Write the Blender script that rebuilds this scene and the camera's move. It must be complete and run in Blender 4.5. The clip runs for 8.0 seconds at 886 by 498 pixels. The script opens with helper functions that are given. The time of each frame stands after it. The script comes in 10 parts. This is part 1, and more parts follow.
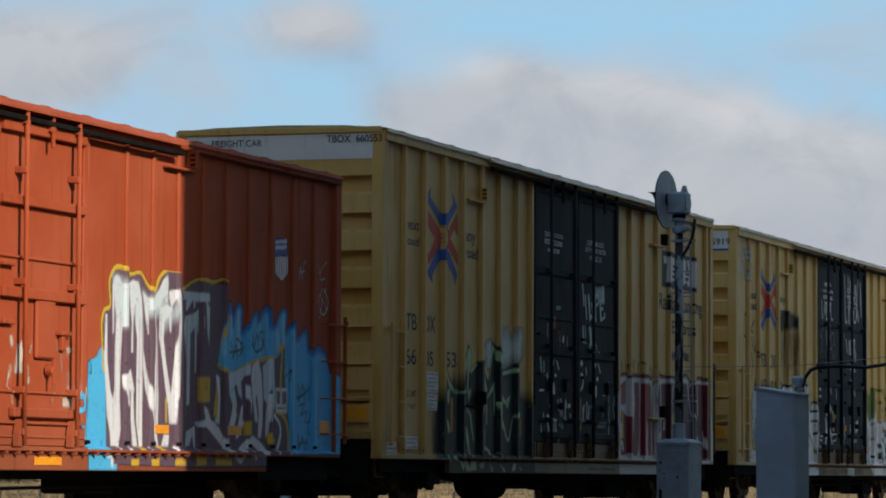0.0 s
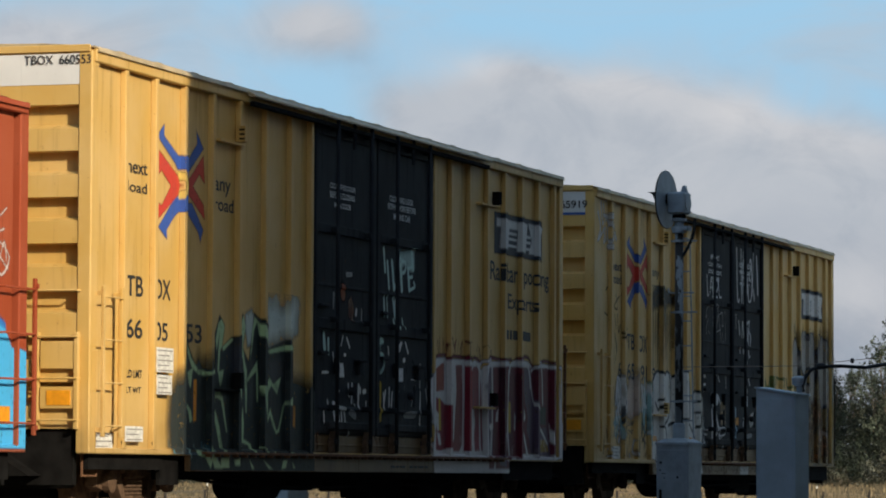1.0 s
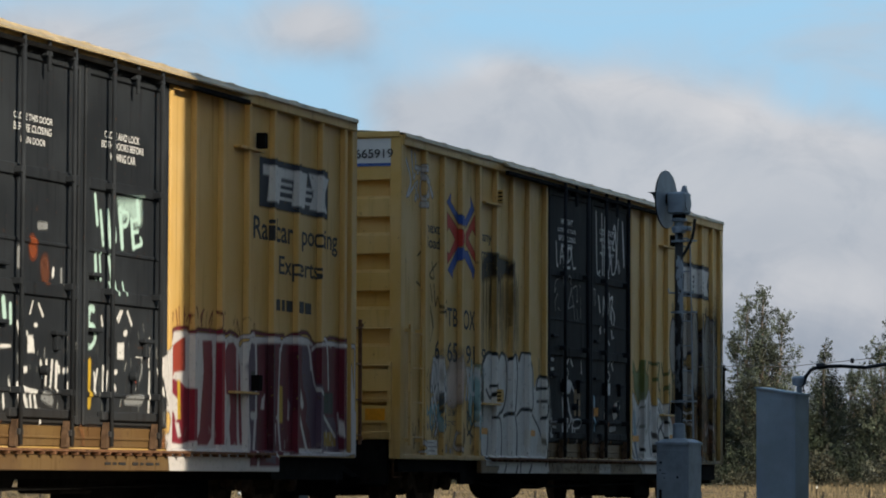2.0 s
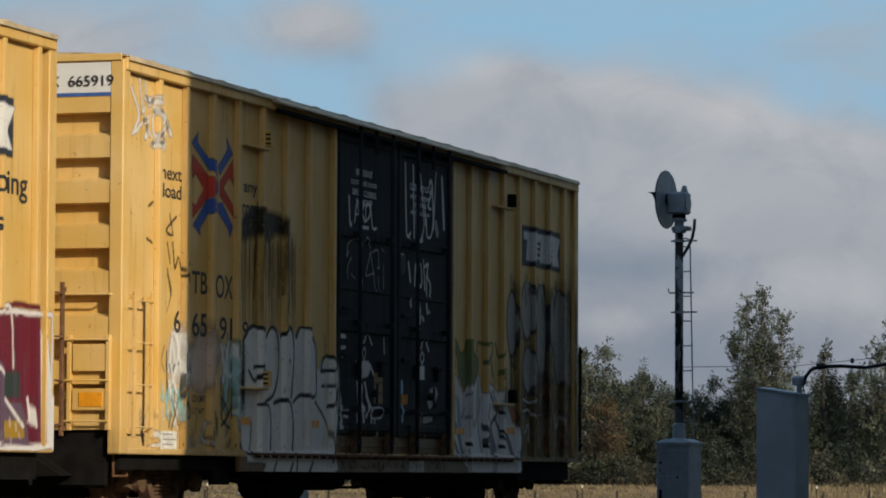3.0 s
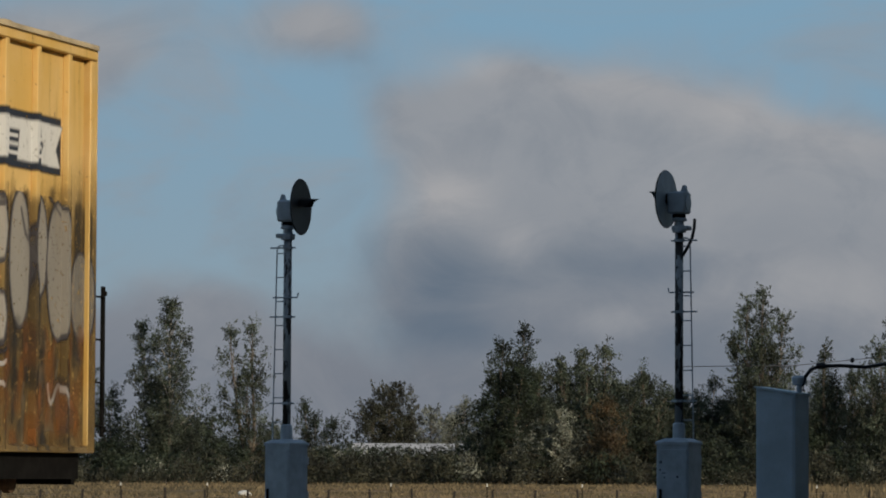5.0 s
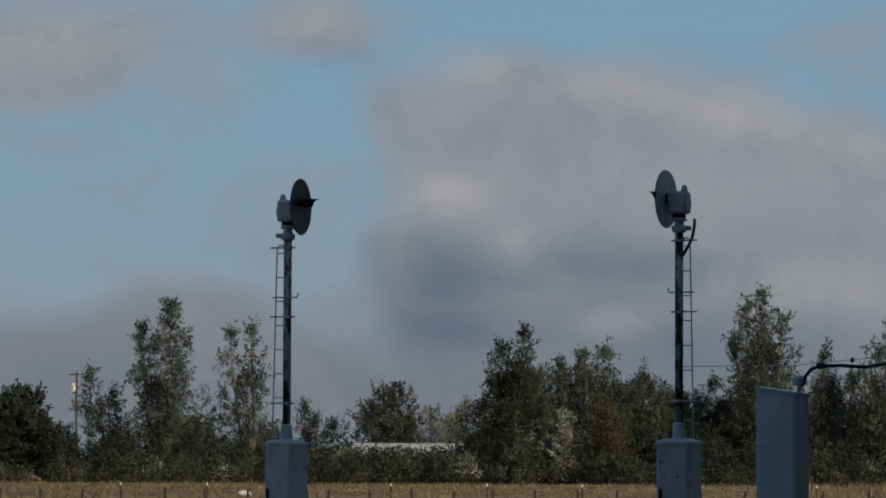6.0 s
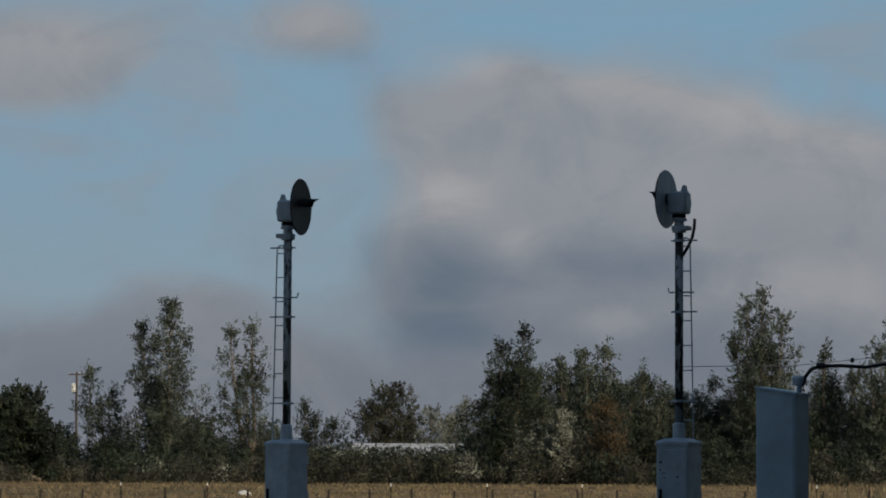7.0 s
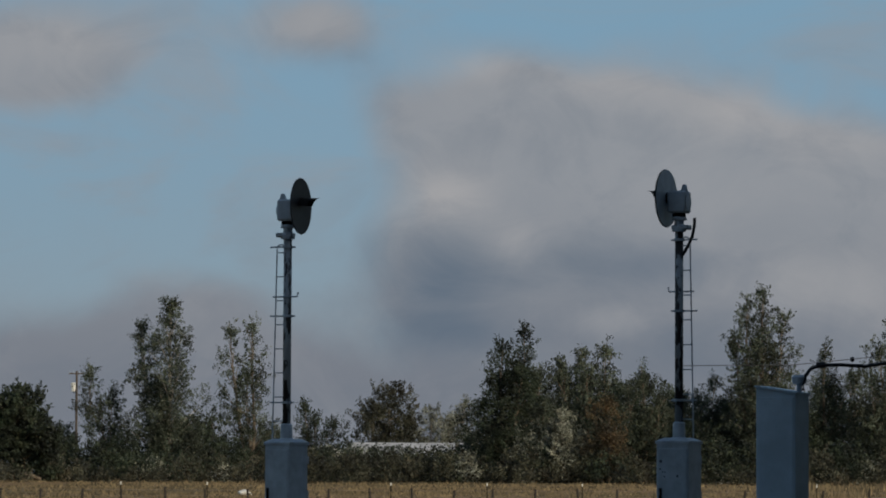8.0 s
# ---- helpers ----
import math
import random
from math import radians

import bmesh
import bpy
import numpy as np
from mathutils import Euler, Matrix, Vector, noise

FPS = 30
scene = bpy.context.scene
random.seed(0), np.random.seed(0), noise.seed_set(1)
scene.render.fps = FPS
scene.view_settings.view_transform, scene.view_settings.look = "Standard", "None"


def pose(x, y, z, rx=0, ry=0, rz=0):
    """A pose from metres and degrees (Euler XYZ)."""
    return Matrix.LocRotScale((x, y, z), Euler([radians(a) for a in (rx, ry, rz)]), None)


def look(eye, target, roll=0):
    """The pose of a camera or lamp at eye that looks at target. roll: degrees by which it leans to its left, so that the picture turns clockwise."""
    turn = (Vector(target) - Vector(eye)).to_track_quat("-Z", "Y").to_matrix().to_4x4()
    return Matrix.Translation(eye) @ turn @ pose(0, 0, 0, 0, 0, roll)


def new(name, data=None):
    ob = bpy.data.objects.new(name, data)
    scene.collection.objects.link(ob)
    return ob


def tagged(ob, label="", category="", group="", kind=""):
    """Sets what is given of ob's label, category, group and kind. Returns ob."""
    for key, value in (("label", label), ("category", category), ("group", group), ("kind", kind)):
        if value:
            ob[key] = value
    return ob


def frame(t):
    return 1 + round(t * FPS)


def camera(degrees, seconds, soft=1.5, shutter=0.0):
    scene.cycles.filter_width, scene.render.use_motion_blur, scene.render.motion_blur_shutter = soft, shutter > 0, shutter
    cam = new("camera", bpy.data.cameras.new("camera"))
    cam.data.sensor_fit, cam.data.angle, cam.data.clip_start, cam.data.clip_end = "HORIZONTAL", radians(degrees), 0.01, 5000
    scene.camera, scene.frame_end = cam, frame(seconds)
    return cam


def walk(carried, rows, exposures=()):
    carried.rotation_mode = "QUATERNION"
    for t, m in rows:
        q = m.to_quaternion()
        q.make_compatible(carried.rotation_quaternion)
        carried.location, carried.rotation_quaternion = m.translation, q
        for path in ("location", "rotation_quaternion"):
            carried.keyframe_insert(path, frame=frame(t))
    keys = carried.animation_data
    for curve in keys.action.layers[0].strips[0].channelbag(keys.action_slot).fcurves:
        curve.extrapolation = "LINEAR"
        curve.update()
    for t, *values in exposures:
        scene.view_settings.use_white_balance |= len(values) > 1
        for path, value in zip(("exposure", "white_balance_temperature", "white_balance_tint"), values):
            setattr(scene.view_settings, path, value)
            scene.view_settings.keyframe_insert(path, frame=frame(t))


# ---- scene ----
# World: x runs along the track away from the camera, y across it, z up from the ground.
# ---- camera ----
EYE = Vector((0.0, 0.0, 1.40))
HEADING, TILT, LEAN = radians(17.397), radians(3.379), 0.265
AHEAD = Vector((math.cos(HEADING), math.sin(HEADING), 0.0))
RIGHT = Vector((math.sin(HEADING), -math.cos(HEADING), 0.0))


def aim(up):
    """The standing camera's pose, nodding by up degrees."""
    a = TILT + radians(up)
    return look(EYE, EYE + AHEAD * math.cos(a) + Vector((0, 0, math.sin(a))), LEAN)


cam = camera(13.167, 8.0, soft=1.9)
walk(cam, [(0.0, aim(0.0)), (3.0, aim(0.0)), (5.8, aim(-0.008)), (7.0, aim(-0.006)), (8.0, aim(-0.018))],
     exposures=[(0.0, 0.70), (0.5, 0.76), (1.0, 0.70), (1.5, 0.68), (2.0, 0.77), (2.4, 0.66), (3.5, 0.24), (4.15, 0.24), (4.5, 0.04), (6.0, -0.15), (8.0, -0.15)])

# ---- light ----
SUN_AZ, SUN_EL = radians(235.0), radians(24.0)     # where the sun stands
sun = new("sun", bpy.data.lights.new("sun", "SUN"))
sun.data.energy, sun.data.angle, sun.data.color = 3.1, radians(0.53), (1.0, 0.88, 0.70)
sun_dir = Vector((math.cos(SUN_AZ) * math.cos(SUN_EL), math.sin(SUN_AZ) * math.cos(SUN_EL), math.sin(SUN_EL)))
sun.matrix_world = look(sun_dir * 60, (0, 0, 0))


class Nodes:
    """A short way to write node trees."""

    def __init__(self, tree):
        self.tree = tree
        tree.nodes.clear()

    def add(self, kind, **values):
        n = self.tree.nodes.new(kind)
        for key, value in values.items():
            self.feed(n.inputs[key], value)
        return n

    def feed(self, socket, value):
        if isinstance(value, bpy.types.NodeSocket):
            self.tree.links.new(value, socket)
        elif isinstance(value, bpy.types.Node):
            self.tree.links.new(value.outputs[0], socket)
        else:
            socket.default_value = (*value, 1.0) if isinstance(value, tuple) and len(value) == 3 and socket.type == "RGBA" else value

    def math(self, op, a, b=0.0, c=0.0, clamp=False):
        n = self.tree.nodes.new("ShaderNodeMath")
        n.operation, n.use_clamp = op, clamp
        for s, v in zip(n.inputs, (a, b, c)):
            self.feed(s, v)
        return n.outputs[0]

    def vec(self, op, a, b=(0, 0, 0)):
        n = self.tree.nodes.new("ShaderNodeVectorMath")
        n.operation = op
        self.feed(n.inputs[0], a)
        self.feed(n.inputs[1], b)
        return n.outputs["Value"] if op == "DOT_PRODUCT" else n.outputs[0]

    def noise(self, vector, scale, detail=3.0, rough=0.55, distortion=0.0):
        n = self.add("ShaderNodeTexNoise", Vector=vector, Scale=scale, Detail=detail, Roughness=rough, Distortion=distortion)
        return n.outputs["Fac"]

    def step(self, value, low, high):
        n = self.tree.nodes.new("ShaderNodeMapRange")
        n.interpolation_type = "SMOOTHSTEP"
        for s, v in zip(n.inputs, (value, low, high, 0.0, 1.0)):
            self.feed(s, v)
        return n.outputs[0]

    def mix(self, fac, a, b, blend="MIX"):
        n = self.tree.nodes.new("ShaderNodeMix")
        n.data_type, n.blend_type = "RGBA", blend
        self.feed(n.inputs[0], fac)
        self.feed(n.inputs[6], a)
        self.feed(n.inputs[7], b)
        return n.outputs[2]


def make_world():
    world = bpy.data.worlds.new("sky")
    world.use_nodes = True
    scene.world = world
    k = Nodes(world.node_tree)
    sky = k.add("ShaderNodeTexSky")
    sky.sky_type, sky.sun_disc, sky.sun_elevation = "NISHITA", False, SUN_EL
    sky.sun_rotation, sky.dust_density = math.pi / 2 - SUN_AZ, 1.5
    way = k.add("ShaderNodeTexCoord").outputs["Generated"]
    # Directions written as a slope to the right of, and above, the heading.
    ahead = k.math("MAXIMUM", k.vec("DOT_PRODUCT", way, tuple(AHEAD)), 0.05)
    u = k.math("DIVIDE", k.vec("DOT_PRODUCT", way, tuple(RIGHT)), ahead)
    v = k.math("DIVIDE", k.vec("DOT_PRODUCT", way, (0, 0, 1)), ahead)
    at = k.add("ShaderNodeCombineXYZ", X=u, Y=v).outputs[0]

    def bank(cu, cv, ru, rv):
        """A soft round bank of cloud."""
        du = k.math("DIVIDE", k.math("SUBTRACT", u, cu), ru)
        dv = k.math("DIVIDE", k.math("SUBTRACT", v, cv), rv)
        r = k.math("ADD", k.math("MULTIPLY", du, du), k.math("MULTIPLY", dv, dv))
        return k.math("EXPONENT", k.math("MULTIPLY", r, -1.0))

    soft = k.noise(at, 26.0, 5.0, 0.55, 0.4)
    broad = k.noise(at, 9.0, 3.0, 0.5, 0.3)
    total = None
    for b in CLOUDS:
        m = bank(*b[:4])
        m = k.math("MULTIPLY", m, b[4])
        total = m if total is None else k.math("ADD", total, m)
    ragged = k.math("ADD", k.math("MULTIPLY", k.math("SUBTRACT", soft, 0.5), 0.8), k.math("MULTIPLY", k.math("SUBTRACT", broad, 0.5), 0.6))
    cover = k.step(k.math("ADD", total, ragged), 0.15, 0.85)
    wisp = k.math("MULTIPLY", k.step(k.noise(k.vec("MULTIPLY", at, (0.6, 1.7, 1.0)), 17.0, 6.0, 0.6, 1.2), 0.40, 0.74), WISPS)
    cover = k.math("MAXIMUM", cover, wisp)
    # away from the heading the sky goes on half clouded
    front = k.step(k.vec("DOT_PRODUCT", way, tuple(AHEAD)), 0.90, 0.97)
    rest = k.step(k.noise(way, 3.5, 5.0, 0.55), 0.48, 0.66)
    cover = k.math("ADD", k.math("MULTIPLY", cover, front), k.math("MULTIPLY", rest, k.math("SUBTRACT", 1.0, front)))
    dark = None
    for b in DARKS:
        m = k.math("MULTIPLY", bank(*b[:4]), b[4])
        dark = m if dark is None else k.math("ADD", dark, m)
    dark = k.math("ADD", dark, k.math("MULTIPLY", k.math("SUBTRACT", k.noise(k.vec("MULTIPLY", at, (1.0, 1.6, 1.0)), 34.0, 6.0, 0.6, 0.7), 0.5), 1.1), clamp=True)
    light = None
    for b in LIGHTS:
        m = k.math("MULTIPLY", bank(*b[:4]), b[4])
        light = m if light is None else k.math("ADD", light, m)
    light = k.math("ADD", light, k.math("MULTIPLY", k.math("SUBTRACT", k.noise(at, 30.0, 6.0, 0.6, 0.6), 0.5), 1.1), clamp=True)
    cloud = k.mix(dark, k.mix(light, k.mix(k.step(v, 0.015, 0.085), CLOUD_LOW, CLOUD_HIGH), CLOUD_LIGHT), CLOUD_DARK)
    low = k.step(v, 0.0, 0.13)
    blue = k.mix(low, SKY_LOW, SKY_HIGH)
    clear = k.mix(front, k.mix(1.0, sky.outputs[0], (0.066, 0.077, 0.083), "MULTIPLY"), blue)
    shade = k.mix(cover, clear, k.mix(front, (0.235, 0.302, 0.365), cloud))
    below = k.step(v, -0.06, -0.02)
    shade = k.mix(below, (0.16, 0.14, 0.11), shade)
    back = k.add("ShaderNodeBackground", Color=shade, Strength=SKY_STRENGTH)
    k.add("ShaderNodeOutputWorld", Surface=back.outputs[0])


# banks of cloud: slope right, slope up, half width, half height, weight
CLOUDS = [(0.0156, 0.0908, 0.0280, 0.0199, 1.05), (0.0509, 0.0864, 0.0324, 0.0199, 0.95), (0.0818, 0.0753, 0.0265, 0.0228, 0.85), (0.1153, 0.0680, 0.0324, 0.0221, 0.95),
          (0.0215, 0.0621, 0.0338, 0.0177, 0.80), (0.0538, 0.0621, 0.0441, 0.0191, 0.70), (0.0759, 0.0415, 0.0618, 0.0221, 0.90), (-0.0182, 0.0606, 0.0103, 0.0088, 0.25),
          (0.0009, 0.0459, 0.0221, 0.0132, 0.60), (-0.0889, 0.0283, 0.0765, 0.0191, 0.80), (-0.0594, 0.0459, 0.0221, 0.0081, 0.40), (0.0000, 0.0106, 0.2207, 0.0177, 1.00),
          (-0.1021, 0.1128, 0.0397, 0.0177, 0.85), (-0.1095, 0.1018, 0.0250, 0.0088, 0.40), (-0.0337, 0.1173, 0.0221, 0.0110, 0.80), (-0.0138, 0.0945, 0.0103, 0.0118, 0.40),
          (0.1053, 0.1077, 0.0177, 0.0059, 0.30)]
DARKS = [(-0.0197, 0.0621, 0.0066, 0.0088, 0.30), (-0.0013, 0.0503, 0.0162, 0.0132, 0.80), (0.0038, 0.0363, 0.0191, 0.0059, 0.60), (0.0318, 0.0533, 0.0221, 0.0066, 0.35),
         (0.0612, 0.0547, 0.0221, 0.0066, 0.35), (-0.0138, 0.0893, 0.0103, 0.0125, 0.10), (0.0259, 0.0900, 0.0221, 0.0088, 0.20), (0.0686, 0.0341, 0.0324, 0.0074, 0.35),
         (-0.1065, 0.0989, 0.0221, 0.0059, 0.20), (-0.0241, 0.1070, 0.0118, 0.0059, 0.40)]
# where the banks catch the light
LIGHTS = [(0.0009, 0.0731, 0.0125, 0.0074, 0.95), (0.0097, 0.1074, 0.0132, 0.0047, 0.80), (0.0465, 0.1018, 0.0177, 0.0051, 0.50), (0.0789, 0.0952, 0.0162, 0.0066, 0.85),
          (0.1009, 0.0488, 0.0206, 0.0110, 0.70), (0.0435, 0.0400, 0.0103, 0.0047, 0.70), (0.0185, 0.0606, 0.0088, 0.0066, 0.50), (-0.0992, 0.1136, 0.0235, 0.0081, 0.50),
          (-0.0315, 0.1180, 0.0118, 0.0059, 0.40), (0.1053, 0.0871, 0.0177, 0.0059, 0.50), (0.0671, 0.0753, 0.0132, 0.0088, 0.25)]
SKY_LOW, SKY_HIGH = (0.248, 0.316, 0.362), (0.190, 0.325, 0.442)
CLOUD_HIGH, CLOUD_LOW, CLOUD_DARK, CLOUD_LIGHT = (0.262, 0.281, 0.310), (0.172, 0.192, 0.228), (0.112, 0.150, 0.200), (0.345, 0.346, 0.358)
SKY_STRENGTH, WISPS = 1.13, 0.55
make_world()


# ---- materials ----
def base(name):
    m = bpy.data.materials.new(name)
    m.use_nodes = True
    return m, Nodes(m.node_tree)


def finish(k, colour, rough=0.6, metal=0.0, bump=None, amount=0.3, distance=0.01, spec=0.4):
    b = k.add("ShaderNodeBsdfPrincipled", Metallic=metal, Roughness=rough)
    k.feed(b.inputs["Base Color"], colour)
    k.feed(b.inputs["Specular IOR Level"], spec)
    if bump is not None:
        n = k.add("ShaderNodeBump", Strength=amount, Distance=distance, Height=bump)
        k.feed(b.inputs["Normal"], n.outputs[0])
    k.add("ShaderNodeOutputMaterial", Surface=b.outputs[0])
    return b


def plain(name, colour, rough=0.6, metal=0.0, vary=0.25, scale=6.0, spec=0.4):
    """Paint or metal with a mottled tone, a few scuffs and a slightly uneven surface."""
    m, k = base(name)
    at = k.add("ShaderNodeTexCoord").outputs["Object"]
    n = k.noise(at, scale, 5.0, 0.6)
    f = k.noise(at, scale * 9, 3.0, 0.6)
    dark = tuple(c * (1 - vary) for c in colour)
    light = tuple(min(1, c * (1 + vary * 0.6)) for c in colour)
    c = k.mix(k.step(n, 0.3, 0.7), dark, light)
    c = k.mix(k.math("MULTIPLY", k.step(f, 0.62, 0.75), 0.35), c, tuple(x * 0.5 for x in colour))
    finish(k, c, rough, metal, f, 0.15, 0.004, spec)
    return m


def car_paint(name, colour, fade, rust, rust_amount=0.5, rough=0.5, spec=0.35):
    """Weathered wagon paint: chalky fading, dirt streaks that run down, rust specks and dented sheet."""
    m, k = base(name)
    at = k.add("ShaderNodeTexCoord").outputs["Object"]
    z = k.add("ShaderNodeSeparateXYZ", Vector=at).outputs[2]
    streak_at = k.vec("MULTIPLY", at, (9.0, 9.0, 0.55))
    streak = k.noise(streak_at, 1.0, 4.0, 0.6)
    cloudy = k.noise(at, 0.9, 4.0, 0.55)
    fine = k.noise(at, 14.0, 4.0, 0.65)
    c = k.mix(k.step(cloudy, 0.35, 0.68), colour, fade)
    grime = k.math("MULTIPLY", k.step(streak, 0.52, 0.76), 0.42)
    c = k.mix(grime, c, tuple(x * 0.45 for x in colour))
    spots = k.math("MULTIPLY", k.step(k.math("ADD", fine, k.math("MULTIPLY", streak, 0.25)), 0.80 - 0.06 * rust_amount, 0.86), rust_amount)
    c = k.mix(spots, c, rust)
    # spray thrown up from the track along the foot of the body
    splash = k.math("MULTIPLY", k.step(k.math("ADD", z, k.math("MULTIPLY", cloudy, 0.9)), 1.9, 0.7), 0.38)
    c = k.mix(splash, c, (0.10, 0.075, 0.05))
    rr = k.math("ADD", rough, k.math("MULTIPLY", grime, 0.5))
    dent = k.math("ADD", k.math("MULTIPLY", k.noise(at, 2.2, 2.0), 1.0), k.math("MULTIPLY", fine, 0.08))
    finish(k, c, rr, 0.0, dent, 0.22, 0.03, spec)
    return m


def film_paint(name, rough=0.5):
    """Sprayed or lettered paint film; colour and cover come from the film itself."""
    m, k = base(name)
    a = k.add("ShaderNodeAttribute")
    a.attribute_name = "paint"
    at = k.add("ShaderNodeTexCoord").outputs["Object"]
    n = k.noise(k.vec("MULTIPLY", at, (6.0, 6.0, 1.2)), 1.0, 4.0, 0.6)
    c = k.mix(k.math("MULTIPLY", k.step(n, 0.5, 0.78), 0.22), a.outputs["Color"], (0.10, 0.09, 0.08))
    b = k.add("ShaderNodeBsdfPrincipled", Roughness=rough)
    b.inputs["Specular IOR Level"].default_value = 0.15
    k.feed(b.inputs["Base Color"], c)
    clear = k.add("ShaderNodeBsdfTransparent")
    wear = k.math("SUBTRACT", a.outputs["Alpha"], k.math("MULTIPLY", k.step(k.noise(at, 16.0, 4.0, 0.65), 0.58, 0.72), 0.45), clamp=True)
    s = k.add("ShaderNodeMixShader", Fac=wear)
    k.feed(s.inputs[1], clear.outputs[0])
    k.feed(s.inputs[2], b.outputs[0])
    k.add("ShaderNodeOutputMaterial", Surface=s.outputs[0])
    return m


def leaves(name, a, b, dry):
    m, k = base(name)
    g = k.add("ShaderNodeNewGeometry").outputs["Random Per Island"]
    at = k.add("ShaderNodeTexCoord").outputs["Object"]
    c = k.mix(g, a, b)
    c = k.mix(k.math("MULTIPLY", k.step(k.noise(at, 0.45, 3.0), 0.5, 0.7), 0.7), c, dry)
    # noise darkens hollows and lifts clumps: foliage shade put into the leaf colour
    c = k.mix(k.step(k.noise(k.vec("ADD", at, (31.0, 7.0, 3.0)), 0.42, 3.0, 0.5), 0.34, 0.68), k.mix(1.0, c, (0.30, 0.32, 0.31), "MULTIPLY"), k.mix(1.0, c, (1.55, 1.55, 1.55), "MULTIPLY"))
    d = k.add("ShaderNodeBsdfPrincipled", Roughness=0.7)
    k.feed(d.inputs["Base Color"], c)
    t = k.add("ShaderNodeBsdfTranslucent", Color=c)
    s = k.add("ShaderNodeMixShader", Fac=0.25)
    k.feed(s.inputs[1], d.outputs[0])
    k.feed(s.inputs[2], t.outputs[0])
    k.add("ShaderNodeOutputMaterial", Surface=s.outputs[0])
    return m


def field_material():
    """Dry pasture: straw with greener and browner drifts."""
    m, k = base("dry_pasture")
    at = k.add("ShaderNodeTexCoord").outputs["Object"]
    n = k.noise(at, 0.03, 5.0, 0.6)
    f = k.noise(at, 0.7, 5.0, 0.7)
    c = k.mix(k.step(n, 0.38, 0.62), (0.200, 0.132, 0.068), (0.125, 0.098, 0.048))
    c = k.mix(k.step(f, 0.45, 0.7), c, (0.25, 0.168, 0.09))
    finish(k, c, 0.95, 0.0, f, 0.6, 0.2, 0.1)
    return m


def ballast_material():
    m, k = base("ballast")
    at = k.add("ShaderNodeTexCoord").outputs["Object"]
    v = k.add("ShaderNodeTexVoronoi", Vector=at, Scale=18.0)
    c = k.mix(v.outputs["Color"], (0.17, 0.15, 0.13), (0.30, 0.27, 0.23))
    finish(k, c, 0.95, 0.0, v.outputs["Distance"], 0.9, 0.05, 0.2)
    return m


YELLOW = car_paint("weathered_yellow_paint", (0.575, 0.352, 0.092), (0.63, 0.415, 0.150), (0.20, 0.07, 0.02), 0.35)
YELLOW_DULL = car_paint("dull_yellow_paint", (0.64, 0.395, 0.105), (0.70, 0.475, 0.19), (0.16, 0.06, 0.02), 0.6)
RED = car_paint("faded_red_paint", (0.30, 0.060, 0.024), (0.345, 0.084, 0.040), (0.10, 0.03, 0.015), 0.5, 0.6, 0.08)
BLACK = car_paint("black_door_paint", (0.017, 0.0195, 0.023), (0.030, 0.034, 0.039), (0.11, 0.045, 0.02), 0.5, 0.65, 0.10)
WHITE_END = car_paint("white_end_paint", (0.66, 0.65, 0.62), (0.74, 0.73, 0.70), (0.25, 0.16, 0.08), 0.3)
ROOF_STEEL = plain("galvanised_roof", (0.50, 0.385, 0.215), 0.5, 0.1, 0.3, 2.0)
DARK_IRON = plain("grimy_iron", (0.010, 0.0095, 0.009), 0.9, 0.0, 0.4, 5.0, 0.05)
RUST = plain("rusty_iron", (0.16, 0.075, 0.035), 0.85, 0.0, 0.45, 8.0)
TRUCK_IRON = plain("brown_cast_iron", (0.11, 0.068, 0.042), 0.9, 0.0, 0.45, 8.0, 0.1)
# rusty yellow for sills and thresholds, base darkened to carry their shade
THRESHOLD = car_paint("rusty_yellow_shade_toned", (0.20, 0.115, 0.035), (0.13, 0.068, 0.024), (0.06, 0.028, 0.014), 1.0)
STEEL = plain("worn_rail_steel", (0.30, 0.25, 0.21), 0.4, 0.7, 0.3, 4.0)
GREY_PAINT = plain("weathered_grey_paint", (0.35, 0.41, 0.46), 0.5, 0.1, 0.2, 4.0)
CASE_PAINT = plain("blue_grey_case_paint", (0.41, 0.525, 0.61), 0.5, 0.1, 0.12, 2.5)
TARGET_BLACK = plain("black_target_paint", (0.012, 0.012, 0.013), 0.6, 0.0, 0.3, 4.0)
STRIPE_BLUE = plain("blue_stripe_paint", (0.05, 0.12, 0.35), 0.5, 0.0, 0.2, 10.0)
ORANGE = plain("orange_reflective_sheet", (0.75, 0.30, 0.015), 0.4, 0.0, 0.15, 10.0)
PLATE_WHITE = plain("white_plate", (0.70, 0.68, 0.62), 0.5, 0.0, 0.25, 12.0)
BAR_DARK = plain("black_lettering", (0.03, 0.03, 0.03), 0.6, 0.0, 0.3, 20.0)
BAR_GREY = plain("faded_lettering", (0.30, 0.28, 0.25), 0.7, 0.0, 0.4, 20.0)
BAR_WHITE = plain("white_lettering", (0.72, 0.72, 0.70), 0.6, 0.0, 0.2, 20.0)
BOUNCE_CUT = plain("dark_ground_sheet", (0.050, 0.046, 0.042), 0.95, 0.0, 0.4, 3.0, 0.05)
POLE_WOOD = plain("grey_brown_pole_wood", (0.085, 0.068, 0.056), 0.9, 0.0, 0.3, 5.0)
POST_WOOD = plain("dark_post_wood", (0.035, 0.028, 0.022), 0.9, 0.0, 0.35, 5.0)
WOOD = plain("weathered_wood", (0.17, 0.13, 0.095), 0.9, 0.0, 0.35, 5.0)
BARK = plain("bark", (0.16, 0.125, 0.09), 0.95, 0.0, 0.4, 3.0)
PALE_BARK = plain("pale_bark", (0.36, 0.31, 0.25), 0.9, 0.0, 0.4, 3.0)
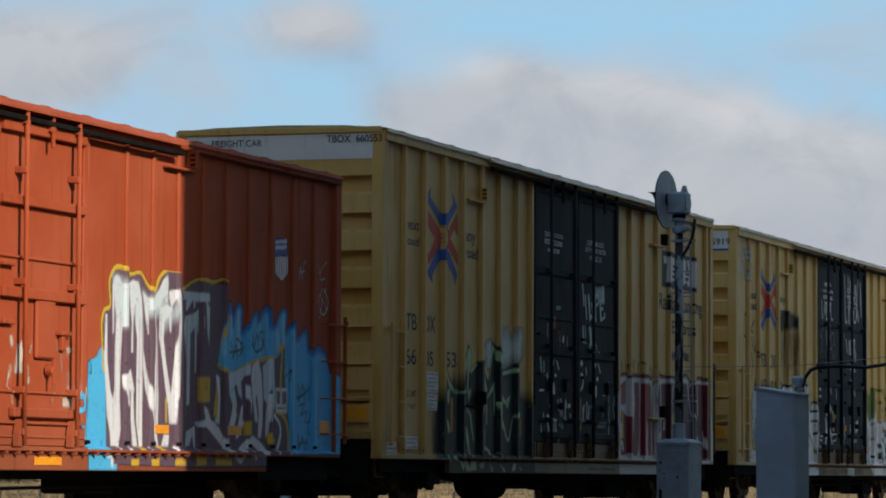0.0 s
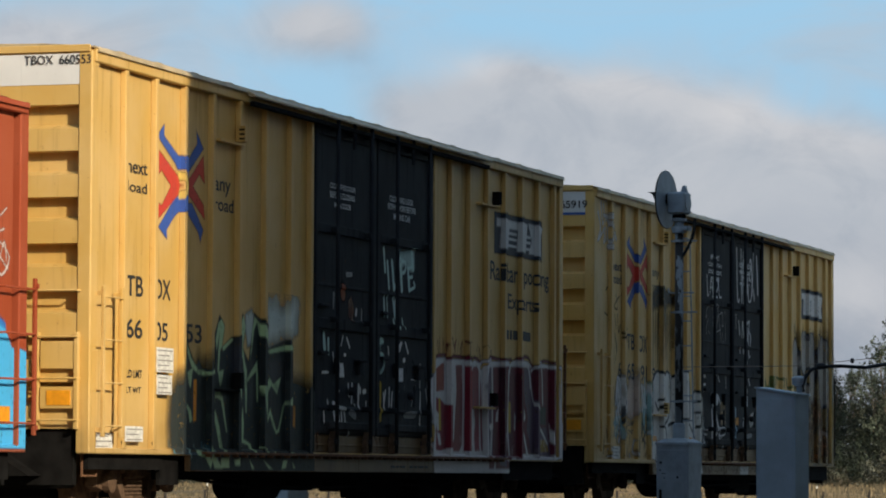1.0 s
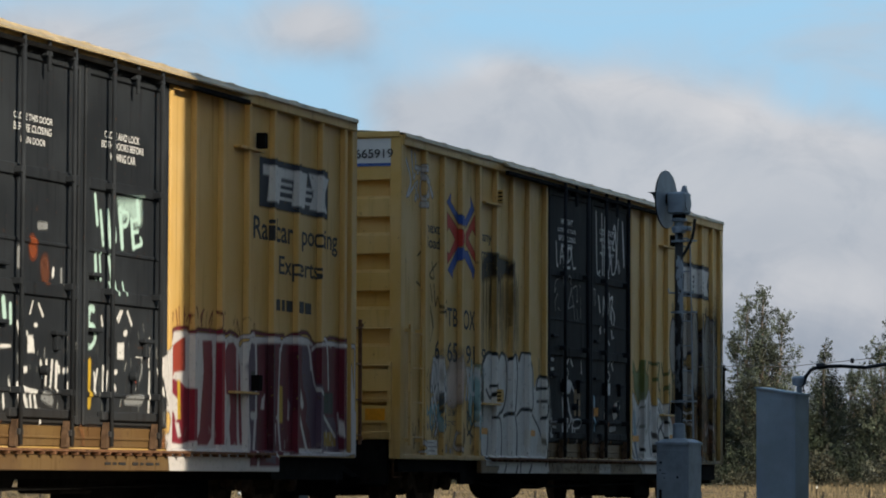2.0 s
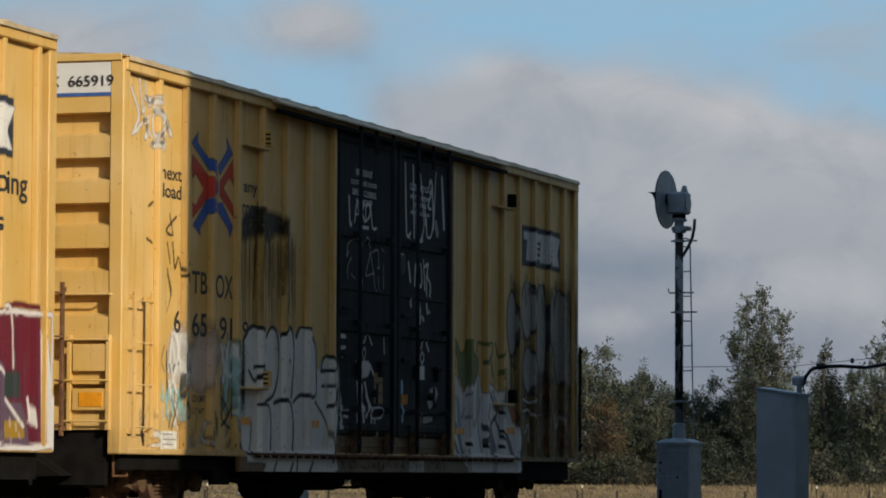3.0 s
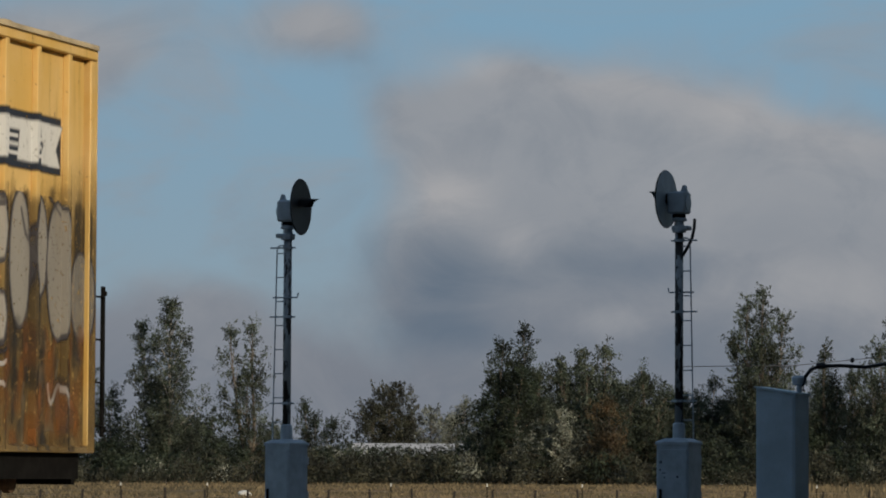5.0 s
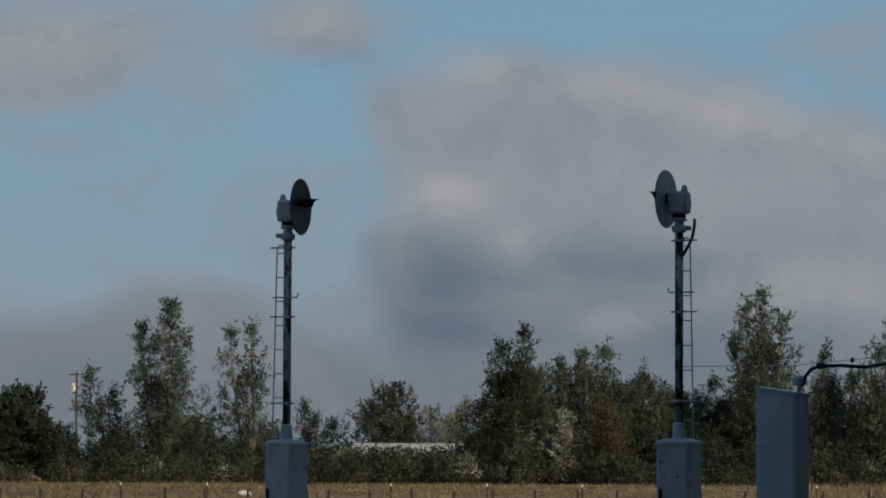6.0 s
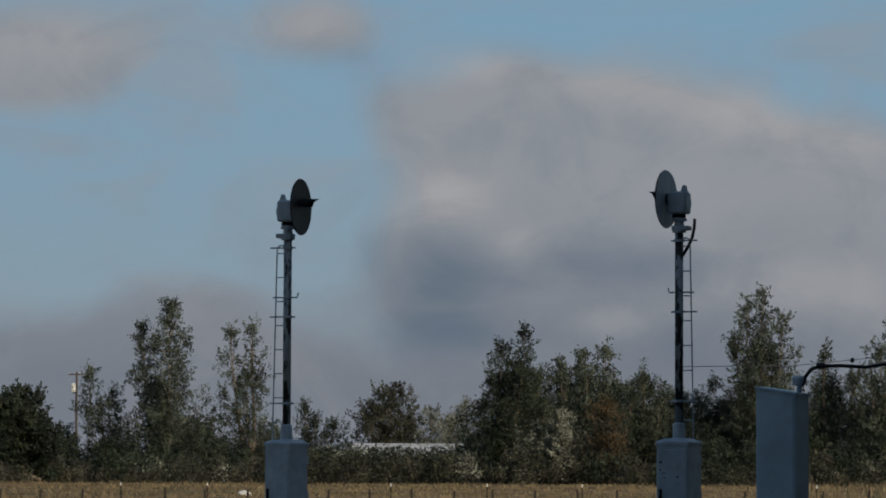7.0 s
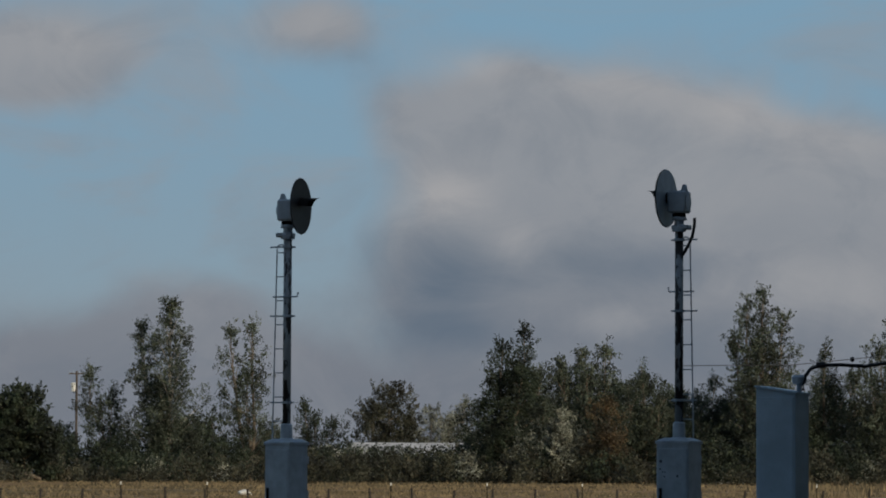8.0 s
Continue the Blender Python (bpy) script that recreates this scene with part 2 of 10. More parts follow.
CABLE = plain("black_cable", (0.015, 0.016, 0.018), 0.6, 0.0, 0.2, 9.0)
SHED_WHITE = plain("whitewashed_shed", (0.55, 0.54, 0.50), 0.8, 0.0, 0.2, 0.5)
SHED_ROOF = plain("pale_sheet_roof", (0.42, 0.42, 0.42), 0.6, 0.1, 0.2, 0.4)
WALL_PLAIN = plain("plain_blocker_wall", (0.16, 0.14, 0.12), 0.9, 0.0, 0.2, 0.3)
FILM = film_paint("sprayed_paint_film")
FIELD, BALLAST = field_material(), ballast_material()
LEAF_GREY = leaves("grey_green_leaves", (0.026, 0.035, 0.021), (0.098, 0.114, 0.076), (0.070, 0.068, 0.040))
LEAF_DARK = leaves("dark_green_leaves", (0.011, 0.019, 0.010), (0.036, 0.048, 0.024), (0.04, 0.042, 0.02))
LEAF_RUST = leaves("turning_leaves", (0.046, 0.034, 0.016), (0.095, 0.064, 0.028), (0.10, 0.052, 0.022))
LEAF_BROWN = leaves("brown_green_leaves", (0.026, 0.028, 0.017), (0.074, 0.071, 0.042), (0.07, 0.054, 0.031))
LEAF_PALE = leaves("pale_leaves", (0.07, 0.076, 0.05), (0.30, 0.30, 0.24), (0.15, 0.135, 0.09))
STRAW = leaves("dry_grass", (0.12, 0.085, 0.042), (0.21, 0.155, 0.08), (0.11, 0.088, 0.045))


# ---- mesh tools ----
def box(bm, x0, x1, y0, y1, z0, z1, bevel=0.0):
    vs = [bm.verts.new((x, y, z)) for x in (x0, x1) for y in (y0, y1) for z in (z0, z1)]
    a, b, c, d, e, f, g, h = vs
    faces = [bm.faces.new(q) for q in ((a, b, d, c), (e, g, h, f), (a, e, f, b), (c, d, h, g), (a, c, g, e), (b, f, h, d))]
    if bevel:
        bmesh.ops.bevel(bm, geom=list({e for q in faces for e in q.edges}), offset=bevel, segments=1, affect="EDGES")
    return bm


def tube(bm, points, radius, sides=8, cap=True):
    """A round bar along a row of points; radius may be a list."""
    pts = [Vector(p) for p in points]
    rad = radius if isinstance(radius, (list, tuple)) else [radius] * len(pts)
    rings = []
    for i, p in enumerate(pts):
        d = (pts[min(i + 1, len(pts) - 1)] - pts[max(i - 1, 0)]).normalized()
        s = d.cross(Vector((0, 0, 1)))
        s = s.normalized() if s.length > 0.05 else d.cross(Vector((1, 0, 0))).normalized()
        w = s.cross(d)
        rings.append([bm.verts.new(p + (s * math.cos(q) + w * math.sin(q)) * rad[i]) for q in (2 * math.pi * j / sides for j in range(sides))])
    for a, b in zip(rings, rings[1:]):
        for j in range(sides):
            bm.faces.new((a[j], a[(j + 1) % sides], b[(j + 1) % sides], b[j]))
    if cap:
        bm.faces.new(rings[0][::-1])
        bm.faces.new(rings[-1])
    return bm


def lathe(bm, profile, axis="z", at=(0, 0, 0), sides=24):
    """Turns a profile of (radius, height) about an axis through a point."""
    o = Vector(at)

    def place(r, h, q):
        c, s = r * math.cos(q), r * math.sin(q)
        return o + Vector({"z": (c, s, h), "y": (c, h, s), "x": (h, c, s)}[axis])
    rings = [[bm.verts.new(place(r, h, 2 * math.pi * j / sides)) for j in range(sides)] for r, h in profile]
    for a, b in zip(rings, rings[1:]):
        for j in range(sides):
            bm.faces.new((a[j], a[(j + 1) % sides], b[(j + 1) % sides], b[j]))
    bm.faces.new(rings[0][::-1])
    bm.faces.new(rings[-1])
    return bm


def sweep(bm, outline, a, b, axis="x"):
    """A closed outline, swept straight from a to b along an axis. Outline pairs are (y, z), (x, z) or (x, y)."""
    def place(p, q, h):
        return {"x": (h, p, q), "y": (p, h, q), "z": (p, q, h)}[axis]
    u = [bm.verts.new(place(p, q, a)) for p, q in outline]
    w = [bm.verts.new(place(p, q, b)) for p, q in outline]
    n = len(outline)
    for j in range(n):
        bm.faces.new((u[j], u[(j + 1) % n], w[(j + 1) % n], w[j]))
    bm.faces.new(u[::-1])
    bm.faces.new(w)
    return bm


def mesh_of(name, bm, material, smooth=False):
    bmesh.ops.recalc_face_normals(bm, faces=bm.faces)
    me = bpy.data.meshes.new(name)
    bm.to_mesh(me)
    bm.free()
    me.materials.append(material)
    if smooth:
        me.polygons.foreach_set("use_smooth", [True] * len(me.polygons))
    return me


def part(name, bm, material, parent, label="", smooth=False):
    ob = new(name, mesh_of(name, bm, material, smooth) if isinstance(bm, bmesh.types.BMesh) else bm)
    ob.parent = parent
    if label:
        tagged(ob, label)
    return ob


def thing(name, label, category, m=None, group="", kind=""):
    ob = tagged(new(name), label, category, group, kind)
    ob.matrix_basis = m if m is not None else Matrix()
    return ob


def solid(name, bm, material, label, category="", kind="", smooth=False, m=None):
    ob = tagged(new(name, mesh_of(name, bm, material, smooth)), label, category, "", kind)
    if m is not None:
        ob.matrix_basis = m
    return ob


def spot(u, d, z=0.0):
    """A place u metres right of the camera's heading and d metres ahead."""
    p = AHEAD * d + RIGHT * u
    return Vector((p.x, p.y, z))
# ---- ground, track and the unseen building whose shade lies over the track ----
RAIL = 0.86            # top of the rails
FLOOR = 0.98           # the level that heights on the wagons count from
NEAR = 16.0            # the near face of the wagons
HW = 1.475             # half their width
TRACK = NEAR + HW


def rise(d):
    """The pasture dips a little beyond the railway, then climbs towards the trees."""
    s = min(max((d - 230.0) / 170.0, 0.0), 1.0)
    t = min(max((d - 70.0) / 80.0, 0.0), 1.0)
    return -0.4 * t * t * (3 - 2 * t) + 0.9 * s * s * (3 - 2 * s)


def make_ground():
    bm = bmesh.new()
    ds = [-4000, -800, -200, -60, -20, 0, 20, 40, 60, 80, 100, 130, 160, 190, 210, 230, 250, 270, 290, 310, 330, 350, 370, 390, 410, 450, 600, 1000, 2000, 4500]
    us = [-4000, -800, -300, -150, -80, -50, -30, -15, 0, 15, 30, 50, 80, 150, 300, 800, 4000]
    rows = [[bm.verts.new(spot(u, d, rise(d) + (noise.noise((u * 0.05, d * 0.05, 0)) * 0.05 if abs(u) < 200 and 0 < d < 600 else 0))) for u in us] for d in ds]
    for a, b in zip(rows, rows[1:]):
        for j in range(len(us) - 1):
            bm.faces.new((a[j], a[j + 1], b[j + 1], b[j]))
    solid("ground", bm, FIELD, "dry straw-coloured pasture reaching to the trees", "ground", "structure")


def make_dark_sheet():
    """Unseen dark sheet between the buildings and the track, added to cut bounced light."""
    bm = bmesh.new()
    box(bm, -29.9, 110.0, SHADE_Y + 0.12, 13.9, -0.05, 0.03)
    box(bm, -29.9, 26.7, -60.0, SHADE_Y + 0.11, -0.05, 0.03)
    solid("pavement", bm, BOUNCE_CUT, "unseen dark ground sheet added to cut bounced light", "pavement", "structure")


def make_track():
    bm = bmesh.new()
    h = RAIL - 0.17
    sweep(bm, [(-3.4, -0.05), (-1.9, h - 0.02), (1.9, h - 0.02), (3.4, -0.05)], -220, 420, "x")
    solid("ballast_bed", bm, BALLAST, "grey-brown gravel bed under the railway track", "ballast", "structure", m=pose(0, TRACK, 0))
    prof = [(-0.07, 0), (0.07, 0), (0.07, 0.012), (0.012, 0.03), (0.012, 0.125), (0.036, 0.135), (0.036, 0.165), (0.028, 0.172),
            (-0.028, 0.172), (-0.036, 0.165), (-0.036, 0.135), (-0.012, 0.125), (-0.012, 0.03), (-0.07, 0.012)]
    for y in (-0.7525, 0.7525):
        rail = bmesh.new()
        sweep(rail, [(p, q + RAIL - 0.172) for p, q in prof], -220, 420, "x")
        solid("rail", rail, STEEL, "worn steel rail with a bright running head", "rail", "structure", m=pose(0, TRACK + y, 0))


def make_shade_building():
    """Unseen building assumed beside the camera; its corner draws the upright edge of the shade on the wagons."""
    house = thing("shade_building", "plain unseen building that shades the railway, with an added upper block", "building", kind="structure")
    x0, x1, x2, y0 = 31.25, 38.5, 74.25, SHADE_Y
    # this upper block is made up, to keep skylight off the nearest wagons
    bm = bmesh.new()
    box(bm, x0, x1, y0 - 14, y0, 5.6, 31.0)
    part("sky_blocker", bm, WALL_PLAIN, house)
    bm = bmesh.new()
    box(bm, x1 + 0.01, x2, y0 - 14, y0, 5.6, 15.8)
    part("wall", bm, WALL_PLAIN, house)
    bm = bmesh.new()
    box(bm, x0 - 0.2, x2, y0 - 14, y0 + 0.1, 0.0, 5.59)
    part("lower_wall", bm, WALL_PLAIN, house)
    for a, b, top in ((x0, x1, 31.0), (x1 + 0.05, x2 + 0.3, 15.8)):
        bm = bmesh.new()
        sweep(bm, [(y0 - 14.3, top), (y0 + 0.05, top), (y0 - 7, top + 0.8)], a, b, "x")
        part("roof", bm, SHED_ROOF, house)


def make_rear_wall():
    """An unseen plain wall, added behind the camera to hold back low skylight."""
    bm = bmesh.new()
    box(bm, -30.4, -30.0, -70, 75, 0.0, 26.0)
    box(bm, -30.4, -30.0, -24, 75, 26.0, 42.0)
    solid("sky_stop_wall", bm, WALL_PLAIN, "unseen plain wall added behind the camera against skylight", "wall", "structure")


SHADE_Y = 1.83
make_ground()
make_dark_sheet()
make_track()
make_shade_building()
make_rear_wall()


# ---- the wagons ----
DOOR = 0.025            # and the door leaves
PANEL = 0.060          # how far the sheets stand back from the posts


def drape(spec, x):
    """How far the near side stands back at x along the wagon."""
    a, b = spec["door"]
    if a < x < b:
        return DOOR
    if x < 0.2 or x > spec["length"] - 0.2:
        return 0.0
    half, slope, proud = spec["post"]
    d = min(abs(x - p) for p in spec["posts"])
    return PANEL - proud + proud * min(max((d - half) / slope, 0.0), 1.0)


def breaks(spec):
    xs = []
    for p in spec["posts"]:
        half, slope = spec["post"][:2]
        xs += [p - half - slope, p - half, p + half, p + half + slope]
    return xs + [0.2, spec["length"] - 0.2, *spec["door"]]


def wheel_set():
    bm = bmesh.new()
    tube(bm, [(0, -1.0, 0), (0, 1.0, 0)], 0.08, 10)
    for s in (-1, 1):
        y = 0.7525 * s
        lathe(bm, [(0.09, y - 0.09), (0.15, y - 0.09), (0.17, y - 0.03), (0.34, y - 0.03), (0.37, y - 0.065), (0.42, y - 0.065),
                   (0.42, y + 0.035), (0.45, y + 0.05), (0.45, y + 0.07), (0.37, y + 0.07), (0.34, y + 0.02), (0.17, y + 0.02), (0.15, y + 0.08), (0.09, y + 0.08)]
              if s < 0 else
              [(0.09, y - 0.08), (0.15, y - 0.08), (0.17, y - 0.02), (0.34, y - 0.02), (0.37, y - 0.07), (0.45, y - 0.07), (0.45, y - 0.05), (0.42, y - 0.035),
               (0.42, y + 0.065), (0.37, y + 0.065), (0.34, y + 0.03), (0.17, y + 0.03), (0.15, y + 0.09), (0.09, y + 0.09)], "y", (0, 0, 0), 28)
    return bm


MESHES = {}
WHEELS = []


def make_truck(car, x):
    """A two-axle truck: side frames, bolster, springs and wheel sets."""
    if not MESHES:
        for s in (-1, 1):
            bm = bmesh.new()
            y0, y1 = sorted((0.93 * s, 1.07 * s))
            sweep(bm, [(-1.15, 0.40), (-1.15, 0.60), (-0.55, 0.74), (0.55, 0.74), (1.15, 0.60), (1.15, 0.40), (0.95, 0.36),
                       (0.85, 0.50), (0.45, 0.55), (0.32, 0.55), (0.32, 0.62), (-0.32, 0.62), (-0.32, 0.55), (-0.45, 0.55), (-0.85, 0.50), (-0.95, 0.36)], y0, y1, "y")
            sweep(bm, [(-0.62, 0.52), (-0.45, 0.55), (-0.30, 0.30), (0.30, 0.30), (0.45, 0.55), (0.62, 0.52), (0.36, 0.20), (-0.36, 0.20)], y0, y1, "y")
            for wx in (-0.88, 0.88):
                lathe(bm, [(0.05, 1.07 * s), (0.13, 1.07 * s), (0.13, 1.15 * s), (0.05, 1.17 * s)], "y", (wx, 0, 0.46), 14)
            MESHES["side", s] = mesh_of("side_frame", bm, TRUCK_IRON)
        bm = bmesh.new()
        coils = [(r, 0.30 + 0.045 * j + dz) for j in range(5) for r, dz in ((0.05, 0.0), (0.078, 0.01), (0.078, 0.03), (0.05, 0.04))]
        lathe(bm, coils, "z", (0, 0, 0), 10)
        MESHES["spring"] = mesh_of("spring", bm, TRUCK_IRON)
        bm = bmesh.new()
        box(bm, -0.20, 0.20, -1.12, 1.12, 0.50, 0.66, 0.02)
        box(bm, -0.30, 0.30, -0.5, 0.5, 0.62, 0.72, 0.02)
        MESHES["bolster"] = mesh_of("bolster", bm, TRUCK_IRON)
        MESHES["wheels"] = mesh_of("wheel_set", wheel_set(), TRUCK_IRON)
    truck = part("truck", MESHES["bolster"], None, car, "rusty cast-steel truck under the wagon end")
    truck.location = (x, 0, RAIL - FLOOR)
    for s in (-1, 1):
        part("side_frame", MESHES["side", s], None, truck)
        for wx in (-0.17, 0.0, 0.17):
            part("spring", MESHES["spring"], None, truck).location = (wx, 1.0 * s, 0)
    for wx in (-0.88, 0.88):
        w = part("wheel_set", MESHES["wheels"], None, truck)
        w.location = (wx, 0, 0.42)
        WHEELS.append((w, wx))


def make_door(car, spec, x0, x1, rods, material):
    """One plug door leaf with raised frame, cross rails, locking bars and gear."""
    bm = bmesh.new()
    top = spec["eave"] - 0.14
    y = -HW + DOOR
    box(bm, x0, x1, y, y + 0.06, 0.93, top)
    leaf = part("door", bm, material, car, spec["door_label"])
    w = 0.13
    frames = [(x0 + 0.01, x0 + w, 0.94, top - 0.02), (x1 - w, x1 - 0.01, 0.94, top - 0.02)]
    for fx0, fx1, z0, z1 in frames:
        bm = bmesh.new()
        box(bm, fx0, fx1, y - 0.035, y, z0, z1, 0.012)
        part("stile", bm, material, leaf)
    for z0, z1, d in spec["rails"]:
        bm = bmesh.new()
        box(bm, x0 + w, x1 - w, y - d, y, z0, z1, 0.008)
        part("cross_rail", bm, material, leaf)
    for rx in rods:
        bm = bmesh.new()
        tube(bm, [(rx, -HW - 0.09, 0.72), (rx, -HW - 0.09, spec["eave"] - 0.08)], 0.027, 8)
        bar = part("locking_bar", bm, material, leaf, smooth=True)
        for z in (0.85, 1.28, 2.4, 3.55, spec["eave"] - 0.2):
            bm = bmesh.new()
            box(bm, rx - 0.055, rx + 0.055, -HW - 0.105, y, z - 0.035, z + 0.035, 0.008)
            part("bracket", bm, material, leaf)
    mid = (rods[0] + rods[1]) / 2
    bm = bmesh.new()
    tube(bm, [(mid, -HW - 0.08, spec["eave"] - 0.42), (mid, -HW - 0.08, spec["eave"] - 0.08)], 0.024, 8)
    box(bm, mid - 0.07, mid + 0.07, -HW - 0.09, y, spec["eave"] - 0.26, spec["eave"] - 0.20, 0.006)
    part("guide_bar", bm, material, leaf)
    if spec["gear"]:
        bm = bmesh.new()
        box(bm, mid - 0.24, mid + 0.24, -HW - 0.03, y, 1.62, 2.24, 0.02)
        part("gear_cover", bm, material, leaf)
    bm = bmesh.new()
    lathe(bm, [(0.02, 0.0), (0.055, 0.0), (0.055, -0.07), (0.02, -0.09)], "y", (mid + 0.08, -HW + 0.0, 1.5), 14)
    tube(bm, [(mid + 0.08, -HW - 0.08, 1.62), (mid + 0.06, -HW - 0.08, 1.34)], 0.016, 6)
    part("handle", bm, material, leaf)
    for rx in rods:
        bm = bmesh.new()
        sweep(bm, [(rx - 0.11, 0.70), (rx - 0.10, 0.84), (rx - 0.05, 0.98), (rx + 0.05, 0.98), (rx + 0.11, 0.82), (rx + 0.09, 0.70)], -HW - 0.075, -HW - 0.01, "y")
        part("roller_bracket", bm, spec["bracket"], leaf)
    bm = bmesh.new()
    box(bm, mid - 0.85, mid + 0.85, -HW - 0.05, y, 1.00, 1.10, 0.012)
    part("operating_rail", bm, material, leaf)
    for gx, z in ((x0 + 0.3, 2.55), (x0 + 0.3, 1.95), (mid + 0.5, 1.88)):
        bm = bmesh.new()
        box(bm, gx - 0.15, gx + 0.15, -HW - 0.05, y, z, z + 0.045, 0.008)
        part("grab_bar", bm, material, leaf)
    for px in (rods[0] + 0.22, rods[1] - 0.22):
        bm = bmesh.new()
        box(bm, px - 0.05, px + 0.05, -HW - 0.03, y, 1.72, 1.92, 0.008)
        part("latch", bm, material, leaf)


def make_ladder(car, x0, x1, z0, z1, rungs, material, name="ladder", out=0.085):
    bm = bmesh.new()
    y = -HW - out
    for x in (x0, x1):
        box(bm, x - 0.028, x + 0.028, y - 0.008, y + 0.03, z0, z1, 0.005)
        for z in (z0 + 0.08, z1 - 0.08):
            box(bm, x - 0.02, x + 0.02, y, -HW + 0.02, z - 0.025, z + 0.025)
    lad = part(name, bm, material, car)
    for j in range(rungs):
        z = z0 + 0.12 + (z1 - z0 - 0.24) * j / (rungs - 1)
        bm = bmesh.new()
        tube(bm, [(x0, y + 0.02, z), (x0 + 0.02, y - 0.01, z), (x1 - 0.02, y - 0.01, z), (x1, y + 0.02, z)], 0.012, 6)
        part("rung", bm, material, lad)
    return lad


def make_end(car, spec, x_face, sgn, body):
    """A pressed end: each rib slopes out to a lip that shades the sheet below it."""
    eave = spec["eave"]
    z_top, z_low = spec["rib_top"], 0.91
    n = spec["ribs"]
    step = (z_top - z_low) / n
    deep = 0.14
    outline = [(x_face + sgn * deep * 1.6, eave - 0.02), (x_face + sgn * 0.012, eave - 0.02), (x_face + sgn * 0.012, z_top)]
    for j in range(n):
        z = z_top - j * step
        outline += [(x_face + sgn * deep, z - 0.012), (x_face + sgn * deep, z - step * 0.42), (x_face + sgn * 0.012, z - step * 0.52)]
        outline += [(x_face + sgn * 0.012, z - step)]
    outline += [(x_face + sgn * deep * 1.6, z_low)]
    bm = bmesh.new()
    sweep(bm, outline, -HW + 0.10, HW - 0.10, "y")
    end = part("pressed_end", bm, body, car)
    bm = bmesh.new()
    box(bm, min(x_face + sgn * 0.16, x_face + sgn * 0.06), max(x_face + sgn * 0.16, x_face + sgn * 0.06), -HW + 0.21, HW - 0.21, 0.30, 0.905)
    part("end_sill", bm, DARK_IRON, car)
    if spec.get("band"):
        bm = bmesh.new()
        x = x_face + sgn * 0.012
        box(bm, min(x, x - sgn * 0.006), max(x, x - sgn * 0.006), -HW + 0.10, HW - 0.10, 4.64, eave - 0.075)
        band = part("white_band", bm, WHITE_END, end, "white painted band for the wagon number")
        if spec.get("stripe"):
            bm = bmesh.new()
            box(bm, min(x, x - sgn * 0.008), max(x, x - sgn * 0.008), -HW + 0.10, HW - 0.10, 4.60, 4.64)
            part("stripe", bm, STRIPE_BLUE, band, "thin blue stripe")
    bm = bmesh.new()
    y = HW - 0.02
    box(bm, min(x_face, x_face - sgn * 0.02), max(x_face, x_face - sgn * 0.02), -y, y, eave - 0.06, eave + 0.02, 0.006)
    part("end_plate", bm, body, car)
    return end


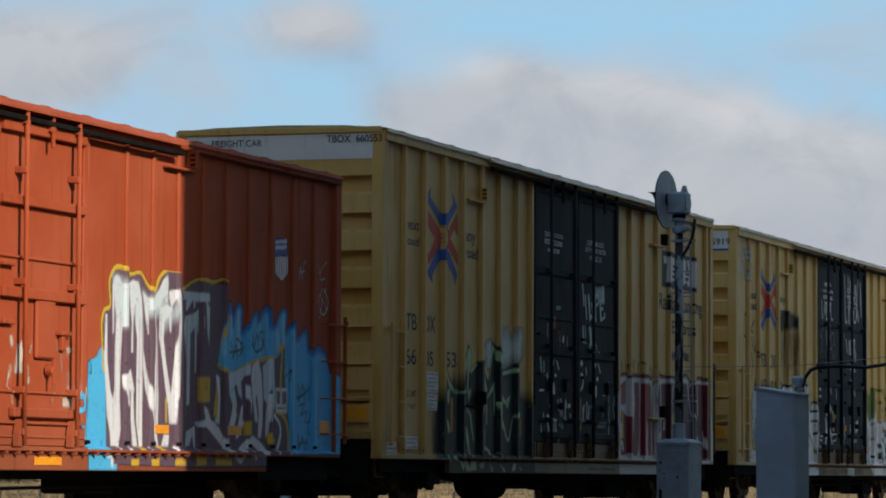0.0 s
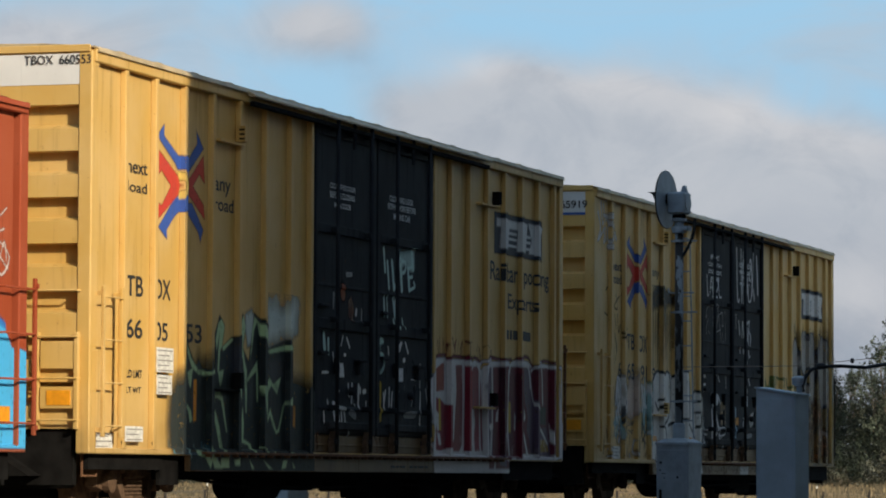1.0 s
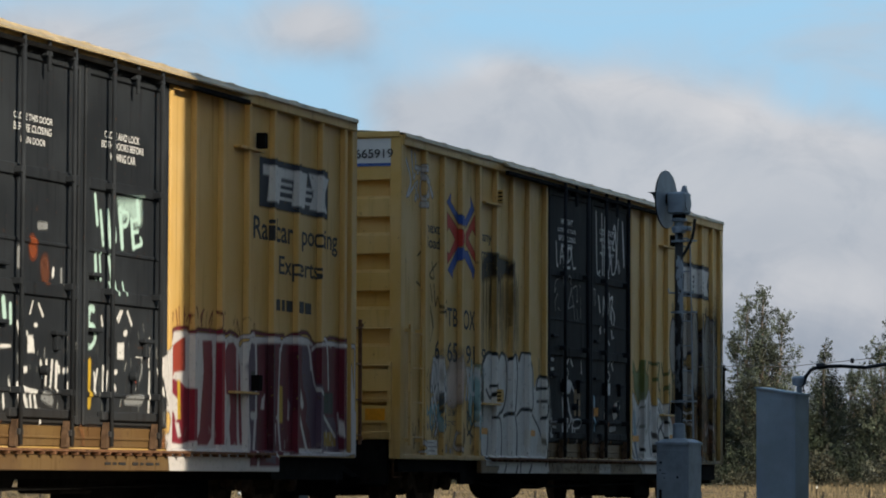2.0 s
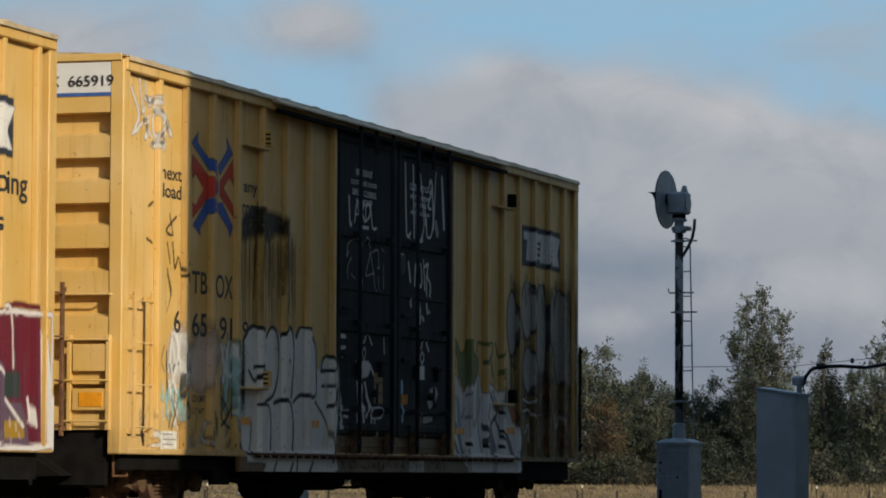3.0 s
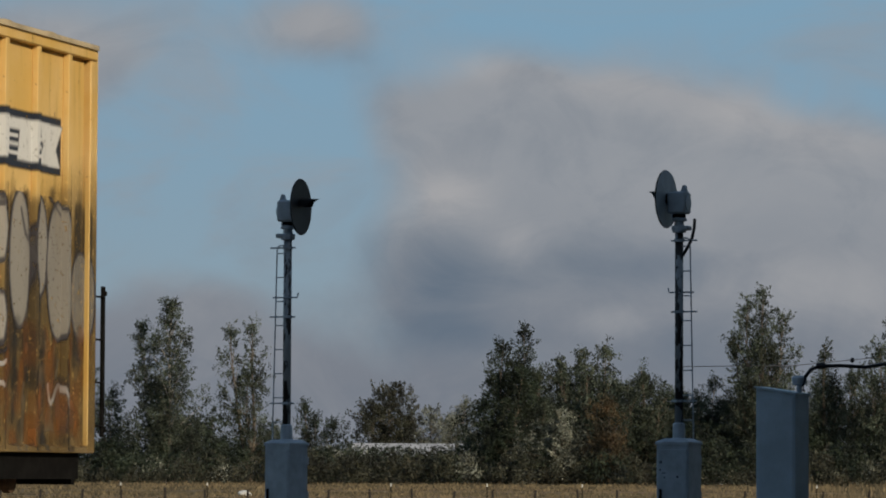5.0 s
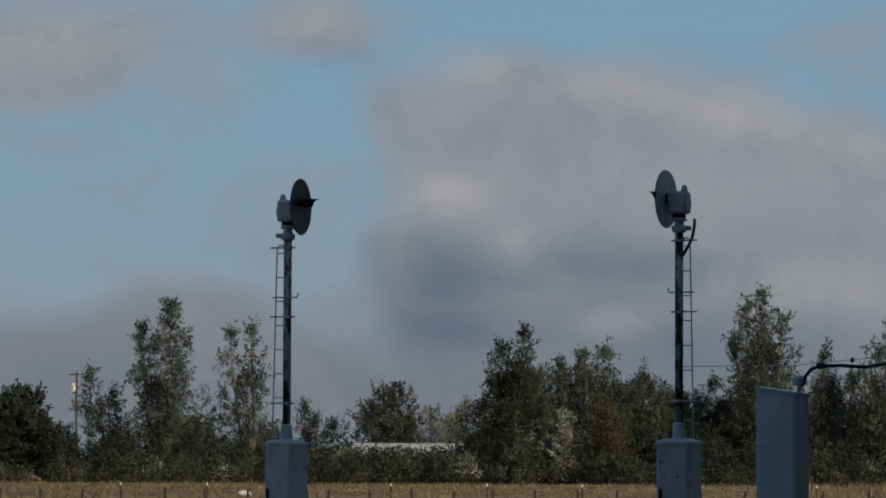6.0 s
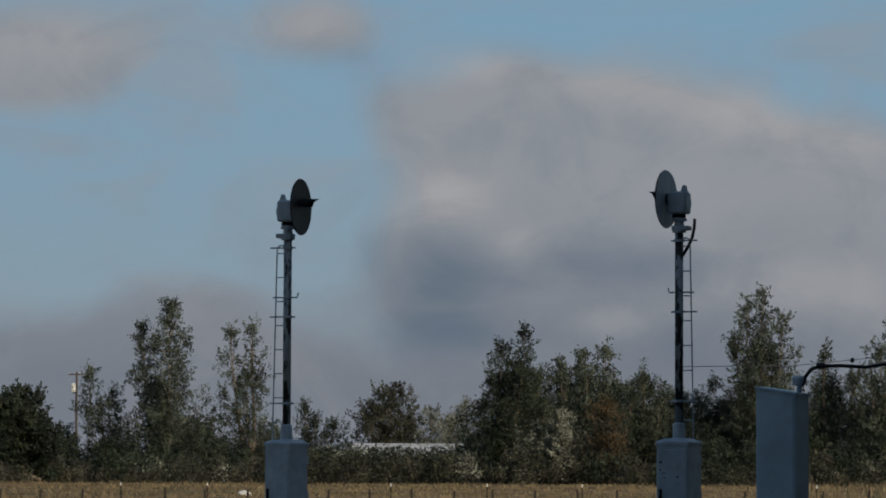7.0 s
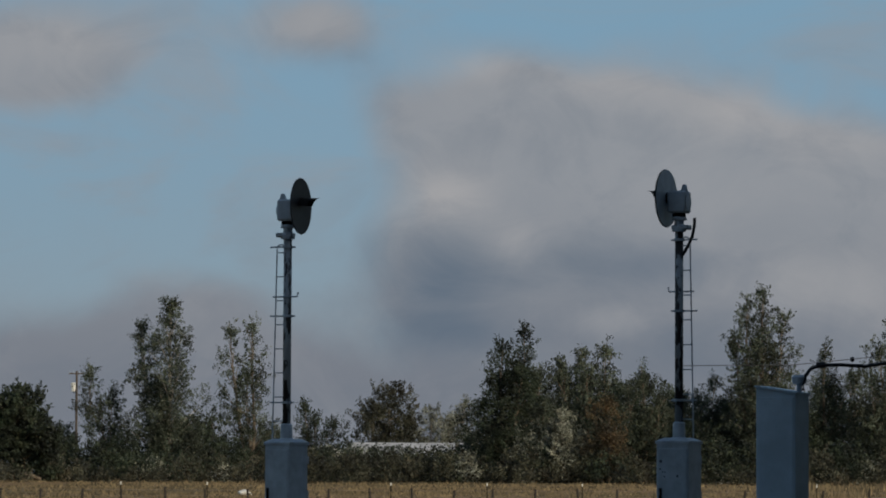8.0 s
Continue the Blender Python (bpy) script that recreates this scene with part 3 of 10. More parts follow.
def make_boxcar(spec):
    """A long exterior-post boxcar; its origin lies a little over rail height under the middle of its leading end."""
    L, eave, body = spec["length"], spec["eave"], spec["body"]
    car = thing("boxcar", spec["label"], "boxcar", pose(spec["at"], TRACK, FLOOR), "wagons of the freight train")
    bm = bmesh.new()
    box(bm, 0.26, L - 0.26, -HW + PANEL, HW - PANEL, 0.64, eave - 0.05)
    part("body", bm, body, car)
    # posts share one mesh
    bm = bmesh.new()
    half, slope, proud = spec["post"]
    sweep(bm, [(-half - slope, 0.0), (-half, -proud), (half, -proud), (half + slope, 0.0)], 0.70, eave - 0.15, "z")
    bmesh.ops.bevel(bm, geom=[e for e in bm.edges if abs(e.verts[0].co.z - e.verts[1].co.z) > 1], offset=0.008, segments=1, affect="EDGES")
    post = mesh_of("post", bm, body)
    for p in spec["posts"]:
        for s in (1, -1):
            o = part("post", post, None, car)
            o.matrix_basis = pose(p if s > 0 else L - p, s * (-HW + PANEL), 0, 0, 0, 0 if s > 0 else 180)
    # dark blocks stand in for the shadowed gap at each post's foot
    bm = bmesh.new()
    box(bm, -0.05, 0.05, -0.055, -0.035, 0.745, 0.785)
    foot = mesh_of("post_foot_shadow", bm, DARK_IRON)
    for p in spec["posts"]:
        part("post_foot_shadow", foot, None, car).matrix_basis = pose(p, -HW + PANEL, 0)
    bm = bmesh.new()
    box(bm, 0.0, 0.2, 0, 0.16, 0.64, eave - 0.04, 0.012)
    corner = mesh_of("corner_post", bm, body)
    for m in (pose(0, -HW, 0), pose(L - 0.2, -HW, 0), pose(0.2, HW, 0, 0, 0, 180), pose(L, HW, 0, 0, 0, 180)):
        part("corner_post", corner, None, car).matrix_basis = m
    make_end(car, spec, 0.0, 1, body)
    make_end(car, spec, L, -1, body)
    # top: side plates, door hoods, roof
    for s in (-1, 1):
        y0, y1 = sorted((s * (HW + 0.024), s * (HW - 0.11)))
        bm = bmesh.new()
        box(bm, 0.06, L - 0.06, y0, y1, eave - spec["plate"], eave - 0.014, 0.012)
        part("side_plate", bm, body, car)
        y0, y1 = sorted((s * (HW + 0.012), s * (HW + 0.10)))
        h0, h1 = spec["hood"] if s < 0 else (L - spec["hood"][1], L - spec["hood"][0])
        bm = bmesh.new()
        a = s * (HW + 0.0245)
        b = s * (HW + 0.13)
        sweep(bm, [(a, eave - 0.085), (b, eave - 0.10), (b, eave - 0.078), (a, eave - 0.012)], h0, h1, "x")
        part("door_hood", bm, spec["hood_mat"], car)
        bm = bmesh.new()
        y0, y1 = sorted((s * (HW + 0.045), s * (HW + 0.105)))
        box(bm, h0 + 0.05, h1 - 0.05, y0, y1, eave - 0.205, eave - 0.150, 0.006)
        part("upper_door_rail", bm, DARK_IRON, car)
    bm = bmesh.new()
    sweep(bm, [(-HW - 0.02, eave - 0.012), (-HW - 0.02, eave + 0.004), (-0.9, eave + 0.045), (0.0, eave + 0.062), (0.9, eave + 0.045), (HW + 0.02, eave + 0.004), (HW + 0.02, eave - 0.012)], 0.02, L - 0.02, "x")
    part("roof", bm, spec["roof"], car)
    for s in (-1, 1):
        a, b = s * (HW + 0.0245), s * (HW + 0.05)
        bm = bmesh.new()
        sweep(bm, [(a, eave - 0.050), (b, eave - 0.056), (b, eave - 0.046), (a, eave + 0.004)], 0.08, L - 0.08, "x")
        part("drip_edge", bm, spec["roof"], car)
    bm = bmesh.new()
    sweep(bm, [(-0.20, 0.0), (-0.07, 0.015), (0.07, 0.015), (0.20, 0.0)], -HW - 0.015, 0.0, "y")
    bmesh.ops.transform(bm, matrix=Matrix(((1, 0, 0, 0), (0, 1, 0, 0), (0, 0.038, 1, 0), (0, 0, 0, 1))), verts=bm.verts)
    rib = mesh_of("roof_rib", bm, spec["roof"])
    for j in range(int(L / 1.12)):
        x = 0.8 + j * 1.12
        for s in (1, -1):
            o = part("roof_rib", rib, None, car)
            o.matrix_basis = pose(x, 0, eave + 0.060, 0, 0, 0 if s > 0 else 180)
    # foot: sills
    f0, f1 = spec["belly"]
    for s in (-1, 1):
        y0, y1 = sorted((s * (HW - 0.005), s * (HW - 0.12)))
        bm = bmesh.new()
        box(bm, 0.2, L - 0.2, y0, y1, 0.64, 0.705, 0.01)
        part("side_sill", bm, body, car)
        y0, y1 = sorted((s * (HW + 0.012), s * (HW - 0.06)))
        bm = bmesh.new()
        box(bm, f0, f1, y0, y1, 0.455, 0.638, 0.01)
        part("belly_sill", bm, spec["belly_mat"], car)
        y0, y1 = sorted((s * (HW + 0.02), s * (HW + 0.09)))
        bm = bmesh.new()
        box(bm, f0 + 0.35, f1 - 0.3, y0, y1, 0.655, 0.685, 0.006)
        for j in range(int((f1 - f0 - 0.7) / 0.3)):
            x = f0 + 0.5 + 0.3 * j
            box(bm, x - 0.02, x + 0.02, min(y0, s * HW), max(y1, s * HW) - 0.01 * s, 0.625, 0.655)
        part("door_track", bm, spec["roller"], car)
    # doors
    d0, d1 = spec["door"]
    dm = (d0 + d1) / 2
    for x0, x1, rods in ((d0 + 0.03, dm - 0.02, spec["rods"][:2]), (dm + 0.02, d1 - 0.03, spec["rods"][2:])):
        make_door(car, spec, x0, x1, rods, spec["door_mat"])
    bm = bmesh.new()
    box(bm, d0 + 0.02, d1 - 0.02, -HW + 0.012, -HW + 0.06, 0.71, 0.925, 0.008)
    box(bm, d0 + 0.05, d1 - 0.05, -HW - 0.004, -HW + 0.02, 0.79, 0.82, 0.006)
    part("threshold", bm, spec["threshold"], car, "rust-eaten threshold under the doors, toned down for shade")
    bm = bmesh.new()
    box(bm, d0, d1, HW - 0.05, HW - 0.02, 0.74, eave - 0.14, 0.01)
    part("far_door", bm, spec["door_mat"], car)
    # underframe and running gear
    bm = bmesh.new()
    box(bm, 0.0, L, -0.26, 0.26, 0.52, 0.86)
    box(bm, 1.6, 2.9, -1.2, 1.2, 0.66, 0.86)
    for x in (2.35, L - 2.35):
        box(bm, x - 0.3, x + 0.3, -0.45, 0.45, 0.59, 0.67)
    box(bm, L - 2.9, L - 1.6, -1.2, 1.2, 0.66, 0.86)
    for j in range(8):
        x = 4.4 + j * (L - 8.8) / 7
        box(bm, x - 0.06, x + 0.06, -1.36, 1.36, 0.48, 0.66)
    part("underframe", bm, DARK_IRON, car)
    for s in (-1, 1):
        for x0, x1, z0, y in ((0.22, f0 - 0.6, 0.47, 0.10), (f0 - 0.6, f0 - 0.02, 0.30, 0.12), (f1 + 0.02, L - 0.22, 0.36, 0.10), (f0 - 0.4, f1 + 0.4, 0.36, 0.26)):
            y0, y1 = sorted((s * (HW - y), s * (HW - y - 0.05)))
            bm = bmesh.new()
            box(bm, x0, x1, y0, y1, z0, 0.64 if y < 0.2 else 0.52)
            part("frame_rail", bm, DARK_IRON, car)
    bm = bmesh.new()
    lathe(bm, [(0.05, 5.9), (0.24, 6.0), (0.24, 7.2), (0.05, 7.3)], "x", (0, -0.85, 0.30), 18)
    box(bm, 6.2, 6.25, -1.0, -0.7, 0.3, 0.66)
    box(bm, 6.95, 7.0, -1.0, -0.7, 0.3, 0.66)
    part("air_reservoir", bm, DARK_IRON, car)
    bm = bmesh.new()
    box(bm, 8.4, 8.85, -0.95, -0.55, 0.22, 0.5, 0.03)
    lathe(bm, [(0.04, 8.85), (0.13, 8.87), (0.13, 9.3), (0.04, 9.4)], "x", (0, -0.78, 0.36), 14)
    part("brake_valve", bm, DARK_IRON, car)
    bm = bmesh.new()
    tube(bm, [(3.4, -1.05, 0.42), (5.5, -1.1, 0.28), (9.0, -1.1, 0.26), (L - 5.0, -1.1, 0.30), (L - 3.4, -1.0, 0.45)], 0.022, 6)
    tube(bm, [(0.5, -0.5, 0.5), (3.0, -0.6, 0.40), (L - 3.0, -0.6, 0.40), (L - 0.5, -0.5, 0.5)], 0.03, 6)
    part("brake_pipe", bm, DARK_IRON, car)
    for x, s in ((0.0, -1), (L, 1)):
        bm = bmesh.new()
        box(bm, min(x, x + s * 0.55), max(x, x + s * 0.55), -0.09, 0.09, 0.78, 0.96, 0.02)
        box(bm, min(x + s * 0.5, x + s * 0.92), max(x + s * 0.5, x + s * 0.92), -0.19, 0.19, 0.74, 1.0, 0.05)
        part("coupler", bm, RUST, car)
        bm = bmesh.new()
        tube(bm, [(x, -0.35, 0.72), (x + s * 0.3, -0.34, 0.5), (x + s * 0.62, -0.25, 0.36), (x + s * 0.9, -0.12, 0.42)], 0.028, 8)
        part("brake_hose", bm, CABLE, car)
        for y in (-1.3, 1.3):
            bm = bmesh.new()
            xx = x - s * 0.42
            tube(bm, [(xx - 0.2, y, 0.66), (xx - 0.2, y, 0.40), (xx + 0.2, y, 0.40), (xx + 0.2, y, 0.66)], 0.016, 6)
            part("sill_step", bm, RUST, car)
    # plain dark boxes of uneven depth: a crowded black mass under the trailing half
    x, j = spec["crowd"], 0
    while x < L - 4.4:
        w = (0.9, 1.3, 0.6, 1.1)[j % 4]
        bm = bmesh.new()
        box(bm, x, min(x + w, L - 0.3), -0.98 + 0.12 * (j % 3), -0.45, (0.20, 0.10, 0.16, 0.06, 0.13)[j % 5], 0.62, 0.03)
        part("underfloor_box", bm, DARK_IRON, car)
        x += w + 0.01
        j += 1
    # two more plain dark boxes close the space at the leading truck
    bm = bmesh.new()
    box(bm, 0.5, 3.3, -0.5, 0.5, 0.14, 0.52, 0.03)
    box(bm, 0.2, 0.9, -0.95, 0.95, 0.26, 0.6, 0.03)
    part("underfloor_end_box", bm, DARK_IRON, car)
    make_truck(car, 2.35)
    make_truck(car, L - 2.35)
    # ladders on the side and on the end, grab irons, brake gear
    make_ladder(car, 0.20, 0.72, 0.82, 2.46, 4, body)
    make_ladder(car, L + 0.0, L + 0.34, 0.82, 2.46, 4, spec["end_iron"], out=-0.05)
    for z in (2.40, 1.9, 1.45, 1.0):
        bm = bmesh.new()
        tube(bm, [(0.0, -HW + 0.12, z), (-0.07, -HW + 0.12, z), (-0.07, -HW + 0.68, z), (0.0, -HW + 0.68, z)], 0.013, 6)
        part("grab_iron", bm, body, car)
    for y in (-HW + 0.14, -HW + 0.60):
        bm = bmesh.new()
        box(bm, -0.06, 0.0, y - 0.025, y + 0.025, 0.9, 1.95, 0.005)
        part("end_upright", bm, body, car)
    bm = bmesh.new()
    box(bm, -0.05, 0.02, -HW + 0.16, -HW + 0.56, 1.12, 1.36, 0.006)
    panel = part("end_panel", bm, body, car)
    bm = bmesh.new()
    box(bm, -0.058, -0.048, -HW + 0.20, -HW + 0.48, 1.16, 1.32, 0.002)
    part("reflector", bm, ORANGE, panel, "orange reflective sheet")
    bm = bmesh.new()
    box(bm, -0.05, 0.06, -HW + 0.16, -HW + 0.56, 1.55, 1.85, 0.006)
    part("end_panel", bm, body, car)
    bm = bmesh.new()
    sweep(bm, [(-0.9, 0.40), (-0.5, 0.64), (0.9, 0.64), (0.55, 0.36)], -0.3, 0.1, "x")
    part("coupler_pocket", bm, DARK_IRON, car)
    return car


def rows_of_posts(first, step, door, second, gap):
    """Seven posts each side of the doors, and one at each door jamb."""
    return [first + step * k for k in range(7)] + [door[0] - 0.07, door[1] + 0.07] + [second + gap * k for k in range(7)]


RAILS = [(4.74, 4.86, 0.03), (3.50, 3.62, 0.035), (2.82, 2.86, 0.02), (2.28, 2.42, 0.035), (1.26, 1.30, 0.02), (0.95, 1.04, 0.03)]
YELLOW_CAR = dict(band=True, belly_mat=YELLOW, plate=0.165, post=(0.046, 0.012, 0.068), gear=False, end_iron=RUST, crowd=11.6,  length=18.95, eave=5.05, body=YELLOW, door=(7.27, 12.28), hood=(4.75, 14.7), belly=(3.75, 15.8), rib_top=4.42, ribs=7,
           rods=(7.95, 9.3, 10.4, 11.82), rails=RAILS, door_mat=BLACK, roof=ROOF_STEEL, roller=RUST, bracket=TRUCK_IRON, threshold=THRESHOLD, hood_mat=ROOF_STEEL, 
           door_label="black plug door with locking bars and rust")
lead = dict(YELLOW_CAR, belly_mat=RED, plate=0.115, band=False, post=(0.028, 0.016, 0.032), gear=True, end_iron=RED,  length=19.4, eave=4.26, body=RED, door=(6.0, 10.98), hood=(4.0, 13.6), belly=(4.0, 16.6), rib_top=3.7, ribs=6,
            rods=(6.5, 7.85, 9.11, 10.50), door_mat=RED, roof=RED, roller=RED, bracket=RED, threshold=RED, hood_mat=RED, at=27.3, crowd=12.1,
            rails=[(3.94, 4.07, 0.075), (3.19, 3.29, 0.075), (2.64, 2.67, 0.03), (2.23, 2.34, 0.075), (1.25, 1.28, 0.03), (0.93, 0.96, 0.05)],
            door_label="faded red plug door with locking bars",
            label="faded red steel boxcar covered in blue and white graffiti")
lead["posts"] = [0.9 + 0.82 * k for k in range(6)] + [5.93, 11.05] + [12.19 + 0.784 * k for k in range(9)]
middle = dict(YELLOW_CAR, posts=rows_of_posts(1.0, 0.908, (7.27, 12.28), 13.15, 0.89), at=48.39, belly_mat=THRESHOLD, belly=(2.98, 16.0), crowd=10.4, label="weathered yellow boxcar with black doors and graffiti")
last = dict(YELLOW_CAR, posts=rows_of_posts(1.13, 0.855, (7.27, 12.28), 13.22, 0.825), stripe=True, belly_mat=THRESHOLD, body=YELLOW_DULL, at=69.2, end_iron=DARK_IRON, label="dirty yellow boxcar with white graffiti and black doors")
CARS = [(spec, make_boxcar(spec)) for spec in (lead, middle, last)]


# ---- signals and cases beside the track ----
def make_signal(x, y, facing, case_turn, half, label, bent_pipe):
    """A searchlight signal: case, pipe mast, ladder with platforms, lamp unit and round target. facing: degrees."""
    sig = thing("railway_signal", label, "railway signal", pose(x, y, -0.03 if bent_pipe is False else 0.0, 0, 0, facing), "pair of searchlight signals")
    turn = Matrix.Rotation(radians(case_turn - facing), 4, "Z")
    # the local x axis is the way the lamp shines
    bm = bmesh.new()
    box(bm, -half, half, -half, half, 0.20, 1.905, 0.015)
    case = part("case", bm, GREY_PAINT, sig, "grey steel equipment case at the foot of the mast")
    case.matrix_basis = turn
    bm = bmesh.new()
    w = (half + 0.014) * math.sqrt(2)
    lathe(bm, [(w, 1.895), (w, 1.935), (w - 0.03, 1.948), (0.24, 1.992)], "z", (0, 0, 0), 4)
    bmesh.ops.rotate(bm, matrix=Matrix.Rotation(radians(45), 3, "Z"), verts=bm.verts)
    part("case_lid", bm, GREY_PAINT, case)
    bm = bmesh.new()
    box(bm, -0.40, 0.40, -0.40, 0.40, -0.05, 0.20, 0.02)
    part("footing", bm, PLATE_WHITE, case, "concrete footing")
    for s in (-1, 1):
        bm = bmesh.new()
        box(bm, min(s * half, s * (half + 0.015)), max(s * half, s * (half + 0.015)), -half + 0.03, half - 0.03, 0.30, 1.82, 0.008)
        door = part("case_door", bm, GREY_PAINT, case)
        for z in (0.5, 1.1, 1.65):
            bm = bmesh.new()
            tube(bm, [(s * (half + 0.02), half - 0.018, z - 0.06), (s * (half + 0.02), half - 0.018, z + 0.06)], 0.016, 8)
            part("hinge", bm, GREY_PAINT, door)
        bm = bmesh.new()
        box(bm, min(s * (half + 0.013), s * (half + 0.04)), max(s * (half + 0.013), s * (half + 0.04)), -half + 0.06, -half + 0.10, 0.95, 1.2, 0.006)
        part("latch", bm, DARK_IRON, door)
    if bent_pipe:
        for hy, hz, r in ((-0.19, 1.62, 0.022), (-0.20, 1.50, 0.014), (-0.16, 1.45, 0.012), (-0.12, 1.45, 0.012), (-0.13, 1.38, 0.012), (0.09, 1.39, 0.02)):
            bm = bmesh.new()
            lathe(bm, [(0.001, half + 0.016), (r, half + 0.016), (r, half + 0.018), (0.001, half + 0.018)], "x", (0, hy, hz), 9)
            part("rust_hole", bm, TARGET_BLACK, case)
    bm = bmesh.new()
    lathe(bm, [(0.05, 1.95), (0.17, 1.955), (0.17, 1.98), (0.10, 2.0), (0.095, 2.22), (0.07, 2.24)], "z", (0, 0, 0), 20)
    part("mast_socket", bm, GREY_PAINT, sig, smooth=False)
    bm = bmesh.new()
    tube(bm, [(0, 0, 2.0), (0, 0, 5.27)], 0.066, 16)
    part("mast", bm, MAST, sig, "weathered pipe mast with peeling paint", smooth=True)
    for z in (2.58, 3.98, 5.10):
        bm = bmesh.new()
        lathe(bm, [(0.068, z - 0.02), (0.085, z - 0.02), (0.085, z + 0.02), (0.068, z + 0.02)], "z", (0, 0, 0), 16)
        box(bm, -0.30, -0.07, -0.02, 0.02, z - 0.012, z + 0.012)
        box(bm, 0.07, 0.13, -0.02, 0.02, z - 0.012, z + 0.012)
        part("clamp", bm, GREY_PAINT, sig)
    # ladder: one rail standing off the mast, with rungs back to it
    bm = bmesh.new()
    tube(bm, [(-0.245, 0, 2.0), (-0.185, 0, 5.06), (-0.17, 0, 5.12), (-0.13, 0, 5.14), (-0.05, 0, 5.14)], 0.0115, 7)
    ladder = part("ladder", bm, GREY_PAINT, sig)
    for j in range(8):
        z = 2.28 + j * 0.39
        xx = -0.245 + 0.06 * (z - 2.0) / 3.0
        bm = bmesh.new()
        tube(bm, [(xx, 0, z), (-0.05, 0, z)], 0.0105, 6)
        part("rung", bm, GREY_PAINT, ladder)
    bm = bmesh.new()
    tube(bm, [(-0.22, -0.075, 4.29), (0.20, -0.075, 4.29), (0.215, -0.075, 4.36)], 0.014, 6)
    part("step_bracket", bm, GREY_PAINT, sig)
    bm = bmesh.new()
    lathe(bm, [(0.05, 5.22), (0.11, 5.23), (0.11, 5.30), (0.075, 5.32), (0.075, 5.40), (0.12, 5.41), (0.12, 5.45), (0.06, 5.47)], "z", (0, 0, 0), 18)
    box(bm, -0.18, 0.10, -0.09, 0.09, 5.26, 5.33, 0.012)
    part("mast_cap", bm, GREY_PAINT, sig)
    # lamp unit and target
    bm = bmesh.new()
    box(bm, -0.145, 0.15, -0.15, 0.15, 5.52, 5.87, 0.03)
    head = part("lamp_unit", bm, GREY_PAINT, sig, "grey cast lamp housing")
    bm = bmesh.new()
    box(bm, -0.09, 0.09, -0.07, 0.07, 5.44, 5.52, 0.012)
    part("pivot", bm, DARK_IRON, head)
    bm = bmesh.new()
    sweep(bm, [(-0.14, 5.865), (-0.11, 5.97), (-0.07, 5.97), (-0.03, 5.865)], -0.03, 0.03, "y")
    part("lifting_eye", bm, GREY_PAINT, head)
    bm = bmesh.new()
    lathe(bm, [(0.02, -0.165), (0.12, -0.16), (0.12, -0.14), (0.02, -0.135)], "x", (0, 0, 5.69), 16)
    part("back_cover", bm, GREY_PAINT, head)
    bm = bmesh.new()
    lathe(bm, [(0.10, 0.14), (0.10, 0.22)], "x", (0, 0, 5.76), 20)
    part("lens_tube", bm, TARGET_BLACK, head)
    bm = bmesh.new()
    lathe(bm, [(0.09, 0.20), (0.452, 0.212), (0.46, 0.222), (0.455, 0.232), (0.12, 0.222)], "x", (0, 0, 5.76), 48)
    disc = part("target", bm, TARGET_BLACK, sig, "large round black target disc")
    bm = bmesh.new()
    lathe(bm, [(0.10, 0.196), (0.452, 0.208), (0.452, 0.210), (0.10, 0.199)], "x", (0, 0, 5.76), 48)
    part("target_back", bm, GREY_PAINT, disc, "grey painted back of the target")
    bm = bmesh.new()
    n = 12
    ring = [[], []]
    for j in range(n + 1):
        q = math.pi * (0.02 + 0.96 * j / n)
        for i, (x0, r) in enumerate(((0.22, 0.135), (0.56 - 0.18 * abs(math.cos(q)), 0.125))):
            ring[i].append(bm.verts.new((x0, r * math.cos(q), 5.76 + r * math.sin(q))))
    for j in range(n):
        bm.faces.new((ring[0][j], ring[0][j + 1], ring[1][j + 1], ring[1][j]))
    bmesh.ops.solidify(bm, geom=bm.faces[:], thickness=0.006)
    part("visor", bm, TARGET_BLACK, disc)
    if bent_pipe:
        bm = bmesh.new()
        tube(bm, [(-0.06, 0, 4.86), (-0.15, 0, 5.0), (-0.22, 0, 5.14), (-0.255, 0, 5.30), (-0.262, 0, 5.44)], 0.026, 8)
        part("bent_conduit", bm, CABLE, sig)
    return sig


def mast_paint():
    """Grey paint that has come away from dark pipe in long patches."""
    m, k = base("peeling_mast_paint")
    at = k.add("ShaderNodeTexCoord").outputs["Object"]
    n = k.noise(k.vec("MULTIPLY", at, (7.0, 7.0, 2.2)), 1.0, 4.0, 0.6)
    c = k.mix(k.step(n, 0.47, 0.52), (0.26, 0.29, 0.31), (0.025, 0.022, 0.02))
    finish(k, c, 0.55, 0.1, n, 0.3, 0.01)
    return m


MAST = mast_paint()
make_signal(58.62, 14.475, 82.0, 172.0, 0.272, "grey searchlight signal on a case, seen from behind", True)
make_signal(58.57, 20.99, -92.0, 163.0, 0.25, "grey searchlight signal with black target beyond the track", False)


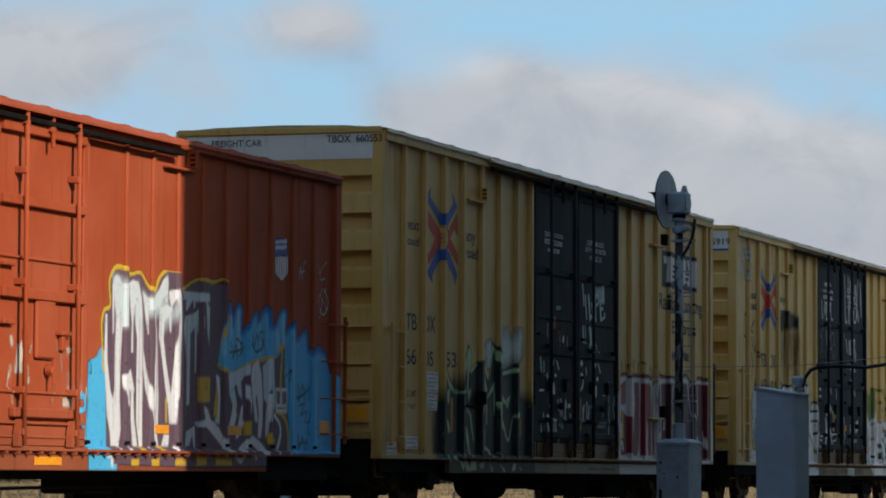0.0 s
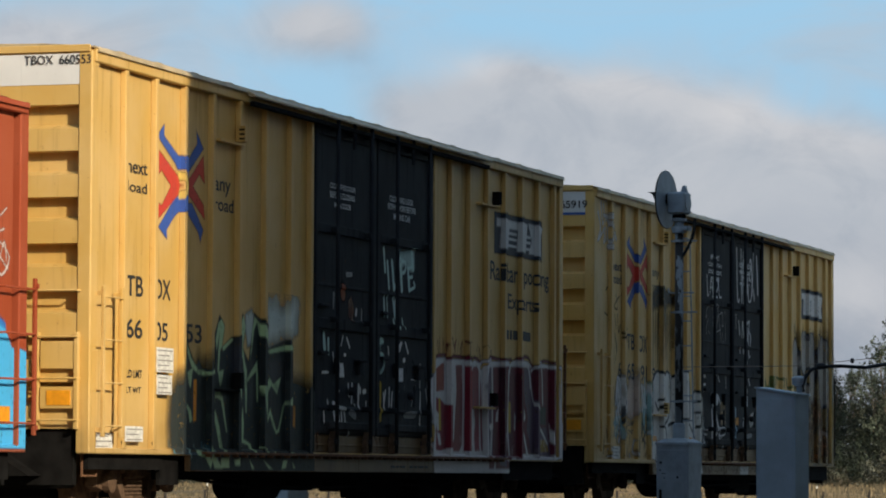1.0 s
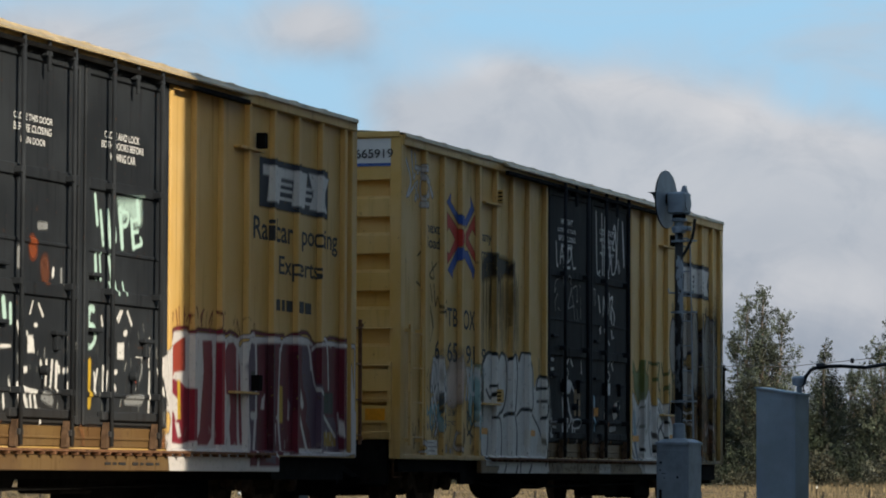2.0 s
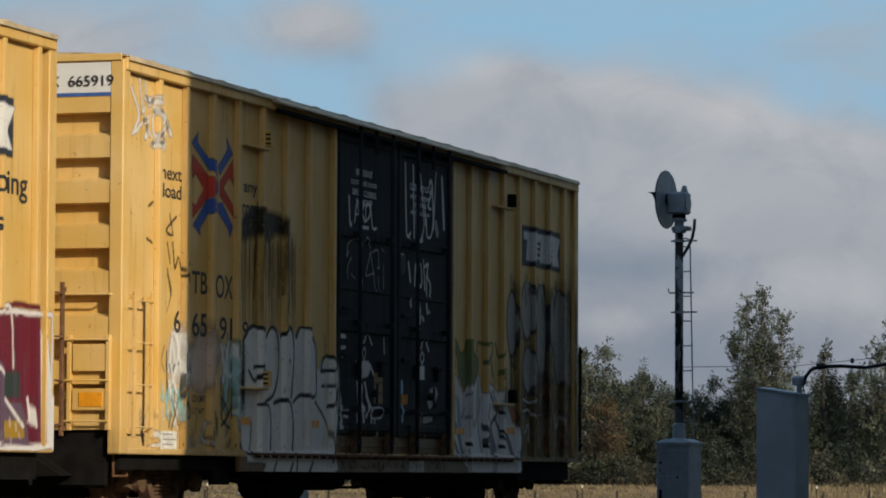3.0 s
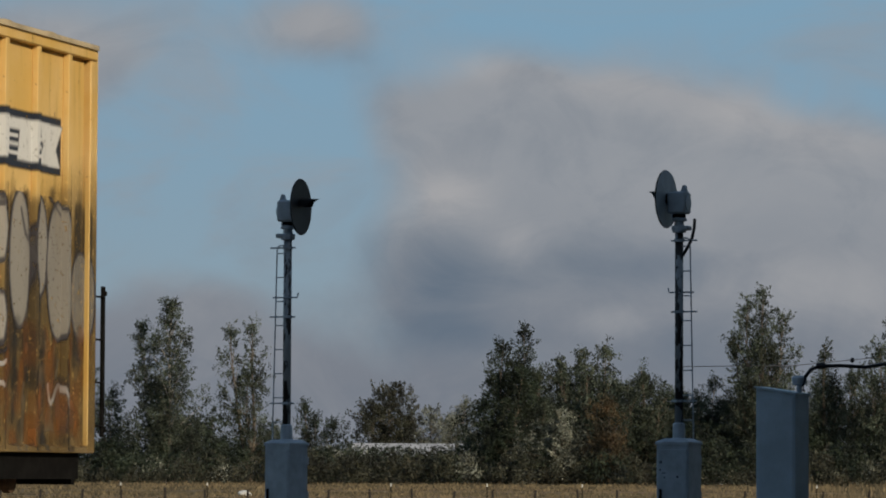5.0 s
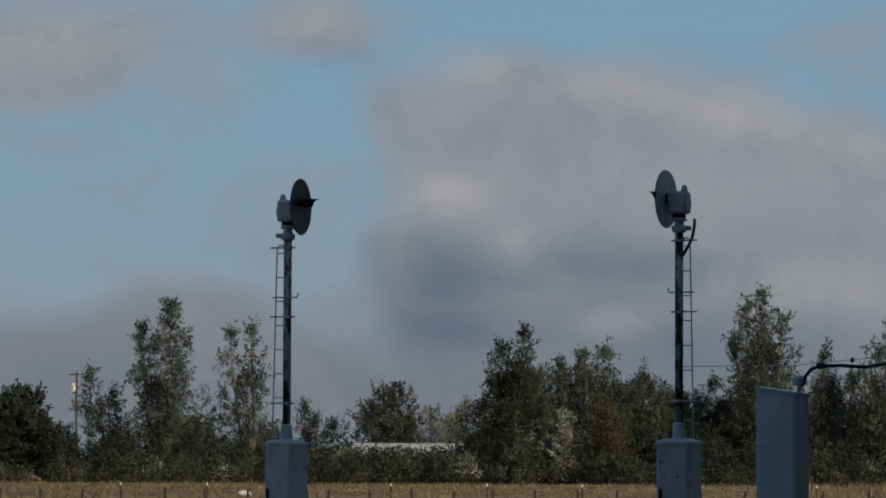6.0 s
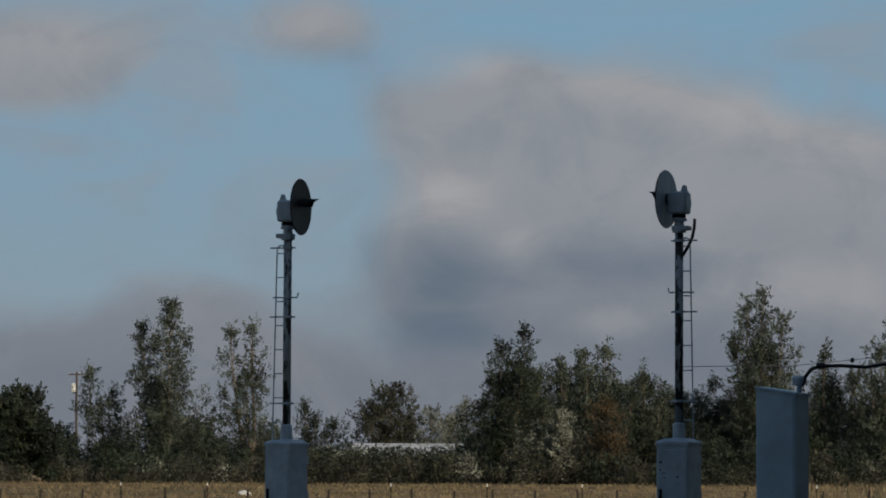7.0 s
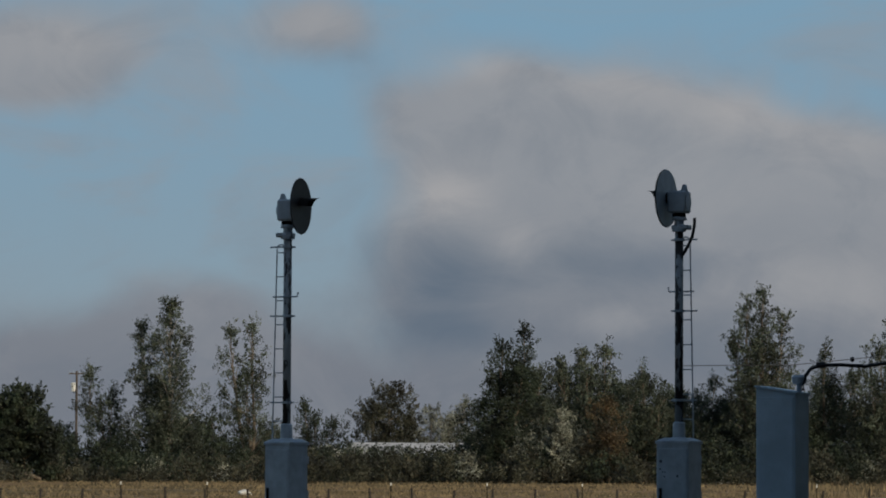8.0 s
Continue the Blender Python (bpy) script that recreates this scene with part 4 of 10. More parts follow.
def make_case():
    """The tall relay case with its sloping lid, weatherhead and cable."""
    c = thing("relay_case", "tall blue-grey steel relay case beside the track", "relay case", pose(53.02, 11.60, 0, 0, 0, 173))
    # local x points out of the broad face
    bm = bmesh.new()
    sweep(bm, [(-0.29, 0.15), (-0.29, 2.64), (0.29, 2.55), (0.29, 0.15)], -0.31, 0.27, "x")
    bmesh.ops.bevel(bm, geom=bm.edges[:], offset=0.008, segments=1, affect="EDGES")
    part("cabinet", bm, CASE_PAINT, c)
    bm = bmesh.new()
    sweep(bm, [(-0.31, 2.642), (-0.31, 2.668), (0.31, 2.572), (0.31, 2.546)], -0.33, 0.29, "x")
    part("lid", bm, CASE_PAINT, c)
    bm = bmesh.new()
    box(bm, 0.27, 0.282, -0.26, 0.26, 0.28, 2.50, 0.004)
    door = part("case_door", bm, CASE_PAINT, c)
    bm = bmesh.new()
    box(bm, -0.41, 0.37, -0.39, 0.39, -0.05, 0.15, 0.02)
    part("plinth", bm, PLATE_WHITE, c, "concrete plinth")
    bm = bmesh.new()
    tube(bm, [(-0.1, 0.22, 2.5), (-0.1, 0.22, 2.70)], 0.04, 10)
    lathe(bm, [(0.05, 2.685), (0.10, 2.70), (0.11, 2.79), (0.08, 2.82), (0.03, 2.825)], "z", (-0.1, 0.22, 0), 16)
    part("weatherhead", bm, GREY_PAINT, c)


make_case()


def make_cable():
    c = thing("service_cable", "black service cable drooping to the relay case", "cable")
    bm = bmesh.new()
    pts = [spot(5.08, 54, 2.60), spot(5.07, 54, 2.70), spot(5.10, 54, 2.80), spot(5.18, 54, 2.905), spot(5.30, 54, 2.955), spot(5.6, 54, 2.965),
           spot(6.0, 54.5, 2.96), spot(6.35, 55, 3.02), spot(7.6, 56, 3.22), spot(10.5, 58, 3.75)]
    tube(bm, pts, 0.026, 8)
    part("cable", bm, CABLE, c)
    bm = bmesh.new()
    tube(bm, [spot(5.26, 54, 2.955), spot(5.38, 54, 2.965)], 0.045, 8)
    part("clamp", bm, CABLE, c)
    w = thing("guy_wire", "thin grey wire strung from the signal mast", "wire")
    bm = bmesh.new()
    tube(bm, [(58.62, 14.43, 3.12), spot(5.6, 61.2, 3.17), spot(7.2, 62, 3.35), spot(10.5, 62, 3.6)], 0.006, 5)
    part("wire", bm, STEEL, w)
    bm = bmesh.new()
    lathe(bm, [(0.015, -0.04), (0.035, -0.02), (0.035, 0.02), (0.015, 0.04)], "z", spot(6.62, 62, 3.285), 10)
    part("insulator", bm, CABLE, w)


make_cable()


# ---- trees, shed, pole and fence across the pasture ----
def leaf_mesh(name, seed, clumps, per, size, material, spread, droop):
    """Leaf sprays: small bent quads strung along short twigs; each clump is a place, a size and a way to grow."""
    rng = np.random.default_rng(seed)
    c = np.asarray(clumps)
    n = len(c) * per
    r = np.repeat(c[:, 3:4], per, 0)
    way = np.repeat(c[:, 4:7], per, 0)
    s = rng.uniform(-0.3, 1.0, (n, 1))
    centre = np.repeat(c[:, :3], per, 0) + way * s * r * 1.15 + rng.normal(0, 1, (n, 3)) * r * spread * (1.1 - 0.8 * np.abs(s))
    centre[:, 2:3] -= droop * 0.8 * np.maximum(s, 0) ** 2 * r
    a = rng.normal(0, 1, (n, 3)) * 0.8 + way
    a[:, 2] *= 1 + 2 * droop
    a /= np.linalg.norm(a, axis=1)[:, None]
    b = np.cross(a, rng.normal(0, 1, (n, 3)))
    b /= np.linalg.norm(b, axis=1)[:, None]
    s = size * rng.uniform(0.55, 1.35, (n, 1))
    verts = np.empty((n, 4, 3))
    verts[:, 0], verts[:, 1] = centre - a * s, centre - b * s * 0.42
    verts[:, 2], verts[:, 3] = centre + a * s, centre + b * s * 0.42
    me = bpy.data.meshes.new(name)
    me.from_pydata(verts.reshape(-1, 3).tolist(), [], np.arange(n * 4).reshape(-1, 4).tolist())
    me.materials.append(material)
    return me


def make_tree(u, d, leaders, leaf, seed, label, bark, foot, gaps, size, dens, droop, shape):
    """A tree of one or more leaders, each (across, height, spread): stems, limbs and leaf sprays in uneven lobes with gaps."""
    rng = np.random.default_rng(seed)
    tree = thing("tree", label, "tree", Matrix.Translation(spot(u, d, rise(d) - 0.05)), "trees across the pasture")
    bm = bmesh.new()
    clumps = []
    across = RIGHT
    for du, h, w in leaders:
        w = w * 1.15 + 0.5
        r0 = 0.008 * h + 0.05
        depth = rng.uniform(-0.3, 0.3) * w
        p0 = Vector((0, 0, 0)) + across * rng.uniform(-0.1, 0.1)
        tip = across * du + AHEAD * depth + Vector((0, 0, h - 0.5))
        stem = [p0, p0.lerp(tip, 0.3) + across * rng.normal(0, 0.25), p0.lerp(tip, 0.65) + across * rng.normal(0, 0.2) + across * du * 0.2, tip]
        tube(bm, stem, [r0, r0 * 0.8, r0 * 0.45, 0.02], 7)

        def along(s):
            f = s * 3
            i = min(int(f), 2)
            return stem[i].lerp(stem[i + 1], f - i)
        # lobes: rounded masses of foliage carried by limbs
        lobes = int(5 + h * 0.75 + h * w * 0.10)
        for j in range(lobes):
            s = foot + (1 - foot) * (j + rng.uniform(0, 1)) / lobes
            q = (s - foot) / (1 - foot)
            if shape == "round":
                wide = math.sqrt(max(0.0, 1 - (2 * q - 0.9) ** 2 / 1.25))
            elif shape == "cone":
                wide = (0.06 + 0.94 * (1 - q) ** 0.75) * (0.7 + 0.3 * min(1.0, q / 0.25))
            else:
                wide = (0.50 + 0.50 * math.sin(math.pi * min(1, 0.15 + q * 0.75))) * (1 - 0.55 * max(0, q - 0.7) / 0.3)
            az = j * 2.4 + rng.uniform(-0.6, 0.6)
            reach = 0.5 * w * wide * rng.uniform(0.25, 1.0)
            size_h = min(0.13 * w + 0.42, 1.35) * rng.uniform(0.6, 1.3) * (0.65 if q > 0.8 else 1.0) * (1 - 0.5 * q if shape == "cone" else 1.0)
            at = along(min(s, 0.97))
            c = at + Vector((math.cos(az) * reach, math.sin(az) * reach, 0.2 * reach))
            c.z = min(c.z, h - 0.6 * size_h)
            low = along(max(0.02, s - 0.12))
            tube(bm, [low, low.lerp(c, 0.5) + Vector((0, 0, 0.1)), c], [0.05 + 0.03 * (1 - s), 0.035, 0.014], 5)
            for _ in range(int(dens * (5 + 9.5 * size_h * size_h))):
                v = Vector(rng.normal(0, 1, 3)).normalized()
                out = size_h * rng.uniform(0.1, 1.0) ** 0.5
                p = c + Vector((v.x * out, v.y * out, v.z * out * 1.25))
                if noise.noise((p.x * 1.1 + seed, p.y * 1.1, p.z * 0.9)) < gaps - 0.56:
                    continue
                p.z = min(max(p.z, 0.3), h)
                g = (v * 0.8 + Vector((0, 0, 0.55 - droop))).normalized()
                clumps.append((p.x, p.y, p.z, rng.uniform(0.4, 0.95), g.x, g.y, g.z))
        for j in range(9):
            q = along(0.94) + Vector((rng.normal(0, 0.22), rng.normal(0, 0.22), rng.uniform(-0.7, 0.45)))
            clumps.append((q.x, q.y, q.z, 0.5, 0.2 * rng.normal(), 0.2 * rng.normal(), 0.9 - droop))
    part("trunk", bm, bark, tree)
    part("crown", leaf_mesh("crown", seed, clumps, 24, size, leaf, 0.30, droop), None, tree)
    return tree


make_tree(-41.34, 380, [(-0.6, 9.2, 5.6), (-2.4, 9.0, 5.0), (1.8, 6.2, 3.2)], LEAF_DARK, 1, 'broad dark green oak at the pasture edge', BARK, 0.3, 0.1, 0.2, 1.3, 0.0, 'round')
make_tree(-34.09, 400, [(0.0, 9.8, 3.2), (-2.65, 12.5, 2.0), (-1.47, 9.2, 3.5)], LEAF_GREY, 2, 'slender grey-green poplar among shrubs', BARK, 0.1, 0.35, 0.125, 1.15, 0.0, 'spindle')
make_tree(-28.14, 395, [(0.4, 19.2, 9.4), (-2.9, 17.2, 2.4), (-0.8, 11.0, 8.0)], LEAF_GREY, 3, 'tall grey-green eucalyptus with pale forked trunk', PALE_BARK, 0.12, 0.16, 0.125, 1.8, 0.0, 'cone')
make_tree(-20.06, 402, [(0.0, 17.5, 2.6), (-2.37, 17.2, 1.7), (-0.3, 12.2, 4.7)], LEAF_GREY, 4, 'thin twin-topped grey-green eucalyptus tree', BARK, 0.12, 0.42, 0.125, 1.15, 0.0, 'spindle')
make_tree(-26.49, 440, [(0.0, 7.9, 3.9), (-1.62, 7.3, 3.9)], LEAF_DARK, 5, 'low dark tree behind the shrubs', BARK, 0.1, 0.2, 0.15, 1.0, 0.0, 'round')
make_tree(-15.5, 470, [(0.0, 8.4, 4.2), (-1.38, 10.2, 1.5), (2.42, 8.1, 3.5)], LEAF_DARK, 6, 'small distant tree in the tree line', BARK, 0.1, 0.3, 0.125, 1.15, 0.0, 'spindle')
make_tree(-6.16, 455, [(0.0, 11.5, 6.0), (-2.14, 9.2, 4.7), (2.21, 8.2, 3.3)], LEAF_BROWN, 7, 'round brown-green tree behind the shed', BARK, 0.25, 0.12, 0.15, 1.2, 0.0, 'round')
make_tree(-1.37, 490, [(0.0, 9.3, 6.5), (2.52, 8.8, 5.8), (4.4, 11.0, 3.2)], LEAF_PALE, 8, 'hazy pale grove far beyond the shed', BARK, 0.2, 0.3, 0.125, 1.15, 0.0, 'spindle')
make_tree(6.0, 392, [(0.0, 11.9, 5.0), (2.42, 16.7, 2.5), (0.12, 14.8, 3.6), (2.14, 12.5, 5.2)], LEAF_DARK, 9, 'dense dark green tree with a pointed top', BARK, 0.1, 0.15, 0.125, 1.5, 0.0, 'spindle')
make_tree(10.02, 398, [(0.0, 12.7, 3.5), (0.59, 9.2, 5.3)], LEAF_GREY, 10, 'grey-green tree beside the dark one', BARK, 0.1, 0.3, 0.125, 1.15, 0.0, 'spindle')
make_tree(15.22, 404, [(0.0, 12.9, 6.5), (-2.97, 14.1, 2.1), (-0.59, 14.9, 3.0), (2.08, 15.4, 2.4)], LEAF_GREY, 11, 'drooping grey-green eucalyptus with open crown', BARK, 0.1, 0.42, 0.15, 1.0, 0.6, 'spindle')
make_tree(11.11, 385, [(0.0, 6.3, 5.1), (1.13, 7.2, 3.4), (3.12, 5.5, 3.4)], LEAF_PALE, 12, 'pale silvery bush at the pasture edge', BARK, 0.1, 0.25, 0.15, 1.0, 0.0, 'round')
make_tree(16.58, 383, [(0.0, 8.9, 2.9), (-0.17, 5.5, 3.9)], LEAF_RUST, 13, 'russet-tinted young tree at the pasture edge', BARK, 0.1, 0.2, 0.125, 1.15, 0.0, 'spindle')
make_tree(21.26, 400, [(0.0, 11.6, 4.7), (-0.59, 12.8, 1.8), (-2.06, 11.1, 3.5), (1.47, 9.8, 3.5)], LEAF_GREY, 14, 'grey-green tree with ragged top', BARK, 0.1, 0.36, 0.125, 1.15, 0.0, 'spindle')
make_tree(28.68, 405, [(0.0, 11.6, 3.6), (-1.79, 10.3, 3.0), (1.79, 9.4, 3.6)], LEAF_GREY, 15, 'open grey-green tree with visible trunk', PALE_BARK, 0.1, 0.45, 0.125, 1.15, 0.0, 'spindle')
make_tree(32.87, 398, [(0.0, 15.6, 5.9), (-1.35, 20.2, 2.6), (0.29, 21.0, 2.3), (2.4, 18.6, 2.7), (-2.64, 16.2, 2.0)], LEAF_GREY, 16, 'tall airy eucalyptus with several leaders', BARK, 0.12, 0.26, 0.125, 1.4, 0.0, 'spindle')
make_tree(40.12, 402, [(0.0, 12.8, 3.9), (-0.12, 15.3, 1.5), (1.36, 11.1, 3.6)], LEAF_GREY, 17, 'pointed grey-green tree in the row', BARK, 0.1, 0.3, 0.125, 1.15, 0.0, 'spindle')
make_tree(43.47, 404, [(0.0, 12.0, 3.6), (-0.42, 12.9, 1.8)], LEAF_GREY, 18, 'smaller grey-green tree in the row', BARK, 0.1, 0.35, 0.125, 1.15, 0.0, 'spindle')
make_tree(46.4, 396, [(0.0, 17.3, 5.2), (-1.4, 15.0, 2.9), (-2.04, 12.1, 2.6)], LEAF_GREY, 19, 'leafy tree at the end of the row', BARK, 0.1, 0.25, 0.125, 1.15, 0.0, 'spindle')
make_tree(26.34, 420, [(0.0, 8.5, 4.9), (-1.85, 7.9, 4.3)], LEAF_DARK, 20, 'dark tree low in the row', BARK, 0.1, 0.25, 0.15, 1.0, 0.0, 'round')
make_tree(4.75, 425, [(0.0, 7.3, 3.8), (-1.25, 6.1, 3.8)], LEAF_PALE, 21, 'pale low tree next to the dark one', BARK, 0.1, 0.3, 0.15, 1.0, 0.0, 'round')

make_tree(13.2, 424, [(0.0, 12.6, 6.0), (-3.4, 11.4, 5.2), (3.2, 12.2, 5.4)], LEAF_DARK, 22, 'dense dark tree behind the drooping eucalyptus', BARK, 0.08, 0.1, 0.15, 1.4, 0.0, 'round')
make_tree(22.6, 426, [(0.0, 11.6, 6.0), (-3.2, 11.8, 5.2), (3.4, 10.2, 5.4)], LEAF_DARK, 23, 'dense dark tree closing the row', BARK, 0.08, 0.1, 0.15, 1.4, 0.0, 'round')
make_tree(38.0, 428, [(0.0, 10.6, 6.0), (-3.6, 9.8, 5.2), (4.4, 11.0, 5.4)], LEAF_DARK, 24, 'dark tree behind the pointed one', BARK, 0.08, 0.12, 0.15, 1.3, 0.0, 'round')

def make_undergrowth():
    """The belt of brush along the foot of the trees: rounded bushes of many sizes grown into one another."""
    for seed, leaf, d0, d1, low, high, count in ((101, LEAF_DARK, 378, 392, 1.2, 4.2, 70), (102, LEAF_BROWN, 372, 388, 0.8, 3.4, 56), (103, LEAF_DARK, 402, 428, 3.0, 10.0, 64),
                                                 (104, LEAF_BROWN, 370, 384, 0.6, 2.2, 24), (105, LEAF_DARK, 392, 408, 2.5, 8.5, 60), (106, LEAF_PALE, 374, 400, 1.2, 4.6, 12), (107, LEAF_DARK, 422, 434, 2.4, 3.6, 60), (108, LEAF_DARK, 404, 414, 1.0, 2.0, 90)):
        rng = np.random.default_rng(seed)
        clumps = []
        for j in range(count):
            u = -52 + 104 * (j + rng.uniform(0, 1)) / count
            d = rng.uniform(d0, d1)
            h = low + (high - low) * rng.uniform(0, 1) ** 1.4
            if u < -16:
                h *= 0.7
            if -17 < u < 4:
                if seed in (103, 105):
                    continue
                h = min(max(h, 2.3), 3.7 if seed == 107 else 3.2) if seed != 108 else h
            elif seed in (107, 108):
                continue
            r = 0.7 + 0.34 * h * rng.uniform(0.7, 1.3)
            for _ in range(int(10 + 7 * h * r)):
                a = rng.uniform(0, 2 * math.pi)
                q = rng.uniform(0, 1) ** 0.8
                wide = r * math.sqrt(max(0.05, 1 - (q - 0.3) ** 2 / 0.62)) * rng.uniform(0.5, 1.05)
                p = spot(u + math.cos(a) * wide, d + math.sin(a) * wide, rise(d) + h * q + 0.1)
                g = Vector((rng.normal(0, 0.5), rng.normal(0, 0.5), 0.6)).normalized()
                clumps.append((p.x, p.y, p.z, rng.uniform(0.5, 1.1), g.x, g.y, g.z))
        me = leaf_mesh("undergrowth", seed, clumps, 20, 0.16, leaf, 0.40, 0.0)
        tagged(new("undergrowth", me), "tangled brush along the foot of the trees", "bushes", "", "stuff")


make_undergrowth()


def make_shed():
    shed = thing("shed", "long low pale shed half hidden by brush", "shed", Matrix.Translation(spot(-5.8, 440, rise(440) - 0.35)) @ pose(0, 0, 0, 0, 0, math.degrees(HEADING) - 90))
    # local x runs to the right, y away
    bm = bmesh.new()
    box(bm, -8.6, 9.0, 0, 8, 2.0, 3.3)
    part("wall", bm, SHED_WHITE, shed)
    bm = bmesh.new()
    box(bm, -8.6, 9.0, 0.01, 7.99, 0, 1.999)
    part("plinth", bm, POST_WOOD, shed, "dark boarded lower wall")
    bm = bmesh.new()
    sweep(bm, [(-0.5, 3.2), (-0.5, 3.32), (4.0, 4.9), (8.5, 3.32), (8.5, 3.2)], -4.6, 8.6, "x")
    part("roof", bm, SHED_ROOF, shed)
    bm = bmesh.new()
    sweep(bm, [(-9.2, 3.0), (-9.2, 3.1), (-7.0, 4.2), (-4.6, 3.6), (-4.6, 3.0)], -0.4, 8.2, "y")
    part("gable", bm, SHED_WHITE, shed)
    for j in range(7):
        bm = bmesh.new()
        x = -3.4 + j * 1.8
        box(bm, x - 0.35, x + 0.35, -0.03, 0.0, 1.6, 2.6, 0.01)
        part("window", bm, DARK_IRON, shed)
    far = thing("outbuilding", "whitewashed outbuilding glimpsed through the trees", "building", Matrix.Translation(spot(29.6, 409, rise(409))) @ pose(0, 0, 0, 0, 0, math.degrees(HEADING) - 90))
    bm = bmesh.new()
    box(bm, -3.2, 3.0, 0, 5, 0, 4.0)
    part("wall", bm, SHED_WHITE, far)
    bm = bmesh.new()
    sweep(bm, [(-0.3, 3.9), (-0.3, 4.02), (2.5, 4.7), (5.3, 4.02), (5.3, 3.9)], -3.4, 3.2, "x")
    part("roof", bm, SHED_ROOF, far)


make_shed()


def make_pole():
    pole = thing("utility_pole", "wooden utility pole with crossarm and white transformer", "utility pole", Matrix.Translation(spot(-40.0, 420, rise(420))) @ pose(0, 0, 0, 0, 0, math.degrees(HEADING) - 90))
    bm = bmesh.new()
    tube(bm, [(0, 0, 0), (0, 0, 12.0)], [0.17, 0.12], 10)
    part("post", bm, POLE_WOOD, pole)
    bm = bmesh.new()
    box(bm, -0.85, 0.85, -0.16, -0.05, 11.65, 11.8, 0.01)
    arm = part("crossarm", bm, POLE_WOOD, pole)
    for x in (-0.75, -0.3, 0.3, 0.75):
        bm = bmesh.new()
        lathe(bm, [(0.03, 11.8), (0.06, 11.86), (0.03, 11.95)], "z", (x, -0.1, 0), 8)
        part("insulator", bm, GREY_PAINT, arm)
    bm = bmesh.new()
    lathe(bm, [(0.1, 9.75), (0.25, 9.8), (0.25, 10.65), (0.12, 10.75)], "z", (-0.35, -0.2, 0), 14)
    part("transformer", bm, PLATE_WHITE, pole)


make_pole()


def make_fence():
    fence = thing("fence", "weathered post and wire fence across the pasture", "fence", kind="structure")
    rng = random.Random(5)
    bm = bmesh.new()
    tube(bm, [(0, 0, -0.2), (0.01, 0, 0.6), (0.0, 0.01, 1.06)], [0.075, 0.07, 0.06], 7)
    wood = mesh_of("fence_post", bm, POST_WOOD)
    bm = bmesh.new()
    box(bm, -0.025, 0.025, -0.02, 0.02, -0.2, 1.20)
    steel = mesh_of("steel_stake", bm, DARK_IRON)
    bm = bmesh.new()
    box(bm, -0.028, 0.028, -0.023, 0.023, 1.20, 1.36)
    white = mesh_of("stake_tip", bm, PLATE_WHITE)
    for k in range(-13, 14):
        u = 0.58 + k * 2.15 + rng.uniform(-0.12, 0.12)
        o = part("fence_post", wood, None, fence)
        o.matrix_basis = Matrix.Translation(spot(u, 200, rise(200) + rng.uniform(-0.08, 0.05))) @ pose(0, 0, 0, rng.uniform(-3, 3), rng.uniform(-3, 3), rng.uniform(0, 180))
    for u in (-16.7, -12.2, -2.65, 2.35, 7.3, 19.5):
        o = part("steel_stake", steel, None, fence)
        o.matrix_basis = Matrix.Translation(spot(u, 200, rise(200)))
        part("stake_tip", white, None, o)
    for z in (0.35, 0.65, 0.95):
        bm = bmesh.new()
        tube(bm, [spot(-30 + 4 * j, 200, rise(200) + z - 0.02 * (j % 2)) for j in range(16)], 0.006, 4)
        part("fence_wire", bm, STEEL, fence)
    bm = bmesh.new()
    tube(bm, [spot(-42.5, 380, rise(380) + 0.5), spot(-41.0, 380, rise(380) + 0.75), spot(-39.6, 380, rise(380) + 0.3)], [0.2, 0.22, 0.15], 8)
    solid("fallen_log", bm, WOOD, "pale fallen log lying in the grass", "log")
    bm = bmesh.new()
    bmesh.ops.create_icosphere(bm, subdivisions=3, radius=0.5)
    for v in bm.verts:
        v.co *= 1 + 0.3 * noise.noise(v.co * 2.2)
        v.co.z *= 0.55
    solid("pale_stone", bm, PLATE_WHITE, "pale boulder lying in the dry grass", "stone", m=Matrix.Translation(spot(-14.6, 285, rise(285) + 0.12)))


make_fence()


def make_grass():
    """Dry grass standing along the pasture."""
    rng = np.random.default_rng(77)
    n = 16000
    d = rng.uniform(225, 396, n)
    u = rng.uniform(-0.125, 0.125, n) * d
    keep = np.array([noise.noise((a * 0.12, b * 0.05, 3.0)) > -0.25 for a, b in zip(u, d)])
    d, u = d[keep], u[keep]
    n = len(d)
    z = np.array([rise(x) for x in d])
    at = np.outer(d, np.array(AHEAD)) + np.outer(u, np.array(RIGHT))
    tall = rng.uniform(0.10, 0.28, n) * (1 + 1.6 * (u > 0.088 * d) + 0.5 * rng.uniform(0, 1, n) ** 4)
    w = rng.uniform(0.05, 0.14, n)
    lean = rng.normal(0, 0.12, n)
    side = np.array(RIGHT)
    v = np.empty((n, 3, 3))
    v[:, 0] = at - np.outer(w, side)
    v[:, 1] = at + np.outer(w, side)
    v[:, 2] = at + np.outer(lean, side)
    v[:, 0, 2] = v[:, 1, 2] = z - 0.05
    v[:, 2, 2] = z + tall
    me = bpy.data.meshes.new("dry_grass")
    me.from_pydata(v.reshape(-1, 3).tolist(), [], np.arange(n * 3).reshape(-1, 3).tolist())
    me.materials.append(STRAW)
    tagged(new("dry_grass", me), "dry straw-coloured grass standing in the pasture", "grass", "", "stuff")


make_grass()


